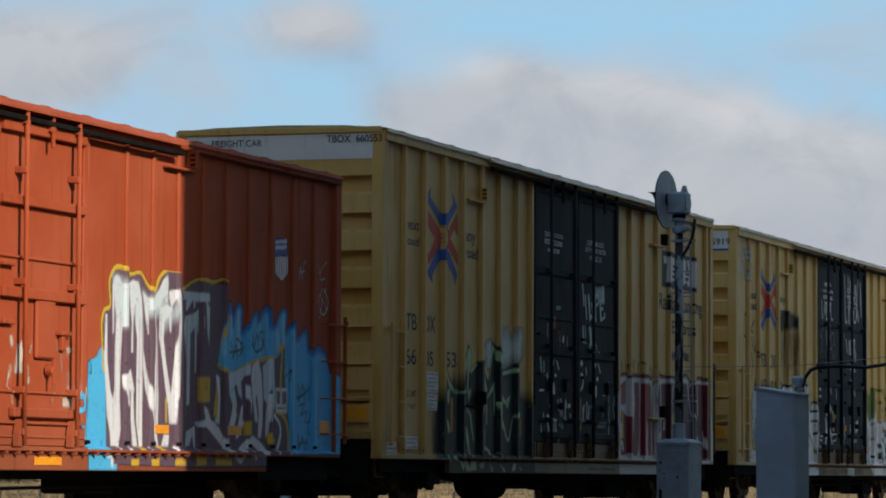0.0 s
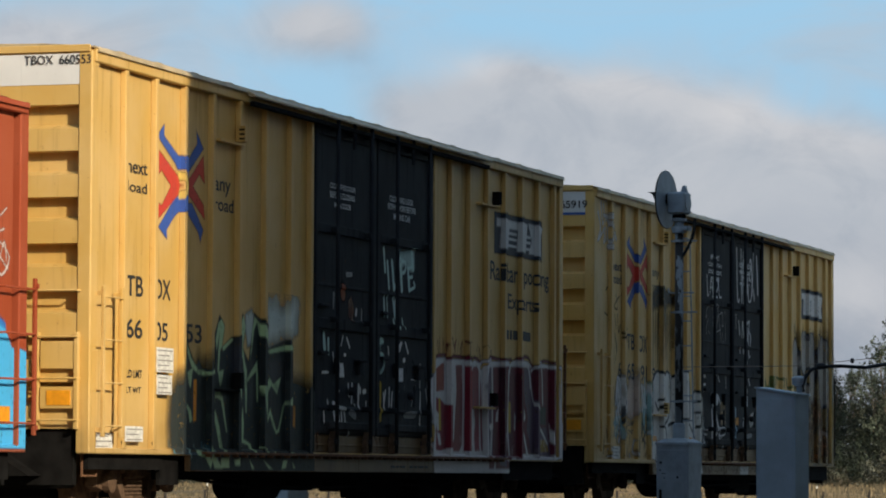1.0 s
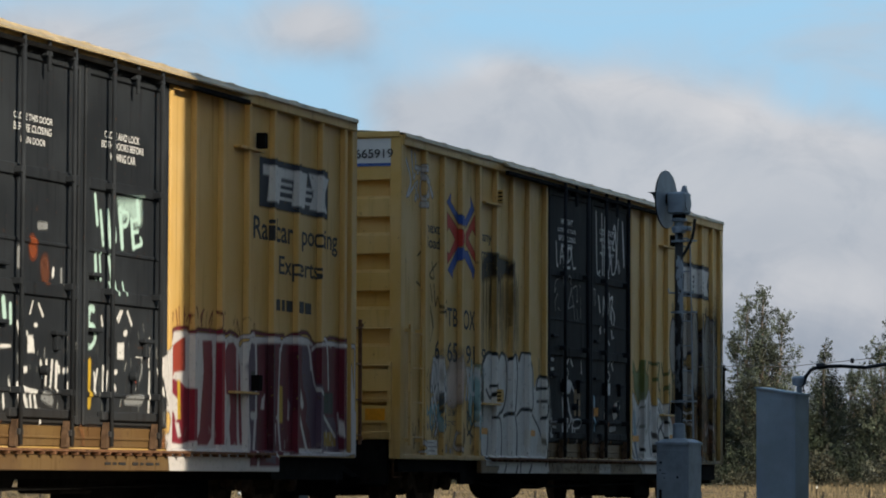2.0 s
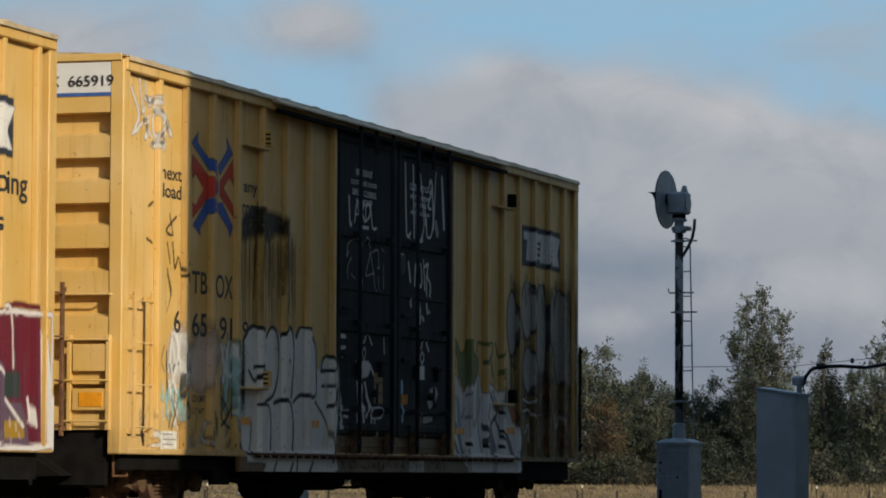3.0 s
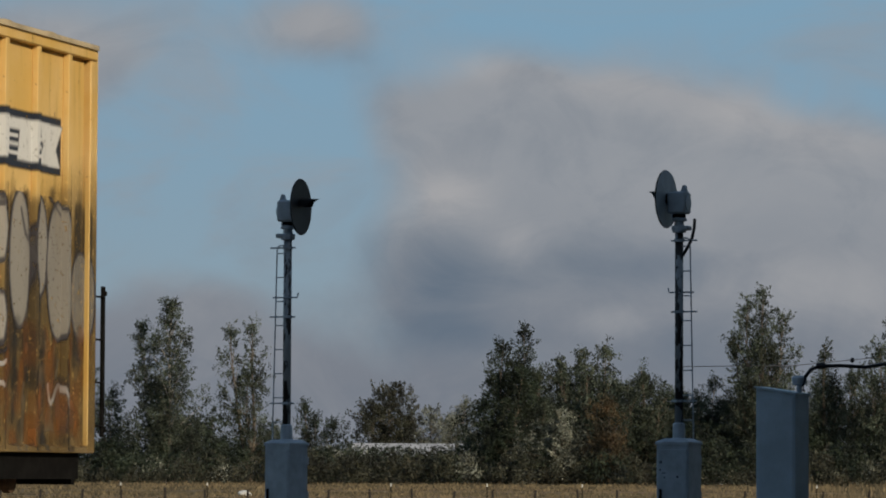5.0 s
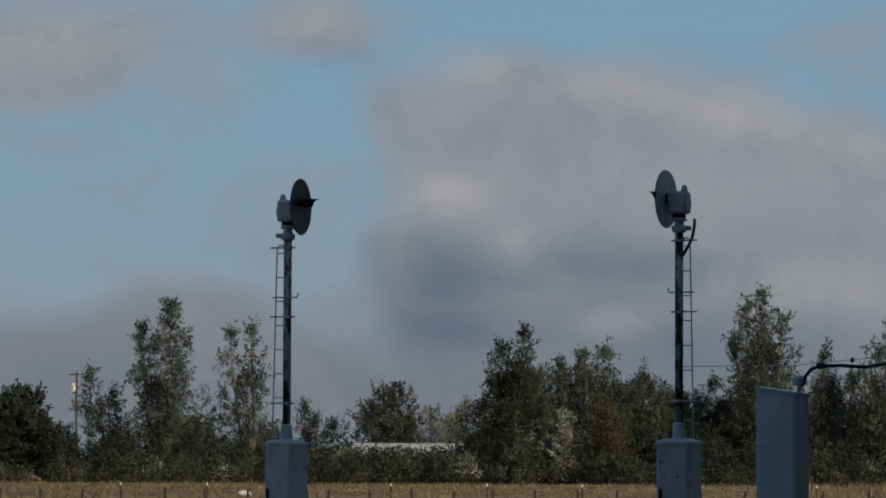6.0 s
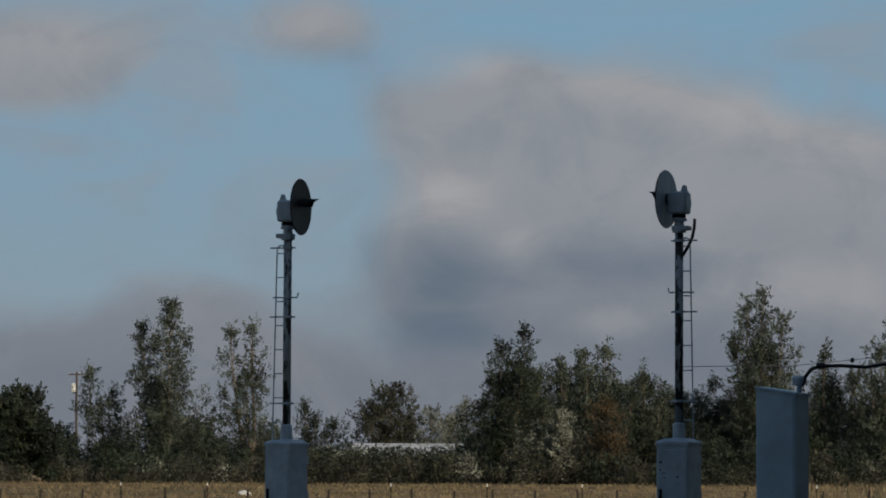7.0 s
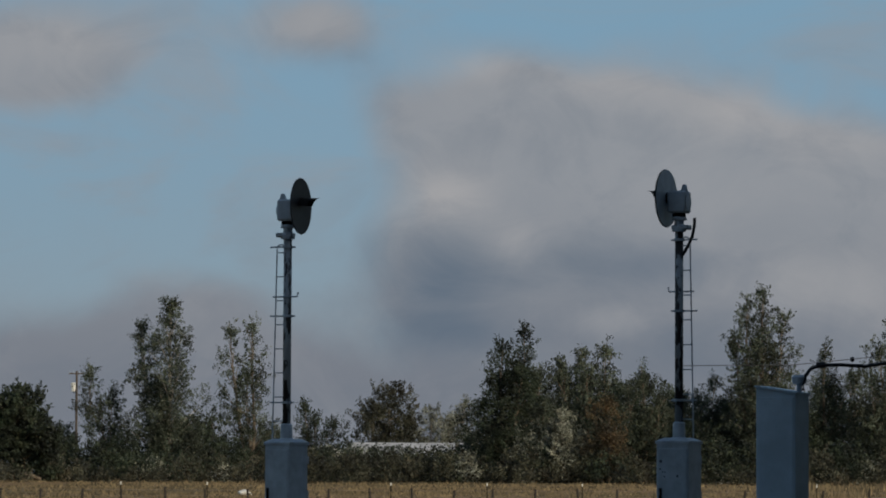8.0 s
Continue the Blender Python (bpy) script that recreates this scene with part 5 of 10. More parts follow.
# ---- paint and lettering on the wagons ----
def patches_of(cell):
    """Splits a grid of marked cells into its connected patches."""
    left = set(zip(*(a.tolist() for a in np.nonzero(cell))))
    found = []
    while left:
        seed = left.pop()
        todo, piece = [seed], [seed]
        while todo:
            i, j = todo.pop()
            for q in ((i + 1, j), (i - 1, j), (i, j + 1), (i, j - 1), (i + 1, j + 1), (i - 1, j - 1), (i + 1, j - 1), (i - 1, j + 1)):
                if q in left:
                    left.remove(q)
                    todo.append(q)
                    piece.append(q)
        found.append(sorted(piece))
    return sorted(found)


class Canvas:
    """A field of sprayed paint on a wagon's near side, laid on stroke by stroke; metres along the wagon and above the rail."""
    CELL = 0.02

    def __init__(self, spec, x0, x1, z0, z1):
        self.spec = spec
        xs = np.arange(x0, x1, self.CELL)
        extra = [b for b in breaks(spec) if x0 < b < x1]
        self.xs = np.unique(np.round(np.concatenate([xs, extra]), 4))
        self.zs = np.arange(z0, z1, self.CELL)
        self.X, self.Z = np.meshgrid(self.xs, self.zs)
        self.rgb = np.zeros(self.X.shape + (3,))
        self.alpha = np.zeros(self.X.shape)
        self.seed = 0

    def lay(self, cover, colour):
        a = np.clip(cover, 0, 1)
        total = a + self.alpha * (1 - a)
        safe = np.maximum(total, 1e-6)[..., None]
        self.rgb = (np.array(colour) * a[..., None] + self.rgb * (self.alpha * (1 - a))[..., None]) / safe
        self.alpha = total

    def distance(self, points, closed=False):
        pts = [np.array(p, float) for p in points]
        if closed:
            pts = pts + [pts[0]]
        best = np.full(self.X.shape, 9.0)
        for a, b in zip(pts, pts[1:]):
            d = b - a
            s = np.clip(((self.X - a[0]) * d[0] + (self.Z - a[1]) * d[1]) / max(d @ d, 1e-9), 0, 1)
            best = np.minimum(best, np.hypot(self.X - a[0] - s * d[0], self.Z - a[1] - s * d[1]))
        return best

    def curve(self, points):
        """Rounds a row of points."""
        p = [np.array(q, float) for q in points]
        if len(p) < 3:
            return p
        out = []
        for i in range(len(p) - 1):
            a, b, c, d = p[max(i - 1, 0)], p[i], p[i + 1], p[min(i + 2, len(p) - 1)]
            for s in (0.0, 0.33, 0.67):
                out.append(0.5 * ((2 * b) + (c - a) * s + (2 * a - 5 * b + 4 * c - d) * s * s + (3 * b - a - 3 * c + d) * s ** 3))
        return out + [p[-1]]

    def stroke(self, points, width, colour, soft=0.25, alpha=1.0):
        d = self.distance(self.curve(points))
        self.seed += 1
        wob = 1 + 0.22 * np.sin(self.X * 5.1 + self.seed) * np.sin(self.Z * 6.3 + 2 * self.seed)
        edge = width * 0.5 * wob
        self.lay(alpha * np.clip((edge * (1 + soft) - d) / np.maximum(edge * soft * 2, 0.012), 0, 1), colour)

    def fill(self, points, colour, soft=0.02, alpha=1.0, sharp=False):
        pts = list(points) + [points[0]]
        pts = [np.array(q, float) for q in pts] if sharp else self.curve(pts)
        inside = np.zeros(self.X.shape, bool)
        for a, b in zip(pts, pts[1:]):
            if abs(a[1] - b[1]) < 1e-9:
                continue
            hit = ((a[1] > self.Z) != (b[1] > self.Z)) & (self.X < (b[0] - a[0]) * (self.Z - a[1]) / (b[1] - a[1]) + a[0])
            inside ^= hit
        d = self.distance(pts) * np.where(inside, 1, -1)
        self.lay(alpha * np.clip(d / (2 * soft) + 0.5, 0, 1), colour)

    def streaks(self, x0, x1, z_top, z_end, colour, count, width, alpha=0.6, seed=1):
        """Drips that run down."""
        rng = np.random.default_rng(seed)
        for _ in range(count):
            x = rng.uniform(x0, x1)
            a = z_top + rng.uniform(-0.15, 0.1)
            b = a - (z_top - z_end) * rng.uniform(0.25, 1.0)
            self.stroke([(x, a), (x + rng.normal(0, 0.01), b)], width * rng.uniform(0.5, 1.4), colour, 0.6, alpha * rng.uniform(0.4, 1))

    def scrawl(self, x0, x1, z0, z1, colour, count, width, alpha=0.8, seed=1):
        """Loose looping tags that cannot be read."""
        rng = np.random.default_rng(seed)
        w = (x1 - x0) / count
        for j in range(count):
            cx = x0 + (j + 0.5) * w
            pts = [(cx + rng.uniform(-0.5, 0.5) * w, z0 + (z1 - z0) * rng.uniform(0, 1)) for _ in range(rng.integers(3, 6))]
            self.stroke(pts, width * rng.uniform(0.7, 1.2), colour, 0.3, alpha)

    def patches(self, x0, x1, z0, z1, colours, count, size, alpha=0.8, seed=1):
        """Small worn blots and stickers' remains."""
        rng = np.random.default_rng(seed)
        for _ in range(count):
            x, z = rng.uniform(x0, x1), rng.uniform(z0, z1)
            pts = [(x, z), (x + rng.normal(0, size * 0.3), z - rng.uniform(0.4, 1.6) * size)]
            self.stroke(pts, size * rng.uniform(0.25, 0.8), colours[rng.integers(len(colours))], 0.5, alpha * rng.uniform(0.4, 1))

    def back(self):
        """How far the surface stands back under each point."""
        spec, (d0, d1) = self.spec, self.spec["door"]
        y = np.array([drape(spec, x) for x in self.xs])[None, :].repeat(len(self.zs), 0)
        door = (self.X > d0) & (self.X < d1)
        for z0, z1, proud in spec["rails"]:
            y = np.where(door & (self.Z > z0 - 0.012) & (self.Z < z1 + 0.012), DOOR - proud, y)
        dm = (d0 + d1) / 2
        edge = np.minimum.reduce([np.abs(self.X - d0), np.abs(self.X - d1), np.abs(self.X - dm)])
        y = np.where(door & (edge < 0.17), DOOR - 0.036, y)
        y = np.where((self.Z < 0.715) & ~door, np.minimum(y, 0.004), y)
        y = np.where((self.Z < 0.72) & door, 0.0, y)
        return np.where((self.Z < 0.66), -0.014, y)

    def hang(self, label, lift=0.005):
        y = -HW + self.back() - lift
        keep = self.alpha > 0.03
        cell = keep[:-1, :-1] | keep[1:, :-1] | keep[:-1, 1:] | keep[1:, 1:]
        # nothing hangs below the sills
        f0, f1 = self.spec["belly"]
        low = np.where((self.X > f0) & (self.X < f1), 0.46, 0.645)
        cell &= ((self.X > 0.0) & (self.X < self.spec["length"]))[:-1, 1:]
        cell &= (self.Z >= low)[:-1, :-1] & (self.Z >= low)[:-1, 1:]
        index = np.arange(self.X.size).reshape(self.X.shape)
        quads = np.stack([index[:-1, :-1], index[:-1, 1:], index[1:, 1:], index[1:, :-1]], -1)
        co = np.stack([self.X, y, self.Z], -1).reshape(-1, 3)
        col = np.concatenate([self.rgb, self.alpha[..., None]], -1).reshape(-1, 4)
        specks = []
        for piece in patches_of(cell):
            if len(piece) < 80:
                specks += piece
            else:
                self.lay_film("graffiti", quads, piece, co, col, label)
        if specks:
            tagged(self.lay_film("paint_specks", quads, specks, co, col, ""), "", "", "", "stuff")

    def lay_film(self, name, quads, piece, co, col, label):
        rows, columns = zip(*piece)
        used, flat = np.unique(quads[rows, columns], return_inverse=True)
        me = bpy.data.meshes.new(name)
        me.from_pydata(co[used].tolist(), [], flat.reshape(-1, 4).tolist())
        at = me.color_attributes.new("paint", "FLOAT_COLOR", "POINT")
        at.data.foreach_set("color", col[used].astype(np.float32).ravel())
        me.materials.append(FILM)
        return part(name, me, None, self.spec["car"], label)


def lettering(spec, words, x0, x1, z0, z1, material):
    """Painted letters fitted into a field on the near side, following sheets and posts."""
    cu = bpy.data.curves.new("letters", "FONT")
    cu.body, cu.align_x = words, "LEFT"
    cu.offset = 0.014
    tmp = new("letters", cu)
    bpy.context.view_layer.update()
    me = tmp.to_mesh()
    bm = bmesh.new()
    bm.from_mesh(me)
    tmp.to_mesh_clear()
    bpy.data.objects.remove(tmp)
    xs, ys = [v.co.x for v in bm.verts], [v.co.y for v in bm.verts]
    lx, hx, ly, hy = min(xs), max(xs), min(ys), max(ys)
    for v in bm.verts:
        v.co = (x0 + (v.co.x - lx) / (hx - lx) * (x1 - x0), 0, z0 + (v.co.y - ly) / (hy - ly) * (z1 - z0))
    bmesh.ops.triangulate(bm, faces=bm.faces[:])
    for b in breaks(spec):
        if x0 < b < x1:
            bmesh.ops.bisect_plane(bm, geom=bm.verts[:] + bm.edges[:] + bm.faces[:], plane_co=(b, 0, 0), plane_no=(1, 0, 0))
    for v in bm.verts:
        v.co.y = -HW + drape(spec, v.co.x) - 0.006
    bm.verts.index_update()
    bm.faces.index_update()
    set_letters(bm, 0, material, spec["car"])


def set_letters(bm, axis, material, car):
    """Lays the letters of a word on a wagon one by one: faces whose stretches along the line overlap make one letter."""
    spans = sorted((min(v.co[axis] for v in f.verts), max(v.co[axis] for v in f.verts), f.index) for f in bm.faces)
    bm.faces.ensure_lookup_table()
    runs = []
    for lo, hi, i in spans:
        if runs and lo < runs[-1][1] - 1e-4:
            runs[-1][1] = max(runs[-1][1], hi)
            runs[-1][2].append(i)
        else:
            runs.append([lo, hi, [i]])
    for _, _, faces in runs:
        letter, seen = bmesh.new(), {}
        for i in faces:
            vs = []
            for v in bm.faces[i].verts:
                if v.index not in seen:
                    seen[v.index] = letter.verts.new(v.co)
                vs.append(seen[v.index])
            letter.faces.new(vs)
        part("letter", letter, material, car)
    bm.free()


def end_lettering(spec, words, y0, y1, z0, z1, material):
    """Letters on the white band of the leading end; y counts in from the near edge."""
    cu = bpy.data.curves.new("letters", "FONT")
    cu.body, cu.offset = words, 0.008
    tmp = new("letters", cu)
    bpy.context.view_layer.update()
    bm = bmesh.new()
    me = tmp.to_mesh()
    bm.from_mesh(me)
    tmp.to_mesh_clear()
    bpy.data.objects.remove(tmp)
    xs, ys = [v.co.x for v in bm.verts], [v.co.y for v in bm.verts]
    lx, hx, ly, hy = min(xs), max(xs), min(ys), max(ys)
    for v in bm.verts:
        v.co = (-0.006, -HW + y0 + (hx - v.co.x) / (hx - lx) * (y1 - y0), z0 + (v.co.y - ly) / (hy - ly) * (z1 - z0))
    bm.verts.index_update()
    bm.faces.index_update()
    set_letters(bm, 1, material, spec["car"])


def plate(spec, x0, x1, z0, z1, material, name, back=None):
    """A thin sheet fixed to the side."""
    d = min(drape(spec, x0), drape(spec, x1), drape(spec, (x0 + x1) / 2)) if back is None else back
    bm = bmesh.new()
    box(bm, x0, x1, -HW + d - 0.012, -HW + d - 0.002, z0, z1, 0.002)
    return part(name, bm, material, spec["car"])


def reflector(spec, x0, x1, z0, z1):
    return plate(spec, x0, x1, z0, z1, ORANGE, "reflector")


def placard(spec, x0, x1, z0, z1):
    """A white stencil field with lines that cannot be read."""
    p = plate(spec, x0, x1, z0, z1, PLATE_WHITE, "placard")
    d = min(drape(spec, x0), drape(spec, x1), drape(spec, (x0 + x1) / 2))
    n = max(2, int((z1 - z0) / 0.05))
    for j in range(n):
        bm = bmesh.new()
        z = z0 + (z1 - z0) * (j + 0.3) / n
        box(bm, x0 + 0.04, x1 - 0.04 - 0.1 * (j % 2), -HW + d - 0.016, -HW + d - 0.011, z, z + (z1 - z0) / n * 0.22)
        part("text_bar", bm, BAR_GREY, p)
    return p


def text_bars(spec, x0, x1, z0, z1, rows, material, back=None):
    """Small lettering that cannot be read, as bars."""
    d = 0.0 if back is None else back
    for j in range(rows):
        z = z0 + (z1 - z0) * (rows - 1 - j) / rows
        h = (z1 - z0) / rows * 0.6
        x = x0
        k = 0
        while x < x1 - 0.05:
            w = (0.16, 0.10, 0.22)[(j + k) % 3]
            bm = bmesh.new()
            dd = drape(spec, x) if back is None else d
            box(bm, x, min(x + w, x1), -HW + dd - 0.008, -HW + dd - 0.003, z, z + h)
            part("text_bar", bm, material, spec["car"])
            x += w + 0.07
            k += 1


def vent_box(spec, x, z, dark=0):
    """A louvred box with a little shelf on the side, overpainted where the lettering covers it."""
    coat = (spec["body"], DARK_IRON, PLATE_WHITE, DARK_IRON)[dark]
    bm = bmesh.new()
    box(bm, x - 0.75, x + 0.08, -HW - 0.035, -HW + PANEL, z - 0.155, z - 0.125, 0.004)
    part("shelf", bm, spec["body"] if dark == 1 else coat, spec["car"])
    bm = bmesh.new()
    box(bm, x - 0.055, x + 0.055, -HW - 0.085, -HW + 0.03, z - 0.11, z + 0.08, 0.006)
    b = part("vent_box", bm, coat, spec["car"])
    for j in range(0 if dark in (1, 3) else 3):
        bm = bmesh.new()
        zz = z - 0.085 + j * 0.055
        box(bm, x - 0.061, x - 0.052, -HW - 0.075, -HW - 0.01, zz, zz + 0.022)
        part("louvre", bm, DARK_IRON, b)


def grab(spec, x0, x1, z):
    """A bent iron rod on the side."""
    bm = bmesh.new()
    tube(bm, [(x0, -HW + 0.03, z), (x0, -HW - 0.06, z), (x1, -HW - 0.06, z), (x1, -HW + 0.03, z)], 0.013, 6)
    part("grab_iron", bm, spec["body"], spec["car"])


for spec, car in CARS:
    spec["car"] = car

ORANGE_P = (0.62, 0.24, 0.015)
BLACK_P, WHITE_P, LIME, MINT = (0.016, 0.021, 0.021), (0.64, 0.63, 0.60), (0.40, 0.56, 0.31), (0.36, 0.54, 0.48)
MAROON, CRIMSON, PLUM, BLUE_P = (0.13, 0.018, 0.030), (0.22, 0.020, 0.035), (0.105, 0.068, 0.100), (0.068, 0.39, 0.70)
WHITE_M = (0.60, 0.57, 0.55)
TAG_MINT, TAG_WHITE, TAG_GREY, TAG_CHALK = (0.50, 0.70, 0.63), (0.70, 0.69, 0.66), (0.36, 0.37, 0.37), (0.26, 0.26, 0.26)
WHITE_G = (0.60, 0.62, 0.68)
GOLD, SKYWHITE, OLIVE, GREYISH, LOGO_BLUE, LOGO_RED = (0.52, 0.34, 0.035), (0.46, 0.56, 0.63), (0.17, 0.20, 0.06), (0.46, 0.43, 0.38), (0.045, 0.10, 0.36), (0.55, 0.055, 0.035)

def block_mark(spec, x0, x1, z0, z1):
    """A black field with white leaning slabs tied by thin stripes."""
    p = Canvas(spec, x0 - 0.08, x1 + 0.08, z0 - 0.08, z1 + 0.08)

    def at(u, v):
        return (x0 + (x1 - x0) * u, z0 + (z1 - z0) * v)
    p.fill([at(0, 0), at(1, 0), at(1, 1), at(0, 1)], (0.03, 0.036, 0.05), 0.012, 1.0, True)
    for a, b, w in ((0.11, 0.17, 0.17), (0.46, 0.52, 0.19), (0.72, 0.88, 0.16)):
        p.fill([at(a, 0.14), at(a + w, 0.14), at(b + w - 0.02, 0.86), at(b - 0.02, 0.86)], WHITE_P, 0.012, 1.0, True)
    p.fill([at(0.05, 0.66), at(0.66, 0.66), at(0.66, 0.86), at(0.05, 0.86)], WHITE_P, 0.012, 1.0, True)
    p.fill([at(0.84, 0.12), at(0.99, 0.12), at(0.86, 0.88), at(0.71, 0.88)], WHITE_P, 0.012, 1.0, True)
    for k in range(3):
        v = 0.22 + 0.15 * k
        for a, b in ((0.27, 0.47), (0.62, 0.76)):
            p.fill([at(a, v), at(b, v), at(b, v + 0.065), at(a, v + 0.065)], WHITE_P, 0.006, 0.95, True)
    p.hang("black and white block mark")


# the red wagon: white and plum letters on blue
p = Canvas(lead, 10.94, 19.63, 0.46, 2.75)
p.fill([(11.06, 1.63), (11.27, 1.67), (11.38, 1.7), (11.47, 1.8), (11.6, 1.77), (11.68, 1.28), (11.82, 0.66), (11.8, 0.46), (11.0, 0.46), (11.04, 1.27)], BLUE_P, 0.015, 1.0, True)
p.fill([(15.09, 2.08), (15.24, 2.17), (15.34, 2.30), (15.43, 2.24), (15.49, 2.44), (15.59, 2.19), (15.66, 2.34), (15.80, 2.45), (15.89, 2.38), (15.88, 2.11), (16.09, 2.21), (16.24, 2.28), (16.40, 2.38), (16.47, 2.23), (16.59, 2.37), (16.75, 2.44), (16.84, 2.41), (16.89, 2.21), (17.09, 2.25), (17.22, 2.38), (17.38, 2.46), (17.48, 2.40), (17.44, 2.18), (17.64, 2.26), (17.81, 2.29), (17.86, 2.10), (18.15, 2.22), (18.24, 2.18), (18.28, 2.00), (18.47, 1.96), (18.68, 2.02), (18.95, 1.94), (19.14, 1.72), (19.45, 1.67), (19.49, 0.68), (17.26, 0.67), (17.24, 1.29), (15.10, 1.60)], BLUE_P, 0.014, 1.0, True)
p.stroke([(15.24, 2.17), (15.34, 2.30), (15.43, 2.24), (15.49, 2.44), (15.59, 2.19), (15.66, 2.34), (15.80, 2.45), (15.89, 2.38), (15.88, 2.11), (16.09, 2.21), (16.24, 2.28), (16.40, 2.38), (16.47, 2.23), (16.59, 2.37), (16.75, 2.44), (16.84, 2.41), (16.89, 2.21), (17.09, 2.25), (17.22, 2.38), (17.38, 2.46), (17.48, 2.40), (17.44, 2.18), (17.64, 2.26), (17.81, 2.29), (17.86, 2.10), (18.15, 2.22), (18.24, 2.18), (18.28, 2.00), (18.47, 1.96), (18.68, 2.02), (18.95, 1.94)], 0.075, (0.03, 0.16, 0.46), 0.5, 0.95)
p.stroke([(15.22, 2.08), (15.25, 1.85)], 0.09, (0.30, 0.56, 0.68), 0.6, 0.75)
p.stroke([(15.52, 2.28), (15.55, 1.86)], 0.07, (0.30, 0.56, 0.68), 0.6, 0.75)
p.stroke([(15.77, 2.35), (15.80, 1.93)], 0.1, (0.30, 0.56, 0.68), 0.6, 0.75)
p.stroke([(16.17, 2.12), (16.19, 1.88)], 0.08, (0.30, 0.56, 0.68), 0.6, 0.75)
p.stroke([(16.50, 2.23), (16.52, 1.89)], 0.06, (0.30, 0.56, 0.68), 0.6, 0.75)
p.stroke([(16.77, 2.33), (16.80, 1.93)], 0.08, (0.30, 0.56, 0.68), 0.6, 0.75)
p.stroke([(17.15, 2.16), (17.18, 1.98)], 0.12, (0.30, 0.56, 0.68), 0.6, 0.75)
p.stroke([(17.35, 2.36), (17.38, 1.92)], 0.08, (0.30, 0.56, 0.68), 0.6, 0.75)
p.stroke([(17.69, 2.19), (17.74, 0.73)], 0.1, (0.30, 0.56, 0.68), 0.6, 0.75)
p.stroke([(17.48, 1.80), (17.51, 1.30)], 0.06, (0.30, 0.56, 0.68), 0.6, 0.75)
p.stroke([(18.58, 1.90), (18.62, 0.74)], 0.05, (0.30, 0.56, 0.68), 0.6, 0.75)
p.fill([(11.67, 0.53), (11.62, 1.65), (11.55, 1.89), (11.54, 2.11), (11.62, 2.22), (11.78, 2.26), (11.74, 2.51), (11.84, 2.65), (11.98, 2.69), (12.23, 2.67), (12.33, 2.62), (12.6, 2.66), (12.71, 2.61), (12.84, 2.52), (13.07, 2.48), (13.2, 2.62), (13.44, 2.73), (13.71, 2.73), (13.87, 2.73), (13.95, 2.54), (14.3, 2.65), (14.67, 2.68), (14.91, 2.66), (15.33, 2.68), (15.34, 2.3), (15.19, 2.01), (15.1, 1.75), (15.16, 1.66), (15.58, 1.61), (15.96, 1.68), (16.16, 1.74), (16.71, 1.81), (17.12, 1.85), (17.32, 1.96), (17.44, 2.0), (17.39, 1.68), (17.5, 1.4), (17.59, 0.99), (17.6, 0.71), (16.74, 0.52), (14.08, 0.5)], PLUM, 0.01, 1.0, True)
p.stroke([(11.57, 1.55), (11.52, 1.89), (11.51, 2.09), (11.59, 2.22), (11.75, 2.27), (11.71, 2.51), (11.82, 2.66), (11.98, 2.71), (12.23, 2.69), (12.33, 2.64), (12.6, 2.68), (12.72, 2.63), (12.86, 2.54), (13.07, 2.5), (13.19, 2.64), (13.44, 2.75), (13.71, 2.75), (13.89, 2.75)], 0.052, GOLD, 0.3, 1.0)
p.stroke([(13.96, 2.56), (14.3, 2.67), (14.67, 2.7), (14.91, 2.68), (15.36, 2.71), (15.37, 2.3), (15.25, 2.02)], 0.045, GOLD, 0.3, 1.0)
p.stroke([(15.1, 1.71), (15.35, 1.65), (15.58, 1.62), (15.93, 1.7), (16.16, 1.76), (16.71, 1.83), (17.08, 1.87)], 0.045, GOLD, 0.3, 1.0)
p.stroke([(17.2, 1.94), (17.4, 2.03)], 0.06, GOLD, 0.3, 1.0)
p.fill([(11.61, 2.17), (11.66, 2.17), (11.68, 1.65), (11.77, 1.34), (11.84, 1.25), (11.89, 1.35), (11.89, 1.78), (11.92, 2.15), (11.86, 2.43), (11.86, 1.97), (11.82, 1.96), (11.81, 2.52), (11.89, 2.61), (12.0, 2.6), (12.07, 2.52), (12.22, 2.53), (12.28, 2.17), (12.27, 2.06), (12.1, 2.05), (12.06, 1.66), (12.04, 1.29), (12.08, 0.91), (12.02, 0.73), (11.79, 0.73), (11.77, 0.88), (11.68, 1.06), (11.64, 1.34), (11.59, 1.65)], WHITE_G, 0.008, 1.0, True)
p.fill([(12.1, 1.51), (12.26, 1.54), (12.36, 1.58), (12.47, 1.36), (12.43, 1.3), (12.32, 1.36), (12.34, 1.22), (12.35, 1.16), (12.2, 1.29), (12.12, 1.41)], WHITE_G, 0.008, 1.0, True)
p.fill([(12.36, 1.58), (12.43, 1.42), (12.47, 1.05), (12.57, 0.73), (12.43, 0.73), (12.37, 1.04), (12.37, 1.29)], WHITE_G, 0.008, 1.0, True)
p.fill([(12.3, 2.54), (12.4, 2.58), (12.57, 2.56), (12.66, 2.41), (12.72, 2.06), (12.73, 1.81), (12.72, 1.36), (12.71, 0.99), (12.72, 0.73), (12.62, 0.73), (12.53, 1.01), (12.53, 1.42), (12.54, 1.93), (12.44, 2.25), (12.42, 2.05), (12.42, 1.77), (12.37, 1.77), (12.38, 2.11), (12.33, 2.3)], WHITE_G, 0.008, 1.0, True)
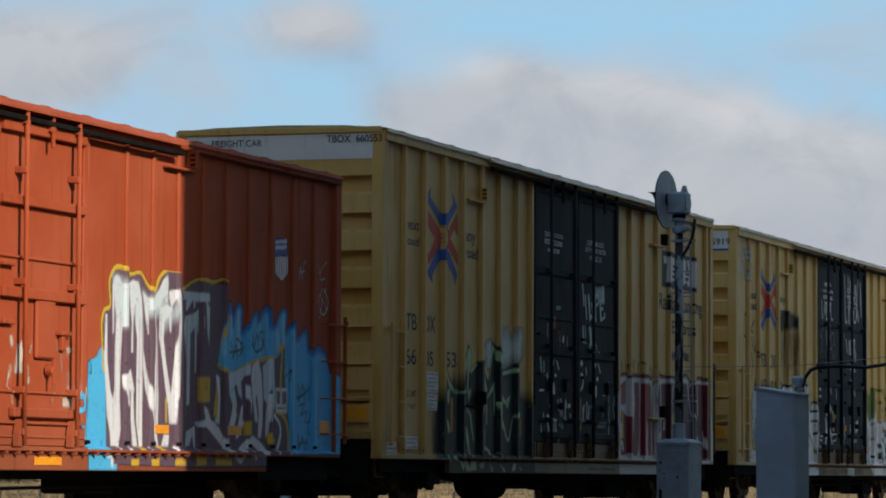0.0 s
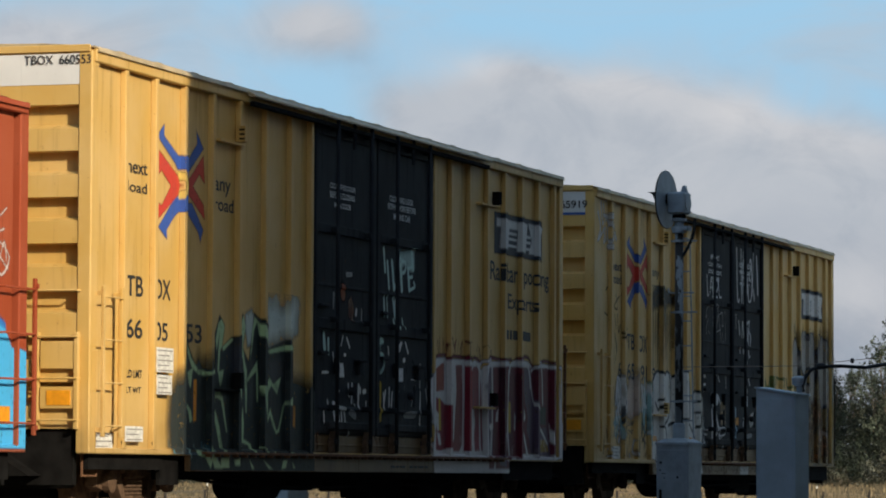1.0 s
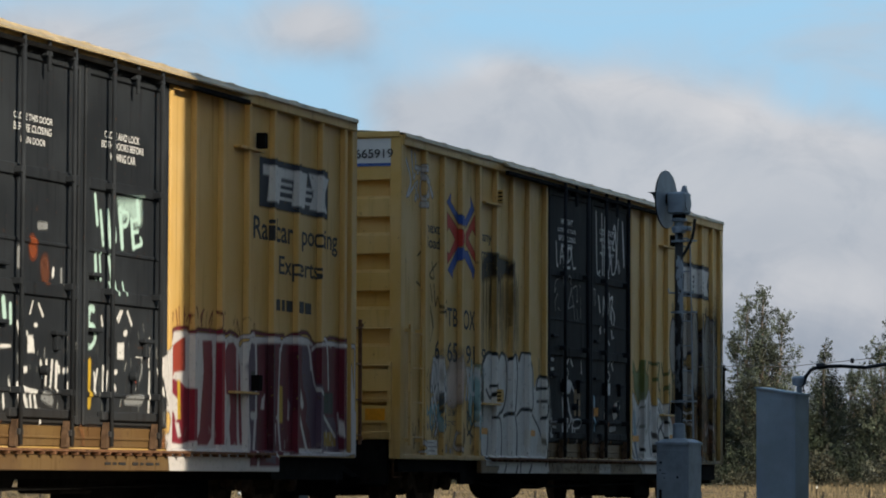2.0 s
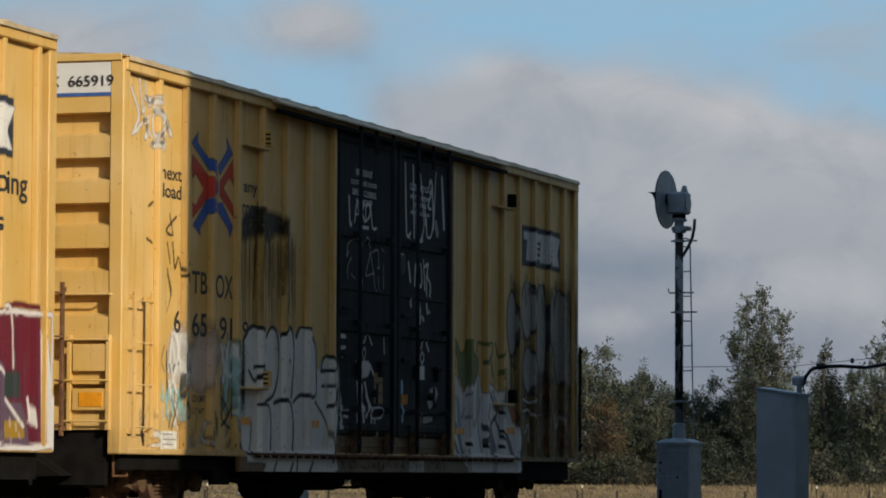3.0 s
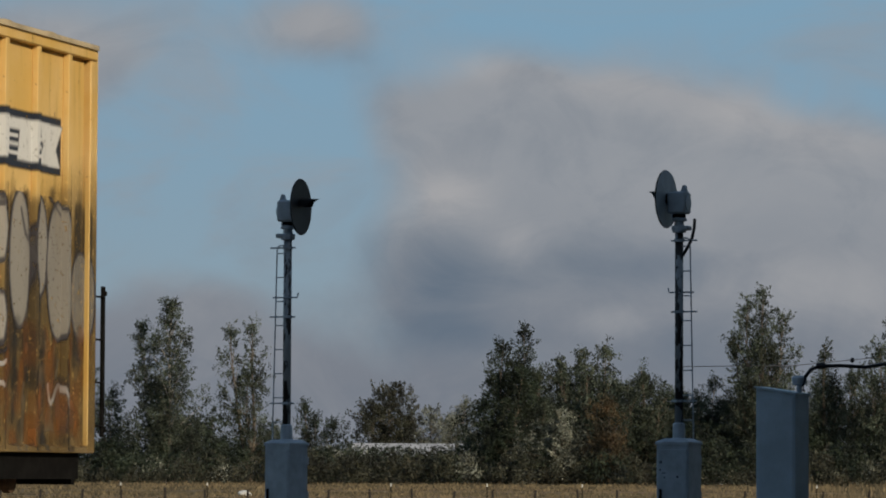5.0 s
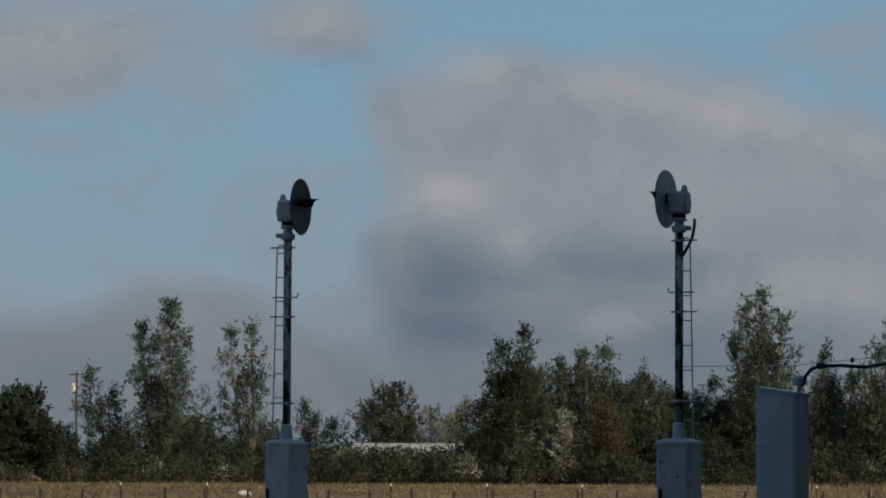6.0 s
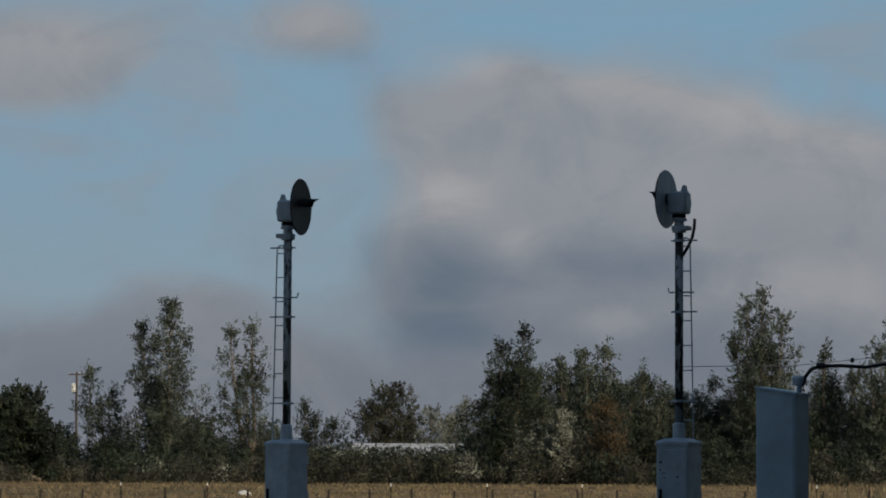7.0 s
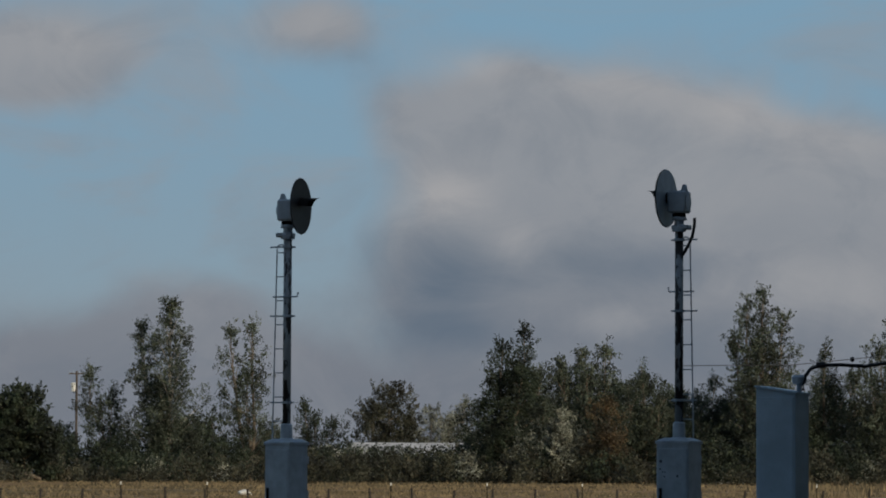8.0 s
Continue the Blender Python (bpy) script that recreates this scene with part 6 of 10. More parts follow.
p.fill([(12.72, 1.84), (12.81, 1.62), (12.97, 1.37), (13.1, 1.05), (13.2, 0.74), (13.14, 0.74), (13.02, 0.99), (12.91, 1.21), (12.8, 1.37), (12.73, 1.62)], WHITE_G, 0.008, 1.0, True)
p.fill([(12.69, 2.47), (12.85, 2.4), (13.02, 2.4), (13.19, 2.5), (13.32, 2.63), (13.45, 2.68), (13.48, 2.61), (13.45, 2.35), (13.36, 2.44), (13.3, 2.4), (13.23, 2.3), (13.09, 2.28), (13.11, 2.13), (13.06, 2.2), (13.02, 2.26), (12.88, 2.27), (12.89, 1.99), (12.86, 1.99), (12.78, 2.19)], WHITE_G, 0.008, 1.0, True)
p.fill([(13.07, 2.3), (13.15, 1.95), (13.2, 1.31), (13.19, 0.99), (13.14, 0.93), (13.06, 1.37), (13.1, 1.69), (13.12, 1.95)], WHITE_G, 0.008, 1.0, True)
p.fill([(13.23, 2.3), (13.44, 2.35), (13.61, 2.32), (13.58, 2.04), (13.53, 2.04), (13.51, 2.22), (13.37, 2.15), (13.34, 1.96), (13.42, 1.7), (13.53, 1.45), (13.6, 1.32), (13.64, 1.0), (13.54, 1.0), (13.5, 1.19), (13.42, 1.38), (13.31, 1.7), (13.2, 1.98)], WHITE_G, 0.008, 1.0, True)
p.fill([(13.5, 2.51), (13.77, 2.54), (13.89, 2.5), (13.92, 2.24), (13.89, 1.72), (13.87, 1.39), (13.74, 1.26), (13.72, 1.0), (13.61, 1.0), (13.58, 1.32), (13.66, 1.64), (13.73, 1.97), (13.77, 2.23), (13.72, 2.42), (13.58, 2.32), (13.52, 2.41)], WHITE_G, 0.008, 1.0, True)
p.fill([(13.37, 0.87), (13.54, 0.87), (13.51, 0.74), (13.3, 0.74)], WHITE_G, 0.008, 1.0, True)
# this letter and its foot get a duller blue-white: shade put into the paint
p.fill([(13.96, 2.53), (14.8, 2.54), (14.81, 2.44), (14.33, 2.42), (14.33, 2.35), (14.29, 2.34), (14.27, 2.45), (14.08, 2.31), (14.04, 2.31), (14.04, 2.44), (13.97, 2.43)], SKYWHITE, 0.008, 1.0, True)
p.fill([(14.01, 2.24), (14.31, 2.29), (14.44, 2.34), (14.45, 2.06), (14.41, 2.06), (14.39, 2.19), (14.37, 1.6), (14.33, 1.6), (14.32, 2.12), (14.19, 2.05), (14.18, 1.66), (14.16, 1.23), (14.07, 1.21), (14.07, 1.72), (13.97, 2.11)], SKYWHITE, 0.008, 1.0, True)
p.fill([(14.69, 2.47), (14.81, 2.37), (14.8, 1.94), (14.74, 2.07)], SKYWHITE, 0.008, 1.0, True)
p.fill([(14.55, 2.26), (14.61, 2.3), (14.61, 2.0), (14.58, 2.0)], SKYWHITE, 0.008, 1.0, True)
p.fill([(14.07, 0.91), (14.34, 0.98), (14.37, 0.68), (14.31, 0.75), (14.26, 0.88), (14.17, 0.75), (14.04, 0.74)], SKYWHITE, 0.008, 1.0, True)
p.fill([(14.34, 1.02), (14.73, 1.07), (15.06, 1.03), (15.03, 0.98), (14.43, 0.97)], SKYWHITE, 0.008, 1.0, True)
p.fill([(11.82, 2.6), (12.02, 2.6), (12.24, 2.53), (12.28, 2.06), (12.1, 2.05), (11.93, 2.16), (11.86, 2.4)], SKYWHITE, 0.06, 0.75, True)
p.fill([(12.32, 2.53), (12.57, 2.55), (12.68, 2.31), (12.71, 1.93), (12.48, 2.18)], SKYWHITE, 0.06, 0.6, True)
p.fill([(12.71, 2.47), (12.88, 2.4), (13.22, 2.5), (13.45, 2.67), (13.49, 2.35), (13.27, 2.21), (12.85, 2.19)], SKYWHITE, 0.05, 0.7, True)
p.fill([(13.26, 2.31), (13.61, 2.32), (13.86, 2.49), (13.88, 2.24), (13.51, 2.12), (13.3, 2.02)], SKYWHITE, 0.06, 0.6, True)
p.fill([(14.42, 1.55), (14.83, 1.56), (14.83, 1.27), (14.43, 1.26)], GOLD, 0.012, 1.0, True)
p.fill([(13.41, 1.28), (13.46, 1.29), (13.47, 1.01), (13.42, 1.01)], GOLD, 0.012, 1.0, True)
p.fill([(12.22, 0.59), (12.45, 0.59), (12.45, 0.51), (12.22, 0.51)], GOLD, 0.008, 1.0, True)
p.fill([(12.82, 0.59), (13.06, 0.6), (13.06, 0.51), (12.83, 0.51)], GOLD, 0.008, 1.0, True)
p.fill([(13.55, 0.6), (13.9, 0.6), (13.9, 0.52), (13.55, 0.52)], GOLD, 0.008, 1.0, True)
p.fill([(14.22, 0.63), (14.55, 0.63), (14.55, 0.53), (14.23, 0.52)], GOLD, 0.008, 1.0, True)
p.fill([(14.85, 0.69), (15.37, 0.69), (15.38, 0.53), (14.85, 0.53)], GOLD, 0.008, 1.0, True)
p.fill([(12.55, 0.72), (12.72, 0.72), (12.72, 0.66), (12.55, 0.66)], GOLD, 0.008, 1.0, True)
p.fill([(13.16, 0.74), (13.3, 0.74), (13.3, 0.67), (13.16, 0.67)], GOLD, 0.008, 1.0, True)
p.fill([(11.95, 0.73), (12.0, 0.73), (12.0, 0.66), (11.95, 0.66)], WHITE_G, 0.006, 1.0, True)
p.fill([(12.22, 0.73), (12.32, 0.73), (12.32, 0.67), (12.22, 0.67)], WHITE_G, 0.006, 1.0, True)
p.fill([(13.65, 0.74), (13.76, 0.74), (13.76, 0.67), (13.65, 0.67)], WHITE_G, 0.006, 1.0, True)
p.fill([(12.89, 0.73), (12.92, 0.73), (12.92, 0.67), (12.89, 0.67)], WHITE_G, 0.006, 1.0, True)
p.fill([(11.53, 0.62), (11.66, 0.63), (11.66, 0.6), (11.53, 0.6)], WHITE_G, 0.006, 1.0, True)
p.fill([(11.63, 0.59), (11.7, 0.59), (11.7, 0.5), (11.63, 0.5)], WHITE_G, 0.006, 1.0, True)
p.streaks(11.8, 14.6, 2.2, 0.9, (0.17, 0.10, 0.16), 34, 0.03, 0.5, 4)
p.fill([(15.03, 1.60), (15.15, 1.57), (15.18, 1.31), (15.15, 1.01), (15.01, 1.04), (15.08, 1.30)], WHITE_G, 0.008, 1.0, True)
p.fill([(15.45, 1.61), (15.94, 1.70), (16.18, 1.77), (16.20, 1.64), (15.98, 1.60), (15.87, 1.53), (15.92, 1.32), (15.79, 1.38), (15.73, 1.50), (15.64, 1.47), (15.74, 1.26), (15.65, 1.02), (15.50, 1.03), (15.61, 1.23), (15.49, 1.37)], SKYWHITE, 0.008, 1.0, True)
p.fill([(15.61, 1.26), (15.74, 1.14), (15.65, 0.99), (15.47, 1.00), (15.55, 1.11)], WHITE_G, 0.008, 1.0, True)
p.fill([(16.26, 1.73), (16.46, 1.82), (16.58, 1.65), (16.64, 1.34), (16.63, 1.03), (16.57, 0.86), (16.47, 0.88), (16.50, 1.15), (16.43, 1.40), (16.39, 1.33), (16.47, 1.06), (16.37, 1.06), (16.27, 1.39), (16.23, 1.58)], WHITE_G, 0.008, 1.0, True)
p.fill([(16.03, 1.51), (16.17, 1.46), (16.27, 1.33), (16.24, 1.15), (16.16, 1.27), (16.03, 1.36)], WHITE_G, 0.008, 1.0, True)
p.fill([(16.63, 1.74), (16.82, 1.83), (17.03, 1.86), (17.05, 1.66), (17.08, 1.29), (16.95, 1.07), (16.87, 1.07), (16.94, 1.35), (16.88, 1.50), (16.80, 1.28), (16.68, 1.34), (16.65, 1.56)], SKYWHITE, 0.008, 1.0, True)
p.fill([(16.83, 1.41), (16.94, 1.41), (16.85, 1.04), (16.84, 0.88), (16.73, 0.88), (16.75, 1.16)], WHITE_G, 0.008, 1.0, True)
p.fill([(15.80, 1.05), (15.89, 1.23), (15.95, 1.26), (15.93, 1.08), (15.99, 1.05), (15.88, 0.93), (15.75, 0.84), (15.70, 0.87)], WHITE_G, 0.008, 1.0, True)
p.fill([(14.59, 1.24), (14.77, 1.18), (14.89, 1.03), (15.13, 0.98), (15.32, 0.83), (15.47, 0.86), (15.53, 0.72), (15.66, 0.64), (15.84, 0.75), (16.09, 0.85), (16.31, 0.89), (16.54, 0.82), (16.76, 0.73), (16.78, 0.63), (16.60, 0.65), (16.38, 0.75), (16.22, 0.79), (16.06, 0.72), (15.91, 0.65), (15.69, 0.55), (15.45, 0.62), (15.20, 0.77), (14.96, 0.88), (14.74, 0.97), (14.68, 1.12)], WHITE_G, 0.01, 1.0, True)
p.stroke([(16.20, 0.78), (16.22, 0.61)], 0.05, WHITE_G, 0.2, 1.0)
p.fill([(17.06, 1.15), (17.28, 1.18), (17.41, 1.11), (17.52, 0.92), (17.51, 0.69), (17.13, 0.69), (17.22, 0.85), (17.25, 0.98), (17.18, 1.05)], PLUM, 0.01, 1.0, True)
p.stroke([(17.06, 1.15), (17.25, 1.04), (17.27, 0.89), (17.13, 0.70)], 0.06, WHITE_G, 0.2, 1.0)
p.stroke([(17.21, 1.19), (17.45, 1.11), (17.57, 0.89), (17.54, 0.69)], 0.06, GOLD, 0.3, 1.0)
p.stroke([(17.33, 1.97), (17.28, 1.67), (17.27, 1.35)], 0.055, GOLD, 0.3, 1.0)
p.fill([(16.76, 0.91), (16.92, 0.94), (17.09, 0.84), (16.99, 0.79), (16.80, 0.80)], GOLD, 0.01, 1.0, True)
p.fill([(15.06, 1.48), (15.12, 1.31), (15.07, 1.08), (14.95, 1.11), (15.00, 1.30)], GOLD, 0.01, 1.0, True)
p.fill([(15.96, 1.05), (16.27, 1.07), (16.26, 0.90), (15.98, 0.89)], GOLD, 0.01, 1.0, True)
p.fill([(17.09, 1.49), (17.51, 1.49), (17.51, 1.18), (17.10, 1.18)], WHITE_P, 0.01, 0.9, True)
p.fill([(17.12, 1.45), (17.26, 1.45), (17.26, 1.29), (17.13, 1.29)], PLUM, 0.006, 0.9, True)
p.fill([(17.32, 1.44), (17.49, 1.45), (17.49, 1.30), (17.33, 1.29)], PLUM, 0.006, 0.9, True)
p.fill([(17.16, 1.25), (17.48, 1.26), (17.48, 1.24), (17.16, 1.23)], PLUM, 0.006, 0.9, True)
p.stroke([(15.53, 2.01), (15.60, 1.81), (15.70, 1.98), (15.75, 1.79)], 0.028, (0.012, 0.03, 0.05), 0.3, 0.9)
p.stroke([(15.47, 1.87), (15.87, 1.92), (15.81, 2.02), (15.68, 2.04)], 0.028, (0.012, 0.03, 0.05), 0.3, 0.9)
p.stroke([(15.81, 1.84), (15.97, 1.96), (15.87, 2.00), (15.91, 1.87)], 0.028, (0.012, 0.03, 0.05), 0.3, 0.9)
p.stroke([(16.25, 2.13), (16.32, 1.95), (16.41, 2.12), (16.51, 1.94)], 0.028, (0.012, 0.03, 0.05), 0.3, 0.9)
p.stroke([(16.25, 2.00), (16.38, 1.91), (16.60, 1.96), (16.66, 2.13), (16.53, 2.15), (16.47, 2.04)], 0.028, (0.012, 0.03, 0.05), 0.3, 0.9)
p.stroke([(16.54, 2.09), (16.67, 1.99)], 0.028, (0.012, 0.03, 0.05), 0.3, 0.9)
p.stroke([(17.33, 1.64), (17.45, 1.80), (17.40, 1.61), (17.50, 1.67)], 0.028, (0.012, 0.03, 0.05), 0.3, 0.9)
p.stroke([(17.57, 1.68), (17.63, 1.72), (17.59, 1.58)], 0.028, (0.012, 0.03, 0.05), 0.3, 0.9)
p.stroke([(17.91, 1.56), (17.95, 1.34), (18.08, 1.55), (18.16, 1.34), (18.19, 1.50)], 0.028, (0.012, 0.03, 0.05), 0.3, 0.9)
p.stroke([(17.88, 1.37), (18.26, 1.47), (18.33, 1.54), (18.29, 1.35)], 0.028, (0.012, 0.03, 0.05), 0.3, 0.9)
p.stroke([(17.95, 1.28), (18.17, 1.31), (18.02, 1.17), (18.26, 1.22), (18.18, 1.09), (18.39, 1.09)], 0.028, (0.012, 0.03, 0.05), 0.3, 0.9)
p.stroke([(18.37, 1.19), (18.27, 0.98), (18.34, 0.93)], 0.028, (0.012, 0.03, 0.05), 0.3, 0.9)
p.stroke([(17.93, 0.91), (17.96, 0.74), (18.10, 0.90), (18.17, 0.73), (18.27, 0.87)], 0.028, (0.012, 0.03, 0.05), 0.3, 0.9)
p.stroke([(17.93, 0.80), (18.27, 0.83), (18.31, 0.71)], 0.028, (0.012, 0.03, 0.05), 0.3, 0.9)
p.hang("white and plum lettering with gold outline over blue spray")
p = Canvas(lead, 16.96, 19.48, 1.45, 3.37)
p.fill([(17.03, 3.32), (17.48, 3.36), (17.48, 3.14), (17.03, 3.12)], LOGO_BLUE, 0.008, 1.0, True)
p.fill([(17.05, 3.1), (17.5, 3.13), (17.51, 2.91), (17.28, 2.81), (17.06, 2.89)], WHITE_G, 0.008, 1.0, True)
p.stroke([(17.11, 3.09), (17.12, 2.86)], 0.035, (0.30, 0.08, 0.05), 0.2, 1.0)
p.stroke([(17.19, 3.1), (17.2, 2.86)], 0.035, (0.30, 0.08, 0.05), 0.2, 1.0)
p.stroke([(17.28, 3.1), (17.28, 2.86)], 0.035, (0.30, 0.08, 0.05), 0.2, 1.0)
p.stroke([(17.36, 3.11), (17.36, 2.87)], 0.035, (0.30, 0.08, 0.05), 0.2, 1.0)
p.stroke([(17.44, 3.11), (17.45, 2.87)], 0.035, (0.30, 0.08, 0.05), 0.2, 1.0)
p.stroke([(17.07, 3.28), (17.44, 3.31)], 0.045, WHITE_P, 0.2, 0.8)
p.stroke([(17.07, 3.21), (17.44, 3.24)], 0.045, WHITE_P, 0.2, 0.8)
p.stroke([(17.92, 2.85), (17.98, 3.03), (18.04, 2.86), (18.10, 3.06), (18.18, 3.10)], 0.028, (0.62, 0.54, 0.50), 0.3, 0.8)
p.stroke([(17.95, 2.95), (18.16, 2.98)], 0.028, (0.62, 0.54, 0.50), 0.3, 0.8)
p.stroke([(18.62, 3.16), (18.70, 2.98), (18.78, 3.04), (18.98, 3.15)], 0.028, (0.62, 0.54, 0.50), 0.3, 0.8)
p.stroke([(18.72, 3.05), (18.74, 2.90), (18.92, 2.93)], 0.028, (0.62, 0.54, 0.50), 0.3, 0.8)
p.stroke([(18.83, 2.79), (18.66, 2.62), (18.86, 2.45), (19.06, 2.64), (18.83, 2.79)], 0.028, (0.62, 0.54, 0.50), 0.3, 0.8)
p.stroke([(18.70, 2.40), (18.92, 2.80), (18.98, 2.60)], 0.028, (0.62, 0.54, 0.50), 0.3, 0.8)
p.stroke([(18.72, 2.70), (19.02, 2.52)], 0.028, (0.62, 0.54, 0.50), 0.3, 0.8)
p.hang("blue and white striped shield")
p = Canvas(lead, 8.86, 11.45, 0.91, 1.88)
p.patches(8.6, 11.2, 1.2, 1.9, [(0.55, 0.48, 0.42), (0.45, 0.25, 0.18)], 26, 0.10, 0.7, 14)
p.stroke([(10.73, 1.23), (10.85, 1.26), (10.89, 1.13), (10.73, 1.09)], 0.07, BLUE_P, 0.4, 1.0)
p.fill([(9.09, 1.45), (9.29, 1.46), (9.28, 1.75), (9.16, 1.77)], (0.62, 0.56, 0.50), 0.02, 0.75, True)
p.fill([(9.2, 1.58), (9.34, 1.58), (9.33, 1.83), (9.25, 1.79)], (0.62, 0.56, 0.50), 0.02, 0.75, True)
p.fill([(10.36, 1.23), (10.61, 1.22), (10.61, 1.12), (10.36, 1.13)], (0.62, 0.56, 0.50), 0.02, 0.75, True)
p.fill([(10.38, 1.78), (10.44, 1.75), (10.62, 1.76), (10.53, 1.69)], (0.62, 0.56, 0.50), 0.02, 0.75, True)
p.fill([(9.93, 1.68), (10.11, 1.7), (10.11, 1.65), (9.93, 1.63)], (0.62, 0.56, 0.50), 0.02, 0.75, True)
p.fill([(9.15, 1.06), (9.24, 1.08), (9.33, 1.01), (9.18, 1.01)], (0.62, 0.56, 0.50), 0.02, 0.75, True)
p.stroke([(10.82, 0.9), (10.9, 0.83)], 0.12, BLUE_P, 0.4, 1.0)
p.hang("worn stencil marks on the red door")

# the middle wagon: slogan, cross mark, number, dark and maroon pieces
p = Canvas(middle, 1.99, 3.62, 3.04, 4.55)
p.fill([(2.05, 4.25), (2.27, 4.41), (2.26, 4.27), (2.71, 4.08), (2.91, 4.08), (2.94, 3.92), (2.68, 3.92), (2.61, 3.98)], LOGO_BLUE, 0.01, 1.0, True)
p.fill([(2.77, 4.07), (2.92, 4.07), (3.0, 3.75), (2.92, 3.45), (2.69, 3.42), (2.68, 3.61), (2.88, 3.63), (2.91, 3.79), (2.81, 3.91)], LOGO_BLUE, 0.01, 1.0, True)
p.fill([(2.1, 3.22), (2.62, 3.59), (2.72, 3.59), (2.75, 3.44), (2.62, 3.38), (2.36, 3.2), (2.38, 3.09)], LOGO_BLUE, 0.01, 1.0, True)
p.fill([(2.97, 4.02), (3.31, 4.27), (3.27, 4.42), (3.51, 4.22), (3.04, 3.91)], LOGO_BLUE, 0.01, 1.0, True)
p.fill([(2.98, 3.56), (3.15, 3.56), (3.53, 3.27), (3.43, 3.12), (3.36, 3.23), (2.99, 3.44)], LOGO_BLUE, 0.01, 1.0, True)
p.fill([(2.07, 4.11), (2.71, 3.84), (2.76, 3.74), (2.72, 3.63), (2.1, 3.31), (2.08, 3.5), (2.2, 3.47), (2.48, 3.71), (2.19, 3.87), (2.09, 3.81)], LOGO_RED, 0.01, 1.0, True)
p.fill([(3.05, 3.83), (3.51, 4.14), (3.56, 3.81), (3.38, 3.91), (3.18, 3.76), (3.53, 3.56), (3.57, 3.39), (3.05, 3.64)], LOGO_RED, 0.01, 1.0, True)
p.stroke([(2.74, 3.86), (2.85, 3.75), (2.75, 3.61)], 0.07, (0.62, 0.45, 0.12), 0.2, 1.0)
p.hang("blue and red crossed-arrow mark")
lettering(middle, 'next', 1.15, 1.76, 3.77, 3.9, BAR_DARK)
lettering(middle, 'load', 1.16, 1.75, 3.56, 3.68, BAR_DARK)
lettering(middle, 'any', 3.87, 4.42, 3.71, 3.89, BAR_DARK)
lettering(middle, 'road', 3.87, 4.52, 3.53, 3.69, BAR_DARK)
lettering(middle, 'TB', 1.16, 1.66, 2.40, 2.63, BAR_DARK)
lettering(middle, 'OX', 1.99, 2.50, 2.40, 2.63, BAR_DARK)
lettering(middle, '66', 1.16, 1.65, 1.93, 2.15, BAR_DARK)
lettering(middle, '05', 2.03, 2.42, 1.93, 2.14, BAR_DARK)
lettering(middle, '53', 2.98, 3.50, 1.94, 2.16, BAR_DARK)
lettering(middle, 'LD LMT', 1.18, 1.65, 1.49, 1.58, BAR_DARK)
lettering(middle, 'LT WT', 1.18, 1.62, 1.32, 1.39, BAR_DARK)
placard(middle, 1.91, 2.42, 1.57, 1.85)
placard(middle, 1.92, 2.38, 1.32, 1.54)
placard(middle, 0.99, 1.51, 0.78, 0.95)
placard(middle, 0.2, 0.79, 0.64, 0.87)
lettering(middle, 'Railcar', 15.20, 16.63, 3.28, 3.56, BAR_DARK)
lettering(middle, 'pooling', 16.96, 18.32, 3.22, 3.55, BAR_DARK)
lettering(middle, 'Experts', 16.12, 17.58, 2.82, 3.12, BAR_DARK)
p = Canvas(middle, 2.3, 7.31, 0.45, 2.67)
p.fill([(2.55, 0.3), (2.5, 1.35), (3.4, 1.75), (4.6, 1.65), (5.8, 1.7), (7.6, 1.45), (7.6, 0.3)], (0.03, 0.04, 0.04), 0.12, 0.9)
p.fill([(5.73, 2.46), (5.97, 2.53), (6.28, 2.46), (6.67, 2.58), (6.85, 2.53), (6.78, 2.23), (6.55, 2.16), (6.29, 2.12), (5.74, 2.0)], (0.60, 0.70, 0.66), 0.12, 0.85, True)
p.stroke([(5.8, 2.57), (5.84, 2.19)], 0.14, (0.60, 0.70, 0.66), 1.2, 0.4)
p.stroke([(6.04, 2.66), (6.07, 2.14)], 0.14, (0.60, 0.70, 0.66), 1.2, 0.4)
p.stroke([(6.45, 2.66), (6.48, 2.22)], 0.14, (0.60, 0.70, 0.66), 1.2, 0.4)
p.stroke([(6.66, 2.75), (6.71, 2.23)], 0.14, (0.60, 0.70, 0.66), 1.2, 0.4)
p.stroke([(6.81, 2.59), (6.82, 2.23)], 0.14, (0.60, 0.70, 0.66), 1.2, 0.4)
p.fill([(4.96, 2.35), (5.18, 2.41), (5.3, 2.3), (5.17, 1.98), (5.04, 1.96), (4.97, 2.16)], (0.60, 0.70, 0.66), 0.05, 0.8, True)
p.fill([(2.88, 0.77), (2.84, 1.72), (2.93, 2.02), (3.02, 2.15), (3.09, 1.9), (3.29, 1.7), (3.6, 1.62), (3.89, 1.66), (3.91, 2.05), (4.09, 2.31), (4.26, 2.18), (4.18, 1.93), (4.48, 2.05), (4.74, 2.1), (4.87, 2.37), (4.97, 2.16), (4.88, 1.94), (5.08, 1.79), (5.14, 1.98), (5.26, 2.38), (5.5, 2.31), (5.64, 2.19), (5.68, 1.95), (6.43, 2.1), (6.58, 1.84), (6.61, 1.32), (6.71, 1.0), (6.89, 0.87), (7.09, 1.4), (7.28, 1.63), (7.31, 0.45), (2.95, 0.44), (2.88, 0.65)], BLACK_P, 0.012, 1.0, True)
p.fill([(5.71, 1.8), (6.23, 1.85), (6.3, 1.64), (5.96, 1.56), (5.72, 1.63)], (0.05, 0.048, 0.055), 0.05, 0.8, True)
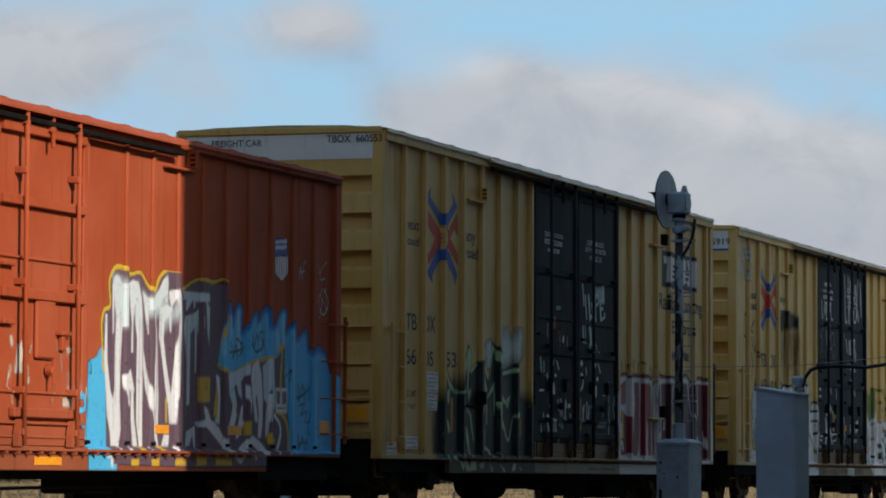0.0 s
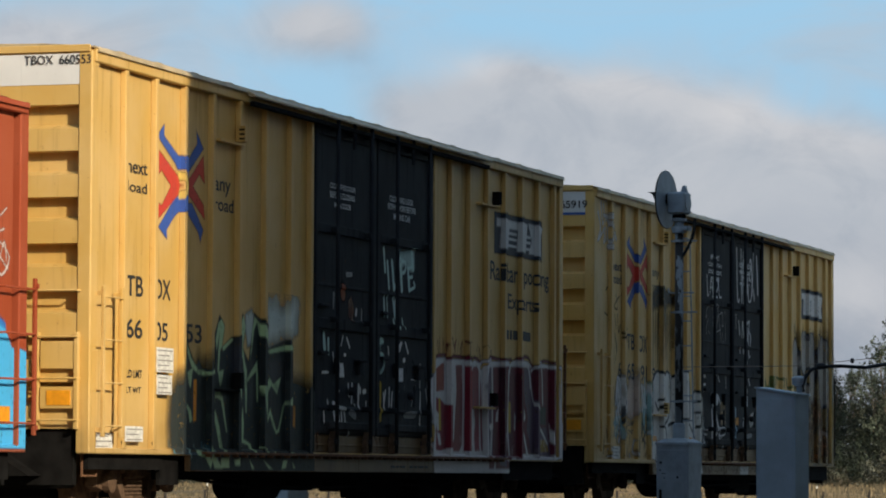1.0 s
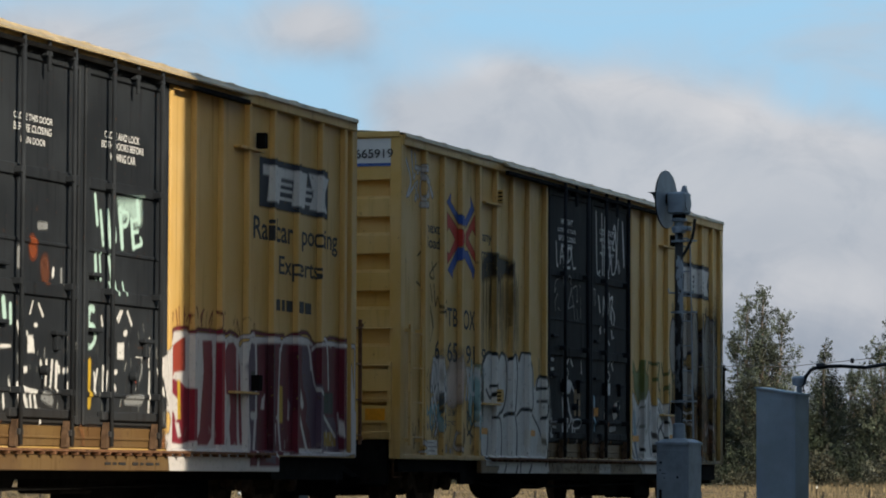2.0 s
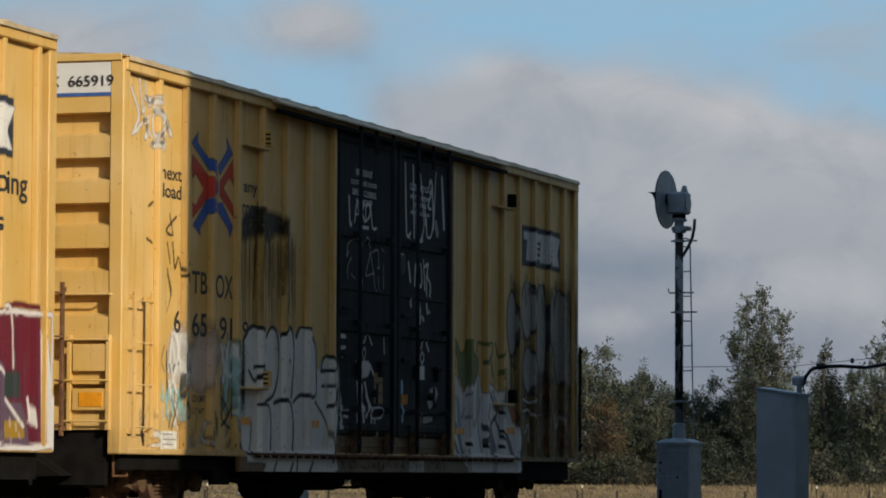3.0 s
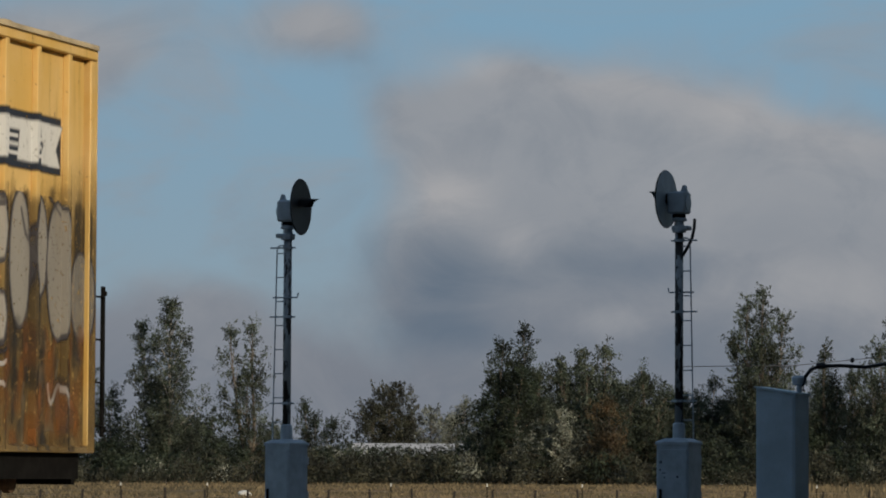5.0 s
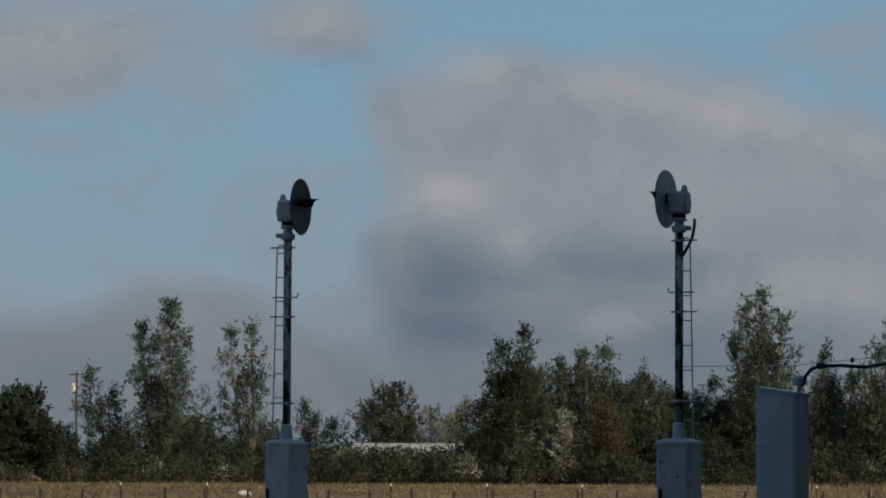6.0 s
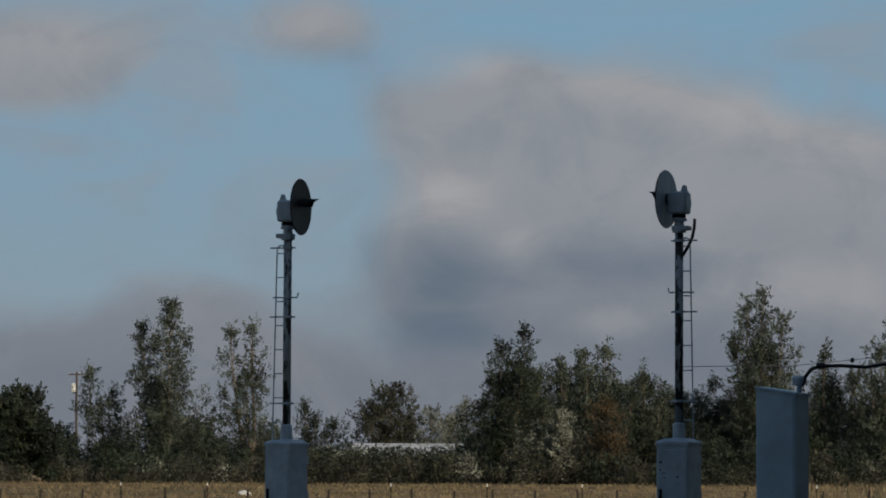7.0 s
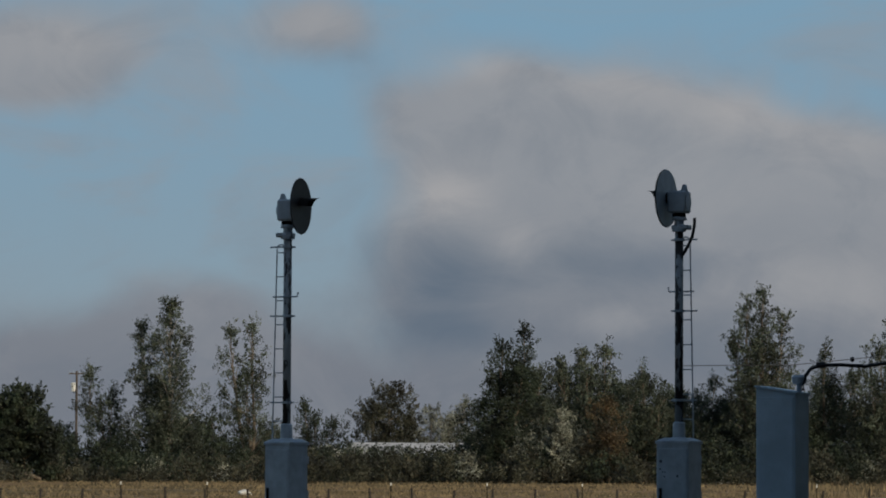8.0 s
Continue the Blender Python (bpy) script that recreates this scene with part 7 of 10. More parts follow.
p.fill([(4.33, 1.89), (4.74, 2.03), (4.75, 1.59), (4.46, 1.65)], (0.035, 0.037, 0.05), 0.05, 0.8, True)
p.fill([(3.02, 2.08), (3.06, 1.9), (3.18, 1.76), (3.4, 1.64), (3.67, 1.62), (3.88, 1.68), (3.88, 1.63), (3.64, 1.57), (3.4, 1.58), (3.18, 1.67), (3.06, 1.81)], LIME, 0.008, 1.0, True)
p.fill([(2.85, 1.72), (2.93, 1.96), (3.02, 2.14), (3.0, 1.9), (2.91, 1.72), (2.92, 1.54), (3.01, 1.25), (3.17, 1.16), (3.23, 1.04), (3.14, 1.02), (3.08, 1.16), (2.95, 1.24), (2.87, 1.54)], LIME, 0.008, 1.0, True)
p.fill([(3.96, 2.0), (4.05, 2.21), (4.16, 2.26), (4.26, 2.18), (4.18, 1.94), (4.11, 1.88), (4.08, 1.63), (4.03, 1.63), (4.06, 1.94), (4.1, 2.12), (4.0, 1.88)], LIME, 0.008, 1.0, True)
p.fill([(4.18, 1.93), (4.5, 2.05), (4.55, 2.02), (4.22, 1.88)], LIME, 0.008, 1.0, True)
p.fill([(4.76, 1.9), (4.84, 2.25), (4.9, 2.34), (4.97, 2.19), (4.88, 1.97), (4.95, 1.78), (5.03, 1.66), (5.03, 1.16), (4.99, 1.16), (4.95, 1.6), (4.88, 1.81)], LIME, 0.008, 1.0, True)
p.fill([(5.02, 1.57), (5.38, 1.8), (5.42, 1.55), (5.42, 1.3), (5.37, 1.3), (5.35, 1.67), (5.15, 1.59), (5.05, 1.53)], LIME, 0.008, 1.0, True)
p.fill([(5.14, 1.8), (5.2, 2.17), (5.28, 2.33), (5.53, 2.23), (5.64, 2.12), (5.68, 1.93), (6.47, 2.03), (6.54, 1.9), (6.47, 1.96), (5.71, 1.89), (5.61, 1.93), (5.56, 2.06), (5.44, 2.12), (5.37, 2.27), (5.27, 2.17), (5.19, 1.92)], LIME, 0.008, 1.0, True)
p.fill([(6.54, 1.97), (6.62, 1.71), (6.63, 1.32), (6.57, 1.32), (6.55, 1.71)], LIME, 0.008, 1.0, True)
p.fill([(5.47, 1.5), (5.57, 1.5), (5.66, 1.43), (5.82, 1.61), (5.96, 1.53), (6.23, 1.62), (6.1, 1.41), (5.89, 1.51), (5.69, 1.37), (5.59, 1.3), (5.63, 1.05), (5.73, 1.05), (5.85, 1.24), (5.97, 1.09), (6.08, 0.96), (6.15, 0.99), (6.31, 1.28), (6.48, 1.38), (6.56, 1.27), (6.38, 1.28), (6.18, 0.95), (6.08, 0.92), (5.94, 1.02), (5.85, 1.15), (5.67, 0.95), (5.6, 1.02), (5.52, 1.3)], LIME, 0.008, 1.0, True)
p.fill([(3.91, 1.39), (4.07, 1.42), (4.22, 1.33), (4.28, 1.15), (4.37, 0.92), (4.34, 0.92), (4.24, 1.12), (4.15, 1.3), (3.96, 1.33), (3.9, 1.14), (3.89, 1.26)], LIME, 0.008, 1.0, True)
p.fill([(3.84, 1.19), (3.97, 1.17), (4.1, 0.99), (4.22, 0.72), (4.25, 0.54), (4.2, 0.54), (4.1, 0.78), (3.97, 1.02), (3.88, 1.08), (3.82, 0.78), (3.79, 0.78), (3.8, 1.08)], LIME, 0.008, 1.0, True)
p.fill([(4.63, 1.43), (4.71, 1.47), (4.78, 1.19), (4.73, 1.19), (4.66, 1.34)], LIME, 0.008, 1.0, True)
p.fill([(4.89, 1.25), (4.93, 1.04), (4.92, 0.85), (5.17, 0.79), (5.27, 0.67), (5.21, 0.67), (5.07, 0.78), (4.87, 0.8), (4.8, 1.0)], LIME, 0.008, 1.0, True)
p.fill([(4.76, 0.91), (4.87, 0.76), (4.83, 0.73), (4.76, 0.85)], LIME, 0.008, 1.0, True)
p.fill([(3.21, 0.71), (3.47, 0.68), (3.67, 0.6), (3.7, 0.75), (3.82, 0.63), (4.02, 0.49), (3.77, 0.49), (3.7, 0.58), (3.64, 0.49), (3.47, 0.61), (3.24, 0.65)], LIME, 0.008, 1.0, True)
p.fill([(3.97, 0.61), (4.17, 0.62), (4.27, 0.5), (3.98, 0.5)], LIME, 0.008, 1.0, True)
p.fill([(4.41, 0.59), (4.62, 0.61), (4.62, 0.53), (4.46, 0.53)], LIME, 0.008, 1.0, True)
p.fill([(4.94, 0.6), (5.11, 0.49), (5.03, 0.49)], LIME, 0.008, 1.0, True)
p.fill([(5.44, 0.59), (5.75, 0.49), (5.63, 0.49)], LIME, 0.008, 1.0, True)
p.fill([(6.07, 0.49), (6.14, 0.6), (6.29, 0.6), (6.23, 0.5)], LIME, 0.008, 1.0, True)
p.fill([(6.43, 0.69), (6.61, 0.7), (6.64, 0.65), (6.47, 0.65)], LIME, 0.008, 1.0, True)
p.fill([(6.47, 0.58), (6.58, 0.5), (6.51, 0.5)], LIME, 0.008, 1.0, True)
p.fill([(5.45, 0.76), (5.61, 0.73), (5.74, 0.65)], LIME, 0.008, 1.0, True)
p.fill([(5.88, 0.73), (5.95, 0.65), (5.88, 0.65)], LIME, 0.008, 1.0, True)
p.fill([(3.06, 1.6), (3.24, 1.66), (3.16, 1.42), (3.1, 1.46)], LIME, 0.008, 1.0, True)
p.fill([(4.05, 1.63), (4.24, 1.66), (4.18, 1.5), (4.12, 1.46)], LIME, 0.008, 1.0, True)
p.fill([(3.25, 1.52), (3.35, 1.52), (3.34, 1.04), (3.25, 1.03)], ORANGE_P, 0.008, 1.0, True)
p.fill([(6.63, 1.29), (6.77, 1.27), (6.76, 1.01), (6.65, 1.03)], ORANGE_P, 0.008, 1.0, True)
p.patches(2.9, 7.0, 0.7, 1.9, [(0.05, 0.06, 0.06), (0.01, 0.012, 0.012), (0.03, 0.05, 0.045)], 60, 0.16, 0.6, 22)
p.patches(2.0, 4.2, 0.66, 0.85, [MINT, (0.10, 0.25, 0.30)], 12, 0.08, 0.8, 23)
p.streaks(2.9, 6.9, 1.7, 0.8, (0.06, 0.07, 0.07), 24, 0.02, 0.6, 24)
p.hang("black lettering with pale green outline")
p = Canvas(middle, 11.94, 19.23, 0.46, 2.45)
p.stroke([(12.53, 1.96), (12.59, 2.07), (13.01, 2.11), (13.08, 2.06), (13.24, 2.1), (13.95, 2.1), (14.3, 2.09), (14.44, 2.12), (14.69, 2.07)], 0.05, MAROON, 0.5, 0.9)
p.stroke([(14.84, 1.94), (15.05, 2.11), (15.26, 2.14), (15.74, 2.13), (16.31, 2.14)], 0.05, MAROON, 0.5, 0.9)
p.stroke([(16.35, 2.11), (16.73, 2.18), (17.2, 2.2), (17.48, 2.07), (18.04, 2.17), (18.62, 2.14)], 0.05, MAROON, 0.5, 0.9)
p.fill([(12.06, 1.63), (12.08, 1.73), (12.24, 1.79), (12.4, 1.89), (12.56, 1.95), (12.59, 2.05), (13.0, 2.08), (13.08, 2.04), (13.21, 2.06), (13.96, 2.07), (14.27, 2.03), (14.44, 2.08), (14.65, 2.05), (14.76, 1.94), (14.94, 2.05), (15.08, 2.1), (15.25, 2.07), (15.37, 2.09), (15.71, 2.09), (16.27, 2.08), (16.46, 2.11), (16.75, 2.14), (16.96, 2.15), (17.2, 2.14), (17.4, 2.07), (17.48, 1.99), (17.64, 2.06), (18.04, 2.13), (18.56, 2.11), (18.66, 2.03), (18.77, 1.83), (18.89, 1.27), (19.06, 1.13), (19.07, 0.71), (18.28, 0.63), (16.36, 0.64), (16.36, 0.45), (12.31, 0.44), (12.24, 0.72), (12.36, 1.03), (12.22, 1.27)], WHITE_M, 0.012, 1.0, True)
p.fill([(14.98, 0.66), (14.95, 1.98), (16.0, 2.04), (18.7, 2.06), (18.76, 0.74)], (0.11, 0.017, 0.030), 0.02, 1.0, True)
p.fill([(12.46, 1.52), (12.4, 1.71), (12.5, 1.83), (12.61, 1.91), (12.83, 1.98), (12.96, 2.0), (12.97, 1.66), (12.96, 1.61), (12.63, 1.59), (12.58, 1.54), (12.56, 1.38)], (0.30, 0.05, 0.03), 0.008, 1.0, True)
p.fill([(12.41, 1.47), (12.59, 1.34), (12.74, 1.28), (12.78, 1.07), (12.68, 1.03), (12.61, 1.14), (12.45, 1.13), (12.48, 0.78), (12.86, 0.77), (13.24, 0.82), (13.32, 1.04), (13.3, 1.29), (13.24, 1.41), (13.0, 1.42), (12.83, 1.48), (12.6, 1.51)], CRIMSON, 0.008, 1.0, True)
p.fill([(13.3, 1.98), (13.38, 1.99), (13.36, 1.55), (13.38, 1.14), (13.3, 1.12), (13.28, 1.36)], MAROON, 0.008, 1.0, True)
p.fill([(13.51, 1.98), (13.82, 1.99), (13.86, 1.62), (13.83, 0.86), (13.7, 0.76), (13.31, 0.76), (13.44, 0.92), (13.5, 1.3), (13.56, 1.62)], (0.21, 0.04, 0.045), 0.008, 1.0, True)
p.fill([(13.96, 1.98), (14.23, 1.99), (14.26, 0.77), (13.92, 0.77), (13.94, 1.31)], CRIMSON, 0.008, 1.0, True)
p.fill([(14.32, 1.38), (14.26, 1.7), (14.27, 1.88), (14.37, 1.98), (14.55, 1.99), (14.69, 1.91), (14.77, 1.71), (14.81, 1.33), (14.86, 0.78), (14.47, 0.77), (14.42, 0.98), (14.46, 1.19), (14.42, 1.36)], (0.23, 0.03, 0.045), 0.008, 1.0, True)
# letters from here on are darker plum and maroon, shade put into the paint
p.fill([(14.88, 1.72), (14.91, 1.9), (15.05, 1.97), (15.19, 2.02), (15.34, 1.93), (15.39, 1.6), (15.36, 1.21), (15.12, 1.19), (15.12, 1.11), (15.36, 1.12), (15.37, 0.68), (15.01, 0.68), (14.93, 1.07)], PLUM, 0.008, 1.0, True)
p.fill([(15.45, 2.0), (16.27, 2.03), (16.32, 1.69), (16.32, 1.36), (16.29, 1.09), (16.1, 1.05), (16.03, 0.95), (16.11, 0.69), (16.27, 0.56), (15.65, 0.55), (15.62, 1.08), (15.45, 1.14), (15.42, 1.67)], MAROON, 0.008, 1.0, True)
p.fill([(16.4, 1.43), (16.37, 1.83), (16.46, 2.01), (16.65, 2.04), (16.85, 2.01), (16.93, 1.78), (16.98, 1.24), (17.18, 1.07), (17.07, 0.97), (16.88, 0.69), (16.4, 0.66)], MAROON, 0.008, 1.0, True)
p.fill([(17.0, 2.04), (17.2, 2.03), (17.36, 1.79), (17.49, 1.59), (17.65, 1.52), (17.76, 1.25), (17.74, 0.91), (17.67, 0.7), (17.39, 0.7), (17.3, 0.96), (17.14, 1.09), (17.2, 1.28), (17.13, 1.44), (17.05, 1.51), (16.99, 1.71)], PLUM, 0.008, 1.0, True)
p.fill([(17.48, 1.9), (17.64, 2.02), (18.04, 2.08), (18.06, 1.51), (17.69, 1.5), (17.57, 1.63)], MAROON, 0.008, 1.0, True)
p.fill([(18.12, 2.08), (18.54, 2.02), (18.63, 1.83), (18.72, 1.27), (18.56, 1.2), (18.31, 1.25), (18.14, 1.51)], MAROON, 0.008, 1.0, True)
p.fill([(17.74, 1.15), (18.23, 1.16), (18.38, 0.91), (18.44, 0.71), (17.79, 0.73)], PLUM, 0.008, 1.0, True)
p.fill([(18.52, 1.13), (18.68, 1.14), (18.73, 0.78), (18.57, 0.78)], MAROON, 0.008, 1.0, True)
p.fill([(15.09, 1.66), (15.38, 1.67), (15.39, 1.44), (15.1, 1.44)], (0.03, 0.035, 0.03), 0.008, 1.0, True)
p.fill([(17.75, 1.46), (18.18, 1.47), (18.18, 1.2), (17.76, 1.2)], (0.03, 0.045, 0.04), 0.008, 1.0, True)
p.fill([(15.63, 2.0), (15.82, 2.01), (15.89, 0.69), (15.74, 0.69)], (0.06, 0.012, 0.02), 0.008, 1.0, True)
p.fill([(16.46, 1.9), (16.69, 1.96), (16.78, 1.37), (16.56, 1.09)], (0.08, 0.010, 0.02), 0.008, 1.0, True)
p.fill([(14.03, 1.95), (14.1, 1.95), (14.11, 0.8), (14.02, 0.8)], (0.34, 0.015, 0.02), 0.008, 1.0, True)
p.fill([(12.72, 1.5), (12.81, 1.5), (12.84, 1.05), (12.74, 1.05)], GOLD, 0.008, 1.0, True)
p.fill([(16.15, 1.52), (16.28, 1.51), (16.29, 1.06), (16.16, 1.06)], GOLD, 0.008, 1.0, True)
p.fill([(17.74, 0.96), (18.27, 0.97), (18.32, 0.79), (17.77, 0.78)], (0.30, 0.18, 0.02), 0.008, 1.0, True)
p.fill([(12.65, 1.02), (12.78, 1.01), (12.86, 0.85), (12.75, 0.84)], WHITE_M, 0.008, 1.0, True)
p.fill([(16.03, 1.14), (16.1, 1.14), (16.1, 1.1), (16.03, 1.1)], WHITE_M, 0.008, 1.0, True)
p.fill([(16.48, 1.36), (16.55, 1.3), (16.52, 1.09), (16.46, 1.11)], WHITE_M, 0.008, 1.0, True)
p.fill([(15.54, 1.34), (15.65, 1.41), (15.62, 1.21), (15.5, 1.22)], WHITE_M, 0.008, 1.0, True)
p.fill([(14.94, 0.71), (16.17, 0.72), (16.18, 0.52), (14.94, 0.52)], MAROON, 0.01, 1.0, True)
p.fill([(15.50, 0.71), (15.85, 0.72), (15.86, 0.55), (15.50, 0.58)], PLUM, 0.01, 1.0, True)
p.stroke([(15.32, 1.15), (15.26, 0.68), (15.23, 0.53)], 0.07, WHITE_M, 0.3, 0.95)
p.stroke([(15.87, 1.02), (15.93, 0.68), (16.22, 0.53)], 0.06, WHITE_M, 0.3, 0.95)
p.stroke([(14.68, 2.01), (14.72, 0.87), (14.84, 0.71)], 0.07, WHITE_M, 0.3, 0.95)
p.stroke([(16.19, 1.96), (16.13, 1.16), (16.22, 0.72)], 0.05, WHITE_M, 0.3, 0.95)
p.stroke([(16.89, 1.98), (16.85, 1.32), (17.22, 0.69)], 0.06, WHITE_M, 0.3, 0.95)
p.stroke([(17.29, 1.99), (17.46, 1.58), (17.72, 1.40)], 0.05, WHITE_M, 0.3, 0.95)
p.stroke([(14.70, 2.01), (14.79, 2.06), (15.07, 2.09), (15.31, 2.03), (15.34, 1.15)], 0.060, WHITE_M, 0.3, 0.95)
p.stroke([(15.35, 2.06), (16.17, 2.08)], 0.060, WHITE_M, 0.3, 0.95)
p.stroke([(16.22, 1.96), (16.31, 2.08), (16.71, 2.11), (16.86, 1.98), (16.93, 1.39)], 0.055, WHITE_M, 0.3, 0.95)
p.stroke([(16.81, 2.14), (17.22, 2.06), (17.33, 1.75)], 0.055, WHITE_M, 0.3, 0.95)
p.stroke([(17.37, 2.00), (17.68, 2.10), (17.94, 2.11), (18.01, 1.52)], 0.045, WHITE_M, 0.3, 0.95)
p.stroke([(17.99, 2.09), (18.85, 2.09)], 0.050, WHITE_M, 0.3, 0.95)
p.stroke([(18.88, 2.08), (18.87, 1.21)], 0.050, WHITE_M, 0.3, 0.95)
p.stroke([(17.80, 1.19), (18.28, 0.91)], 0.050, WHITE_M, 0.3, 0.95)
p.stroke([(18.38, 1.20), (18.47, 0.92)], 0.050, WHITE_M, 0.3, 0.95)
p.stroke([(16.74, 0.72), (17.55, 0.73)], 0.050, WHITE_M, 0.3, 0.95)
p.stroke([(18.82, 0.92), (18.93, 0.67)], 0.050, WHITE_M, 0.3, 0.95)
p.stroke([(15.00, 1.14), (15.33, 1.13)], 0.080, WHITE_M, 0.3, 0.95)
p.stroke([(16.87, 1.54), (17.01, 1.30)], 0.090, WHITE_M, 0.3, 0.95)
p.scrawl(12.5, 13.3, 2.05, 2.35, CRIMSON, 5, 0.025, 0.9, 31)
p.scrawl(13.4, 14.2, 2.05, 2.35, CRIMSON, 5, 0.025, 0.9, 32)
p.scrawl(14.5, 15.3, 2.0, 2.35, CRIMSON, 5, 0.025, 0.8, 33)
p.streaks(12.5, 18.8, 1.6, 0.8, PLUM, 30, 0.03, 0.5, 34)
p.patches(13.0, 18.6, 0.7, 1.0, [WHITE_M, (0.2, 0.15, 0.14)], 40, 0.06, 0.6, 35)
p.hang("maroon bubble letters outlined in white")
block_mark(middle, 15.4, 17.94, 3.68, 4.29)
text_bars(middle, 16.01, 17.42, 2.44, 2.67, 1, BAR_DARK)
lettering(middle, 'CLOSE THIS DOOR', 7.94, 8.96, 4.09, 4.16, BAR_WHITE)
lettering(middle, 'BEFORE CLOSING', 7.94, 8.93, 3.97, 4.05, BAR_WHITE)
lettering(middle, 'MAIN DOOR', 8.12, 8.77, 3.85, 3.92, BAR_WHITE)
lettering(middle, 'CLOSE AND LOCK', 10.39, 11.41, 4.09, 4.17, BAR_WHITE)
lettering(middle, 'BOTH DOORS BEFORE', 10.31, 11.53, 3.98, 4.06, BAR_WHITE)
lettering(middle, 'MOVING CAR', 10.56, 11.29, 3.85, 3.94, BAR_WHITE)
p = Canvas(middle, 7.2, 12.32, 0.72, 3.62)
p.fill([(10.79, 3.43), (11.48, 3.49), (11.49, 3.22), (11.32, 3.17), (11.12, 3.29), (10.86, 3.18)], TAG_MINT, 0.06, 0.75, True)
p.stroke([(10.14, 3.44), (10.21, 3.14)], 0.075, TAG_MINT, 0.3, 0.95)
p.stroke([(10.30, 3.27), (10.38, 2.92)], 0.062, TAG_MINT, 0.3, 0.95)
p.stroke([(10.50, 3.28), (10.59, 2.92)], 0.088, TAG_MINT, 0.3, 0.95)
p.stroke([(10.60, 2.95), (10.73, 2.99), (10.69, 3.17)], 0.062, TAG_MINT, 0.3, 0.95)
p.stroke([(10.85, 3.33), (10.93, 2.92)], 0.088, TAG_MINT, 0.3, 0.95)
p.stroke([(10.90, 3.31), (11.09, 3.30), (11.06, 3.18), (10.89, 3.14)], 0.062, TAG_MINT, 0.3, 0.95)
p.stroke([(11.19, 3.24), (11.26, 2.94)], 0.075, TAG_MINT, 0.3, 0.95)
p.stroke([(11.19, 3.22), (11.39, 3.26)], 0.050, TAG_MINT, 0.3, 0.95)
p.stroke([(11.22, 3.10), (11.39, 3.12)], 0.050, TAG_MINT, 0.3, 0.95)
p.stroke([(11.29, 2.94), (11.50, 2.99), (11.46, 3.05)], 0.062, TAG_MINT, 0.3, 0.95)
p.stroke([(11.37, 3.44), (11.42, 3.24)], 0.100, TAG_MINT, 0.3, 0.95)
p.stroke([(10.16, 2.79), (10.19, 2.56)], 0.075, TAG_MINT, 0.3, 0.95)
p.stroke([(10.28, 2.81), (10.32, 2.53)], 0.050, TAG_MINT, 0.3, 0.95)
p.stroke([(10.54, 2.79), (10.64, 2.55)], 0.088, TAG_MINT, 0.3, 0.95)
p.stroke([(10.64, 2.78), (10.68, 2.52)], 0.062, TAG_MINT, 0.3, 0.95)
p.stroke([(10.56, 2.51), (10.61, 2.45)], 0.050, TAG_MINT, 0.3, 0.95)
p.stroke([(10.73, 2.52), (10.78, 2.39)], 0.050, TAG_MINT, 0.3, 0.95)
p.stroke([(10.94, 2.53), (11.01, 2.40)], 0.050, TAG_MINT, 0.3, 0.95)
p.stroke([(10.12, 2.20), (10.01, 2.19), (10.00, 2.03), (10.14, 2.00), (10.18, 1.88), (10.06, 1.79), (9.98, 1.80)], 0.075, TAG_MINT, 0.3, 0.95)
p.stroke([(7.73, 2.20), (7.77, 2.03)], 0.100, TAG_MINT, 0.3, 0.95)
p.stroke([(7.91, 2.15), (7.92, 1.98)], 0.062, TAG_MINT, 0.3, 0.95)
p.stroke([(10.35, 2.13), (10.38, 2.04)], 0.050, TAG_WHITE, 0.3, 0.95)
p.stroke([(10.95, 2.21), (10.84, 2.09)], 0.038, TAG_WHITE, 0.3, 0.95)
p.stroke([(10.90, 2.21), (10.80, 2.12)], 0.038, TAG_WHITE, 0.3, 0.95)
p.stroke([(11.10, 2.21), (11.22, 2.08)], 0.050, TAG_WHITE, 0.3, 0.95)
p.stroke([(11.02, 1.97), (11.07, 1.98)], 0.062, TAG_WHITE, 0.3, 0.95)
p.stroke([(11.36, 1.72), (11.66, 1.73)], 0.025, TAG_WHITE, 0.3, 0.95)
p.stroke([(10.16, 1.51), (10.19, 1.33)], 0.050, TAG_WHITE, 0.3, 0.95)
p.stroke([(10.25, 1.55), (10.16, 1.30)], 0.044, TAG_WHITE, 0.3, 0.95)
p.stroke([(10.41, 1.58), (10.40, 1.31)], 0.050, TAG_WHITE, 0.3, 0.95)
p.stroke([(10.54, 1.53), (10.50, 1.34)], 0.050, TAG_WHITE, 0.3, 0.95)
p.stroke([(10.70, 1.53), (10.80, 1.54)], 0.050, TAG_WHITE, 0.3, 0.95)
p.stroke([(10.74, 1.38), (10.77, 1.35)], 0.062, TAG_WHITE, 0.3, 0.95)
p.stroke([(11.76, 1.94), (11.75, 1.62)], 0.038, TAG_WHITE, 0.3, 0.95)
p.stroke([(11.77, 1.56), (11.75, 1.08)], 0.050, TAG_WHITE, 0.3, 0.95)
p.stroke([(12.01, 1.60), (12.14, 1.31)], 0.038, TAG_WHITE, 0.3, 0.95)
p.stroke([(8.09, 1.98), (8.18, 1.81), (8.31, 1.87)], 0.050, TAG_WHITE, 0.3, 0.95)
p.stroke([(8.49, 2.21), (8.41, 2.08)], 0.038, TAG_WHITE, 0.3, 0.95)
p.stroke([(8.64, 2.19), (8.75, 2.08)], 0.050, TAG_WHITE, 0.3, 0.95)
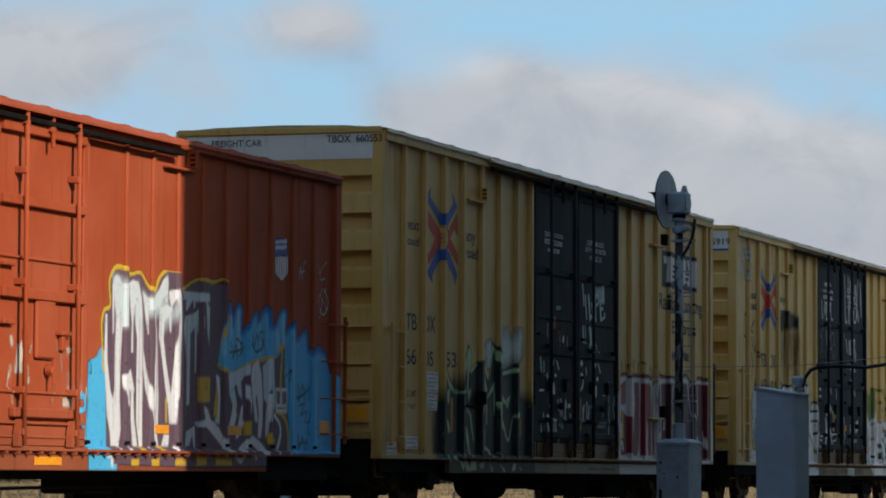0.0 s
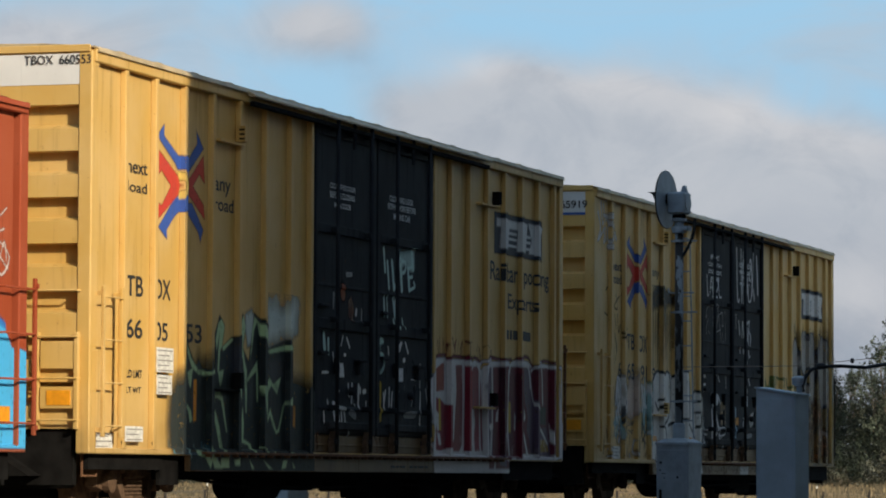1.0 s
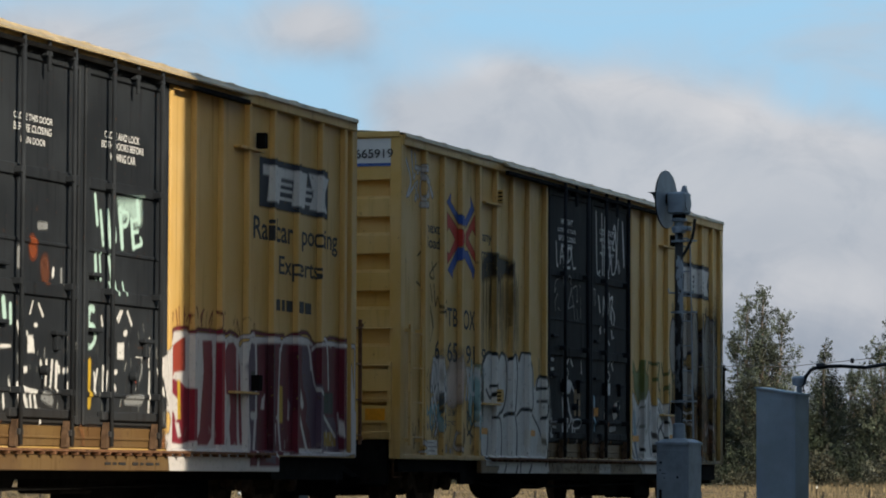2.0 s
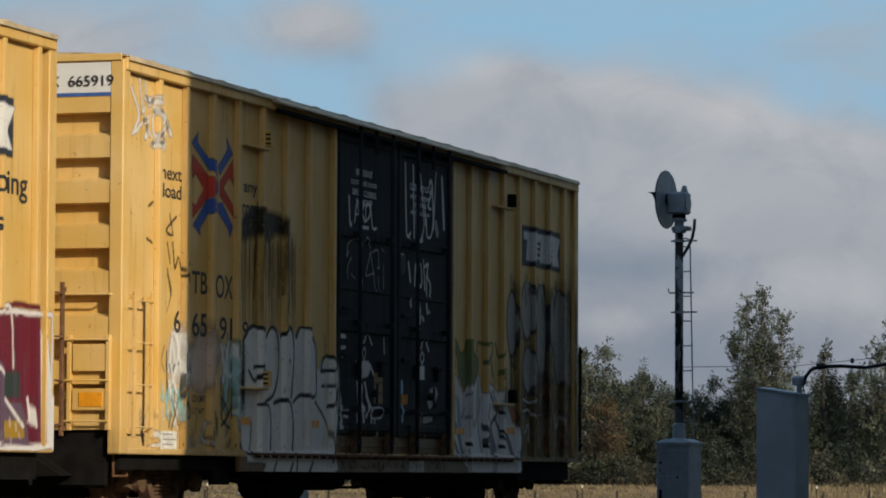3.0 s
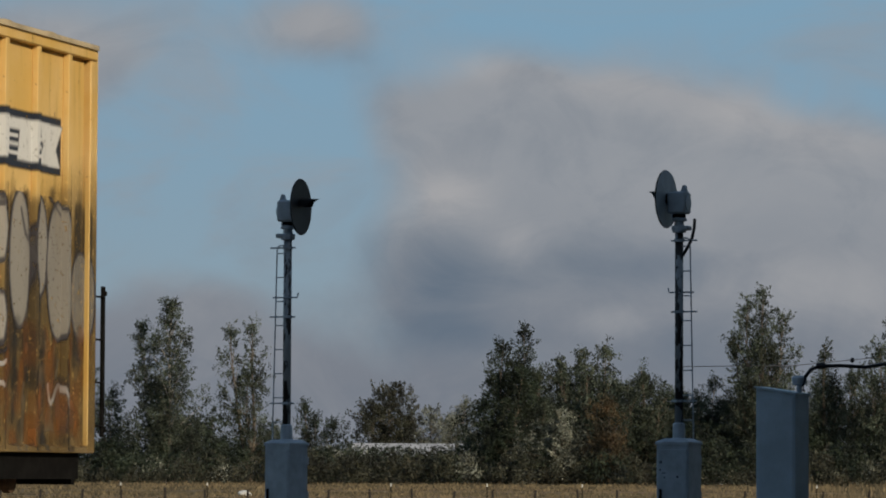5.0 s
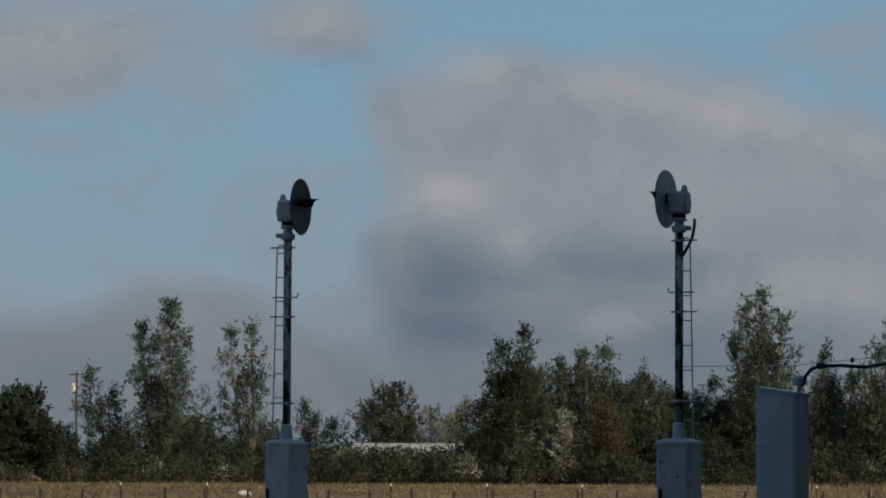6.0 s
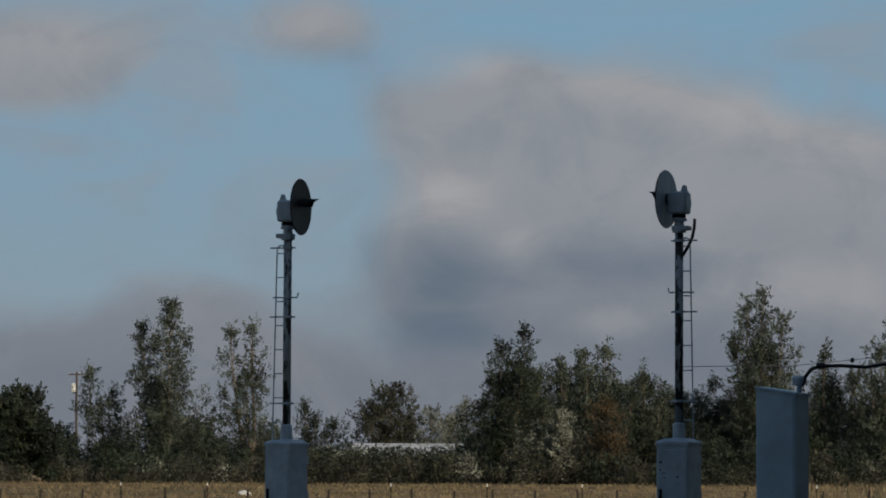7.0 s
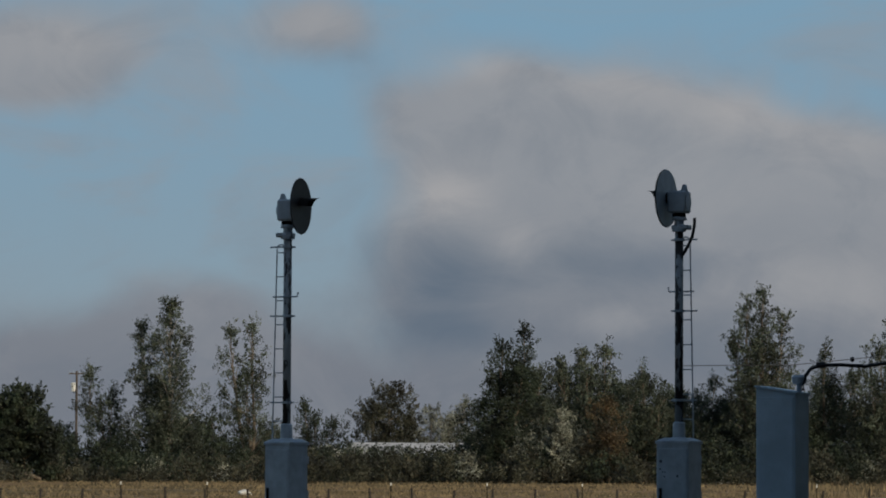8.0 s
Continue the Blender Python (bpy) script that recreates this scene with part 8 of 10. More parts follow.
p.stroke([(8.54, 1.97), (8.59, 1.97)], 0.062, TAG_WHITE, 0.3, 0.95)
p.stroke([(8.50, 1.82), (8.53, 1.69)], 0.038, TAG_WHITE, 0.3, 0.95)
p.stroke([(8.24, 1.90), (8.35, 1.88)], 0.038, TAG_WHITE, 0.3, 0.95)
p.stroke([(7.67, 1.72), (7.92, 1.73)], 0.038, TAG_WHITE, 0.3, 0.95)
p.stroke([(8.71, 1.59), (8.75, 1.45)], 0.062, TAG_WHITE, 0.3, 0.95)
p.stroke([(8.86, 1.60), (8.84, 1.36)], 0.062, TAG_WHITE, 0.3, 0.95)
p.stroke([(9.01, 1.60), (8.96, 1.36)], 0.075, TAG_WHITE, 0.3, 0.95)
p.stroke([(9.13, 1.58), (9.11, 1.31)], 0.075, TAG_WHITE, 0.3, 0.95)
p.stroke([(9.19, 1.55), (9.20, 1.50)], 0.062, TAG_WHITE, 0.3, 0.95)
p.stroke([(9.41, 1.52), (9.32, 1.51)], 0.062, TAG_WHITE, 0.3, 0.95)
p.stroke([(9.43, 1.38), (9.43, 1.32)], 0.050, TAG_WHITE, 0.3, 0.95)
p.stroke([(8.25, 1.49), (8.33, 1.50)], 0.062, TAG_WHITE, 0.3, 0.95)
p.stroke([(8.11, 1.34), (8.33, 1.29), (8.57, 1.27)], 0.062, TAG_WHITE, 0.3, 0.95)
p.stroke([(8.14, 1.23), (8.20, 1.10)], 0.062, TAG_WHITE, 0.3, 0.95)
p.stroke([(8.28, 1.23), (8.37, 1.10)], 0.062, TAG_WHITE, 0.3, 0.95)
p.stroke([(8.43, 1.26), (8.46, 1.11)], 0.050, TAG_WHITE, 0.3, 0.95)
p.stroke([(8.55, 1.24), (8.61, 1.06)], 0.062, TAG_WHITE, 0.3, 0.95)
p.stroke([(8.58, 1.09), (8.73, 1.06)], 0.050, TAG_WHITE, 0.3, 0.95)
p.stroke([(8.64, 0.97), (8.64, 0.91)], 0.050, TAG_WHITE, 0.3, 0.95)
p.stroke([(7.75, 1.22), (7.77, 1.10)], 0.050, TAG_WHITE, 0.3, 0.95)
p.stroke([(7.89, 1.37), (7.92, 1.28)], 0.050, TAG_WHITE, 0.3, 0.95)
p.stroke([(9.02, 2.57), (9.00, 2.51)], 0.062, TAG_WHITE, 0.3, 0.95)
p.fill([(10.81, 1.86), (11.01, 1.87), (11.01, 1.68), (10.81, 1.68)], TAG_WHITE, 0.012, 0.95, True)
p.fill([(8.35, 1.86), (8.50, 1.86), (8.51, 1.68), (8.36, 1.67)], TAG_WHITE, 0.012, 0.95, True)
p.stroke([(11.53, 1.71), (11.53, 1.55), (11.37, 1.36)], 0.038, TAG_GREY, 0.3, 0.6)
p.stroke([(11.07, 1.23), (11.54, 1.25)], 0.100, TAG_GREY, 0.3, 0.6)
p.stroke([(8.77, 1.24), (8.99, 1.19)], 0.125, TAG_GREY, 0.3, 0.6)
p.stroke([(8.11, 2.74), (8.10, 2.57)], 0.088, TAG_GREY, 0.3, 0.6)
p.stroke([(9.23, 2.58), (9.23, 2.45)], 0.062, TAG_GREY, 0.3, 0.6)
p.stroke([(8.62, 3.01), (8.82, 3.02)], 0.100, TAG_GREY, 0.3, 0.6)
p.stroke([(10.03, 1.63), (10.02, 1.33)], 0.088, GOLD, 0.3, 0.95)
p.stroke([(10.04, 1.26), (10.02, 1.16)], 0.088, GOLD, 0.3, 0.95)
p.stroke([(11.30, 1.50), (11.37, 1.45)], 0.062, (0.30, 0.05, 0.03), 0.3, 0.95)
p.stroke([(8.46, 2.82), (8.48, 2.76)], 0.188, (0.22, 0.055, 0.02), 0.3, 0.85)
p.stroke([(8.78, 2.60), (8.81, 2.50)], 0.225, (0.15, 0.055, 0.03), 0.3, 0.7)
p.patches(7.4, 12.2, 0.9, 2.1, [(0.30, 0.31, 0.30), (0.12, 0.13, 0.13)], 70, 0.06, 0.6, 41)
p.patches(7.4, 12.2, 0.76, 0.95, [(0.25, 0.10, 0.04)], 40, 0.12, 0.8, 43)
p.hang("pale spray tags and chalk marks on black doors")
text_bars(middle, 11.3, 12.0, 2.62, 2.82, 3, BAR_WHITE, 0.045)

# the last wagon: the same slogan, white and grey pieces, a scorched patch
p = Canvas(last, 2.18, 3.69, 3.16, 4.54)
p.fill([(2.23, 4.26), (2.44, 4.41), (2.43, 4.28), (2.84, 4.1), (3.03, 4.11), (3.06, 3.97), (2.81, 3.96), (2.75, 4.01)], LOGO_BLUE, 0.01, 1.0, True)
p.fill([(2.9, 4.1), (3.04, 4.1), (3.11, 3.8), (3.04, 3.53), (2.83, 3.5), (2.82, 3.67), (3.01, 3.7), (3.03, 3.84), (2.94, 3.95)], LOGO_BLUE, 0.01, 1.0, True)
p.fill([(2.29, 3.31), (2.76, 3.65), (2.85, 3.66), (2.89, 3.52), (2.77, 3.46), (2.53, 3.29), (2.54, 3.2)], LOGO_BLUE, 0.01, 1.0, True)
p.fill([(3.09, 4.05), (3.4, 4.28), (3.36, 4.43), (3.59, 4.24), (3.15, 3.95)], LOGO_BLUE, 0.01, 1.0, True)
p.fill([(3.1, 3.63), (3.26, 3.63), (3.61, 3.37), (3.52, 3.23), (3.45, 3.33), (3.1, 3.52)], LOGO_BLUE, 0.01, 1.0, True)
p.fill([(2.25, 4.13), (2.85, 3.89), (2.89, 3.8), (2.85, 3.7), (2.28, 3.39), (2.27, 3.57), (2.37, 3.54), (2.64, 3.76), (2.36, 3.91), (2.27, 3.85)], LOGO_RED, 0.01, 1.0, True)
p.fill([(3.16, 3.88), (3.59, 4.17), (3.63, 3.87), (3.47, 3.95), (3.28, 3.81), (3.6, 3.63), (3.64, 3.48), (3.16, 3.71)], LOGO_RED, 0.01, 1.0, True)
p.stroke([(2.88, 3.9), (2.97, 3.8), (2.88, 3.67)], 0.07, (0.62, 0.45, 0.12), 0.2, 1.0)
p.hang("blue and red crossed-arrow mark")
lettering(last, 'next', 1.29, 1.92, 3.78, 3.91, BAR_DARK)
lettering(last, 'load', 1.34, 1.91, 3.57, 3.73, BAR_DARK)
lettering(last, 'any', 3.97, 4.44, 3.77, 3.92, BAR_DARK)
lettering(last, 'road', 3.93, 4.47, 3.54, 3.73, BAR_DARK)
lettering(last, 'TB', 2.27, 2.77, 2.52, 2.78, BAR_DARK)
lettering(last, 'OX', 3.05, 3.62, 2.50, 2.78, BAR_DARK)
lettering(last, '6', 1.72, 1.92, 2.04, 2.30, BAR_DARK)
lettering(last, '65', 2.29, 2.77, 2.02, 2.30, BAR_DARK)
lettering(last, '91', 3.19, 3.61, 2.01, 2.28, BAR_DARK)
lettering(last, '9', 3.96, 4.18, 2.04, 2.26, BAR_DARK)
lettering(last, 'LD LMT', 2.32, 2.74, 1.26, 1.34, BAR_DARK)
lettering(last, 'LT WT', 2.33, 2.70, 1.12, 1.19, BAR_DARK)
placard(last, 1.34, 1.82, 0.68, 0.91)
p = Canvas(last, 2.99, 6.05, 2.24, 3.7)
p.fill([(3.9, 3.45), (3.99, 3.56), (4.16, 3.61), (4.32, 3.71), (4.55, 3.69), (4.76, 3.65), (5.0, 3.64), (5.24, 3.63), (5.44, 3.57), (5.44, 3.35), (5.14, 3.37), (4.84, 3.26), (4.46, 3.31), (3.93, 3.23)], (0.03, 0.026, 0.02), 0.05, 0.85, True)
p.streaks(3.9, 5.85, 3.35, 1.85, (0.13, 0.075, 0.025), 120, 0.016, 0.75, 51)
p.streaks(4.2, 5.6, 3.3, 2.4, (0.05, 0.035, 0.02), 22, 0.03, 0.55, 52)
p.hang("scorched sooty patch with drips")
p = Canvas(last, 0.43, 4.11, 0.73, 4.89)
p.stroke([(0.78, 4.64), (1.15, 4.63)], 0.07, WHITE_P, 0.4, 0.9)
p.stroke([(1.04, 4.55), (1.28, 4.37), (1.11, 4.26)], 0.07, WHITE_P, 0.4, 0.9)
p.stroke([(1.21, 4.51), (1.42, 4.47), (1.16, 4.3), (1.38, 4.2)], 0.07, WHITE_P, 0.4, 0.9)
p.stroke([(1.48, 4.39), (1.57, 4.3)], 0.07, WHITE_P, 0.4, 0.9)
p.stroke([(1.02, 4.14), (1.37, 4.16), (1.26, 4.09)], 0.07, WHITE_P, 0.4, 0.9)
p.stroke([(0.76, 4.4), (0.93, 4.24)], 0.07, WHITE_P, 0.4, 0.9)
p.stroke([(1.55, 3.39), (1.66, 3.16), (1.45, 3.2), (1.77, 3.37)], 0.03, (0.03, 0.028, 0.025), 0.3, 0.8)
p.stroke([(1.49, 3.06), (1.58, 2.83)], 0.03, (0.03, 0.028, 0.025), 0.3, 0.8)
p.stroke([(1.66, 3.07), (1.73, 2.78), (1.82, 2.9)], 0.03, (0.03, 0.028, 0.025), 0.3, 0.8)
p.stroke([(1.85, 2.9), (1.94, 2.76)], 0.03, (0.03, 0.028, 0.025), 0.3, 0.8)
p.stroke([(2.03, 2.85), (2.12, 2.74), (1.94, 2.7)], 0.03, (0.03, 0.028, 0.025), 0.3, 0.8)
p.stroke([(1.5, 2.76), (1.62, 2.47)], 0.03, (0.03, 0.028, 0.025), 0.3, 0.8)
p.stroke([(0.9, 3.43), (1.04, 3.49)], 0.03, (0.03, 0.028, 0.025), 0.3, 0.8)
p.stroke([(0.85, 3.07), (1.02, 3.03)], 0.03, (0.03, 0.028, 0.025), 0.3, 0.8)
p.fill([(1.65, 1.47), (1.55, 1.82), (1.72, 2.06), (1.93, 2.1), (2.02, 1.84), (2.27, 1.85), (2.45, 1.61), (2.22, 1.43)], WHITE_P, 0.1, 0.7)
p.fill([(2.24, 1.73), (2.41, 2.09), (2.72, 2.14), (3.03, 2.12), (3.27, 1.88), (3.04, 1.63), (2.58, 1.38)], (0.62, 0.50, 0.40), 0.14, 0.7)
p.stroke([(1.56, 1.59), (1.67, 1.94), (1.82, 1.59), (1.93, 2.01), (2.03, 1.54)], 0.065, WHITE_P, 0.35, 0.85)
p.stroke([(3.2, 1.51), (3.35, 1.95), (3.52, 1.65), (3.61, 1.96), (3.46, 1.46), (3.84, 1.9)], 0.065, WHITE_P, 0.35, 0.85)
p.stroke([(2.03, 1.72), (2.21, 1.79), (2.06, 1.54), (2.27, 1.61)], 0.065, WHITE_P, 0.35, 0.85)
p.stroke([(3.68, 1.65), (3.85, 1.34), (3.66, 1.16), (3.92, 1.1)], 0.065, WHITE_P, 0.35, 0.85)
p.stroke([(1.68, 1.3), (1.84, 1.12), (1.75, 1.0)], 0.065, WHITE_P, 0.35, 0.85)
p.stroke([(1.06, 0.88), (1.23, 0.79), (0.98, 0.7)], 0.065, WHITE_P, 0.35, 0.85)
p.stroke([(2.75, 1.02), (2.63, 0.84), (2.91, 0.78)], 0.065, WHITE_P, 0.35, 0.85)
p.scrawl(1.4, 2.3, 1.2, 1.8, (0.04, 0.05, 0.05), 6, 0.035, 0.85, 53)
p.scrawl(3.2, 4.0, 1.1, 1.8, (0.05, 0.12, 0.12), 8, 0.05, 0.8, 54)
p.scrawl(3.3, 4.2, 1.1, 2.1, (0.40, 0.62, 0.60), 6, 0.07, 0.75, 55)
p.scrawl(1.3, 2.1, 1.0, 1.5, (0.35, 0.60, 0.62), 5, 0.05, 0.7, 56)
p.patches(0.6, 3.6, 0.7, 1.2, [(0.30, 0.16, 0.06), (0.06, 0.05, 0.04), WHITE_P], 40, 0.12, 0.6, 57)
p.fill([(2.32, 1.85), (3.01, 1.94), (3.10, 1.63), (2.64, 1.38), (2.33, 1.37)], (0.62, 0.47, 0.38), 0.05, 0.55, True)
p.fill([(3.63, 1.34), (3.93, 1.35), (3.94, 0.94), (3.68, 0.94)], (0.42, 0.66, 0.66), 0.03, 0.7, True)
p.stroke([(3.65, 1.96), (3.90, 1.91)], 0.125, (0.45, 0.55, 0.40), 0.3, 0.5)
p.stroke([(1.67, 2.03), (1.62, 1.71), (1.81, 1.36)], 0.050, TAG_WHITE, 0.3, 0.95)
p.stroke([(1.73, 2.04), (1.87, 1.83), (1.69, 1.47)], 0.050, TAG_WHITE, 0.3, 0.95)
p.stroke([(1.82, 2.01), (1.95, 1.60)], 0.050, TAG_WHITE, 0.3, 0.95)
p.stroke([(2.02, 1.77), (2.19, 1.76), (2.10, 1.63), (1.98, 1.54)], 0.050, TAG_WHITE, 0.3, 0.95)
p.stroke([(2.13, 1.56), (2.01, 1.48), (2.14, 1.43)], 0.050, TAG_WHITE, 0.3, 0.95)
p.stroke([(1.59, 1.47), (1.66, 1.30)], 0.062, TAG_WHITE, 0.3, 0.95)
p.stroke([(3.25, 1.94), (3.37, 1.64), (3.31, 1.52)], 0.062, TAG_WHITE, 0.3, 0.95)
p.stroke([(3.49, 1.98), (3.43, 1.64), (3.60, 1.59)], 0.062, TAG_WHITE, 0.3, 0.95)
p.stroke([(3.62, 1.96), (3.69, 1.77)], 0.050, TAG_WHITE, 0.3, 0.95)
p.stroke([(3.90, 1.75), (3.69, 1.65)], 0.050, TAG_WHITE, 0.3, 0.95)
p.stroke([(3.91, 1.53), (3.73, 1.47)], 0.050, TAG_WHITE, 0.3, 0.95)
p.stroke([(3.91, 1.35), (3.70, 1.31)], 0.062, TAG_WHITE, 0.3, 0.95)
p.stroke([(1.66, 1.30), (1.89, 0.98)], 0.031, BLACK_P, 0.3, 0.8)
p.stroke([(1.89, 1.30), (1.67, 0.94)], 0.031, BLACK_P, 0.3, 0.8)
p.stroke([(1.99, 1.24), (2.06, 1.01)], 0.031, BLACK_P, 0.3, 0.8)
p.stroke([(2.14, 1.31), (2.26, 1.13), (2.12, 1.01)], 0.038, BLACK_P, 0.3, 0.8)
p.stroke([(3.27, 1.33), (3.51, 1.15), (3.28, 1.00)], 0.038, BLACK_P, 0.3, 0.8)
p.stroke([(3.43, 1.27), (3.27, 1.09), (3.55, 0.97)], 0.038, BLACK_P, 0.3, 0.8)
p.stroke([(1.48, 2.70), (1.63, 2.53), (1.49, 2.26)], 0.019, BLACK_P, 0.3, 0.8)
p.stroke([(2.00, 2.73), (2.08, 2.56)], 0.025, BLACK_P, 0.3, 0.8)
p.stroke([(1.43, 1.88), (1.33, 1.70), (1.45, 1.58)], 0.019, BLACK_P, 0.3, 0.8)
p.hang("layered white, teal and black tags")
p = Canvas(last, 3.76, 7.77, 0.42, 2.3)
p.fill([(3.97, 0.57), (3.89, 1.66), (3.98, 2.04), (4.26, 2.22), (4.59, 2.19), (4.76, 2.09), (4.93, 2.22), (5.17, 2.21), (5.35, 2.14), (5.52, 2.25), (5.77, 2.23), (5.91, 2.11), (6.05, 2.27), (6.31, 2.25), (6.64, 2.07), (6.72, 1.74), (6.87, 1.89), (7.13, 1.94), (7.34, 1.76), (7.33, 1.36), (7.23, 0.69), (7.12, 0.44), (4.7, 0.43), (4.63, 0.56)], (0.74, 0.72, 0.67), 0.02, 1.0)
p.stroke([(4.03, 1.29), (3.98, 1.91), (4.09, 2.11), (4.32, 2.21), (4.59, 2.17), (4.77, 2.0), (4.67, 1.77), (4.37, 1.72)], 0.05, BLACK_P, 0.3, 1.0)
p.stroke([(4.8, 2.1), (4.97, 2.22), (5.17, 2.17), (5.25, 1.95), (5.22, 1.63), (5.02, 1.37), (4.51, 1.27), (4.89, 1.27), (4.99, 1.05), (4.97, 0.67)], 0.05, BLACK_P, 0.3, 1.0)
p.stroke([(5.31, 2.12), (5.49, 2.24), (5.73, 2.22), (5.81, 1.97), (5.78, 1.65), (5.72, 1.39)], 0.05, BLACK_P, 0.3, 1.0)
p.stroke([(5.88, 2.14), (6.05, 2.27), (6.31, 2.24), (6.6, 2.07), (6.65, 1.74), (6.62, 1.41), (6.07, 1.42), (5.79, 1.32)], 0.05, BLACK_P, 0.3, 1.0)
p.stroke([(6.83, 1.74), (6.94, 1.91), (7.2, 1.91), (7.32, 1.69), (7.25, 1.36), (7.07, 1.29)], 0.05, BLACK_P, 0.3, 1.0)
p.stroke([(5.09, 1.3), (5.37, 1.34), (5.68, 1.32), (5.8, 1.07), (5.77, 0.68), (5.74, 0.48)], 0.05, BLACK_P, 0.3, 1.0)
p.stroke([(6.62, 1.34), (7.04, 1.09), (7.23, 0.75), (7.12, 0.59)], 0.05, BLACK_P, 0.3, 1.0)
p.stroke([(3.93, 0.79), (4.03, 0.67), (4.23, 0.73), (4.29, 1.04)], 0.05, BLACK_P, 0.3, 1.0)
p.stroke([(4.2, 1.67), (4.41, 1.55), (4.6, 1.71)], 0.05, BLACK_P, 0.3, 1.0)
p.stroke([(5.53, 1.71), (5.67, 1.84), (5.46, 1.67), (5.61, 1.45)], 0.05, BLACK_P, 0.3, 1.0)
p.stroke([(6.87, 1.74), (7.25, 1.76)], 0.05, BLACK_P, 0.3, 1.0)
p.stroke([(6.88, 1.55), (7.25, 1.56)], 0.05, BLACK_P, 0.3, 1.0)
p.stroke([(4.91, 0.47), (5.01, 0.58)], 0.05, BLACK_P, 0.3, 1.0)
p.stroke([(5.49, 0.44), (5.6, 0.57)], 0.05, BLACK_P, 0.3, 1.0)
p.stroke([(6.2, 0.45), (6.35, 0.58)], 0.05, BLACK_P, 0.3, 1.0)
p.patches(4.2, 7.4, 0.75, 2.2, [(0.50, 0.45, 0.38), (0.60, 0.50, 0.35)], 60, 0.16, 0.35, 58)
p.hang("large white bubble letters outlined in black")
p = Canvas(last, 0.2, 1.9, 3.6, 4.92)
p.stroke([(0.36, 4.72), (0.59, 4.45), (0.48, 4.29), (0.41, 4.21)], 0.050, TAG_WHITE, 0.3, 0.85)
p.stroke([(0.61, 4.84), (0.70, 4.49), (0.77, 4.54)], 0.050, TAG_WHITE, 0.3, 0.85)
p.stroke([(0.76, 4.82), (0.88, 4.57), (1.07, 4.68), (1.26, 4.65)], 0.050, TAG_WHITE, 0.3, 0.85)
p.stroke([(0.48, 4.23), (0.88, 4.45), (0.78, 4.20), (0.85, 4.23)], 0.050, TAG_WHITE, 0.3, 0.85)
p.stroke([(1.11, 4.56), (1.00, 4.40), (1.08, 4.23), (1.27, 4.39), (1.15, 4.53)], 0.050, TAG_WHITE, 0.3, 0.85)
p.stroke([(1.27, 4.24), (1.46, 4.44)], 0.038, TAG_WHITE, 0.3, 0.85)
p.stroke([(1.35, 4.22), (1.52, 4.42)], 0.038, TAG_WHITE, 0.3, 0.85)
p.stroke([(0.97, 4.13), (1.08, 4.18), (1.27, 4.12)], 0.050, TAG_WHITE, 0.3, 0.85)
p.stroke([(0.87, 5.02), (0.76, 4.93), (0.95, 4.89), (1.02, 4.99), (0.87, 5.02)], 0.038, TAG_WHITE, 0.3, 0.85)
p.hang("white tag on the leading corner")
p = Canvas(last, 7.2, 12.2, 0.46, 0.64)
p.scrawl(7.3, 10.1, 0.48, 0.62, (0.10, 0.045, 0.02), 30, 0.022, 0.8, 81)
p.fill([(10.25, 0.46), (10.95, 0.46), (10.95, 0.64), (10.25, 0.64)], TAG_WHITE, 0.03, 0.7, True)
p.scrawl(10.2, 11.9, 0.48, 0.62, (0.10, 0.06, 0.03), 14, 0.022, 0.8, 82)
p.hang("brown and white scribbles along the sill")
reflector(last, 3.88, 4.25, 1.02, 1.11)
reflector(last, 6.35, 6.76, 1.02, 1.11)
p = Canvas(last, 12.33, 15.84, 0.41, 2.38)
p.fill([(12.7, 2.07), (12.93, 2.17), (13.39, 2.19), (13.7, 2.11), (13.68, 1.87), (13.25, 1.61), (12.79, 1.81)], OLIVE, 0.04, 0.9)
p.stroke([(12.52, 2.0), (12.57, 2.3), (12.94, 2.02), (13.26, 2.36), (13.42, 2.34), (13.34, 1.92)], 0.17, OLIVE, 0.3, 0.9)
p.stroke([(13.7, 2.35), (14.09, 2.32), (14.43, 2.36), (14.37, 2.14), (13.99, 2.06)], 0.05, OLIVE, 0.3, 0.9)
p.stroke([(13.7, 2.35), (13.64, 2.2)], 0.05, OLIVE, 0.3, 0.9)
p.stroke([(14.59, 2.36), (14.76, 2.15), (15.08, 2.37)], 0.05, OLIVE, 0.3, 0.9)
p.stroke([(14.76, 1.91), (15.02, 2.01), (14.86, 1.85)], 0.07, OLIVE, 0.3, 0.9)
p.stroke([(14.37, 2.14), (14.44, 1.89)], 0.05, OLIVE, 0.3, 0.9)
p.stroke([(15.32, 2.18), (15.59, 2.0)], 0.04, OLIVE, 0.3, 0.9)
p.fill([(12.45, 0.81), (12.39, 1.59), (12.61, 1.84), (12.98, 1.6), (13.22, 1.72), (13.44, 1.64), (13.74, 1.88), (13.9, 1.63), (14.12, 1.64), (14.34, 1.76), (14.74, 1.64), (15.15, 1.78), (15.1, 1.53), (15.51, 1.3), (15.72, 0.99), (15.66, 0.72), (15.53, 0.43), (13.44, 0.43), (12.53, 0.72)], (0.76, 0.74, 0.70), 0.02, 1.0)
p.stroke([(12.74, 1.45), (12.82, 1.01)], 0.16, (0.22, 0.38, 0.50), 0.25, 1.0)
p.stroke([(13.28, 1.61), (13.23, 1.31), (13.36, 0.89)], 0.1, GREYISH, 0.25, 1.0)
p.stroke([(13.71, 1.81), (13.66, 1.26), (13.48, 1.14)], 0.1, GREYISH, 0.25, 1.0)
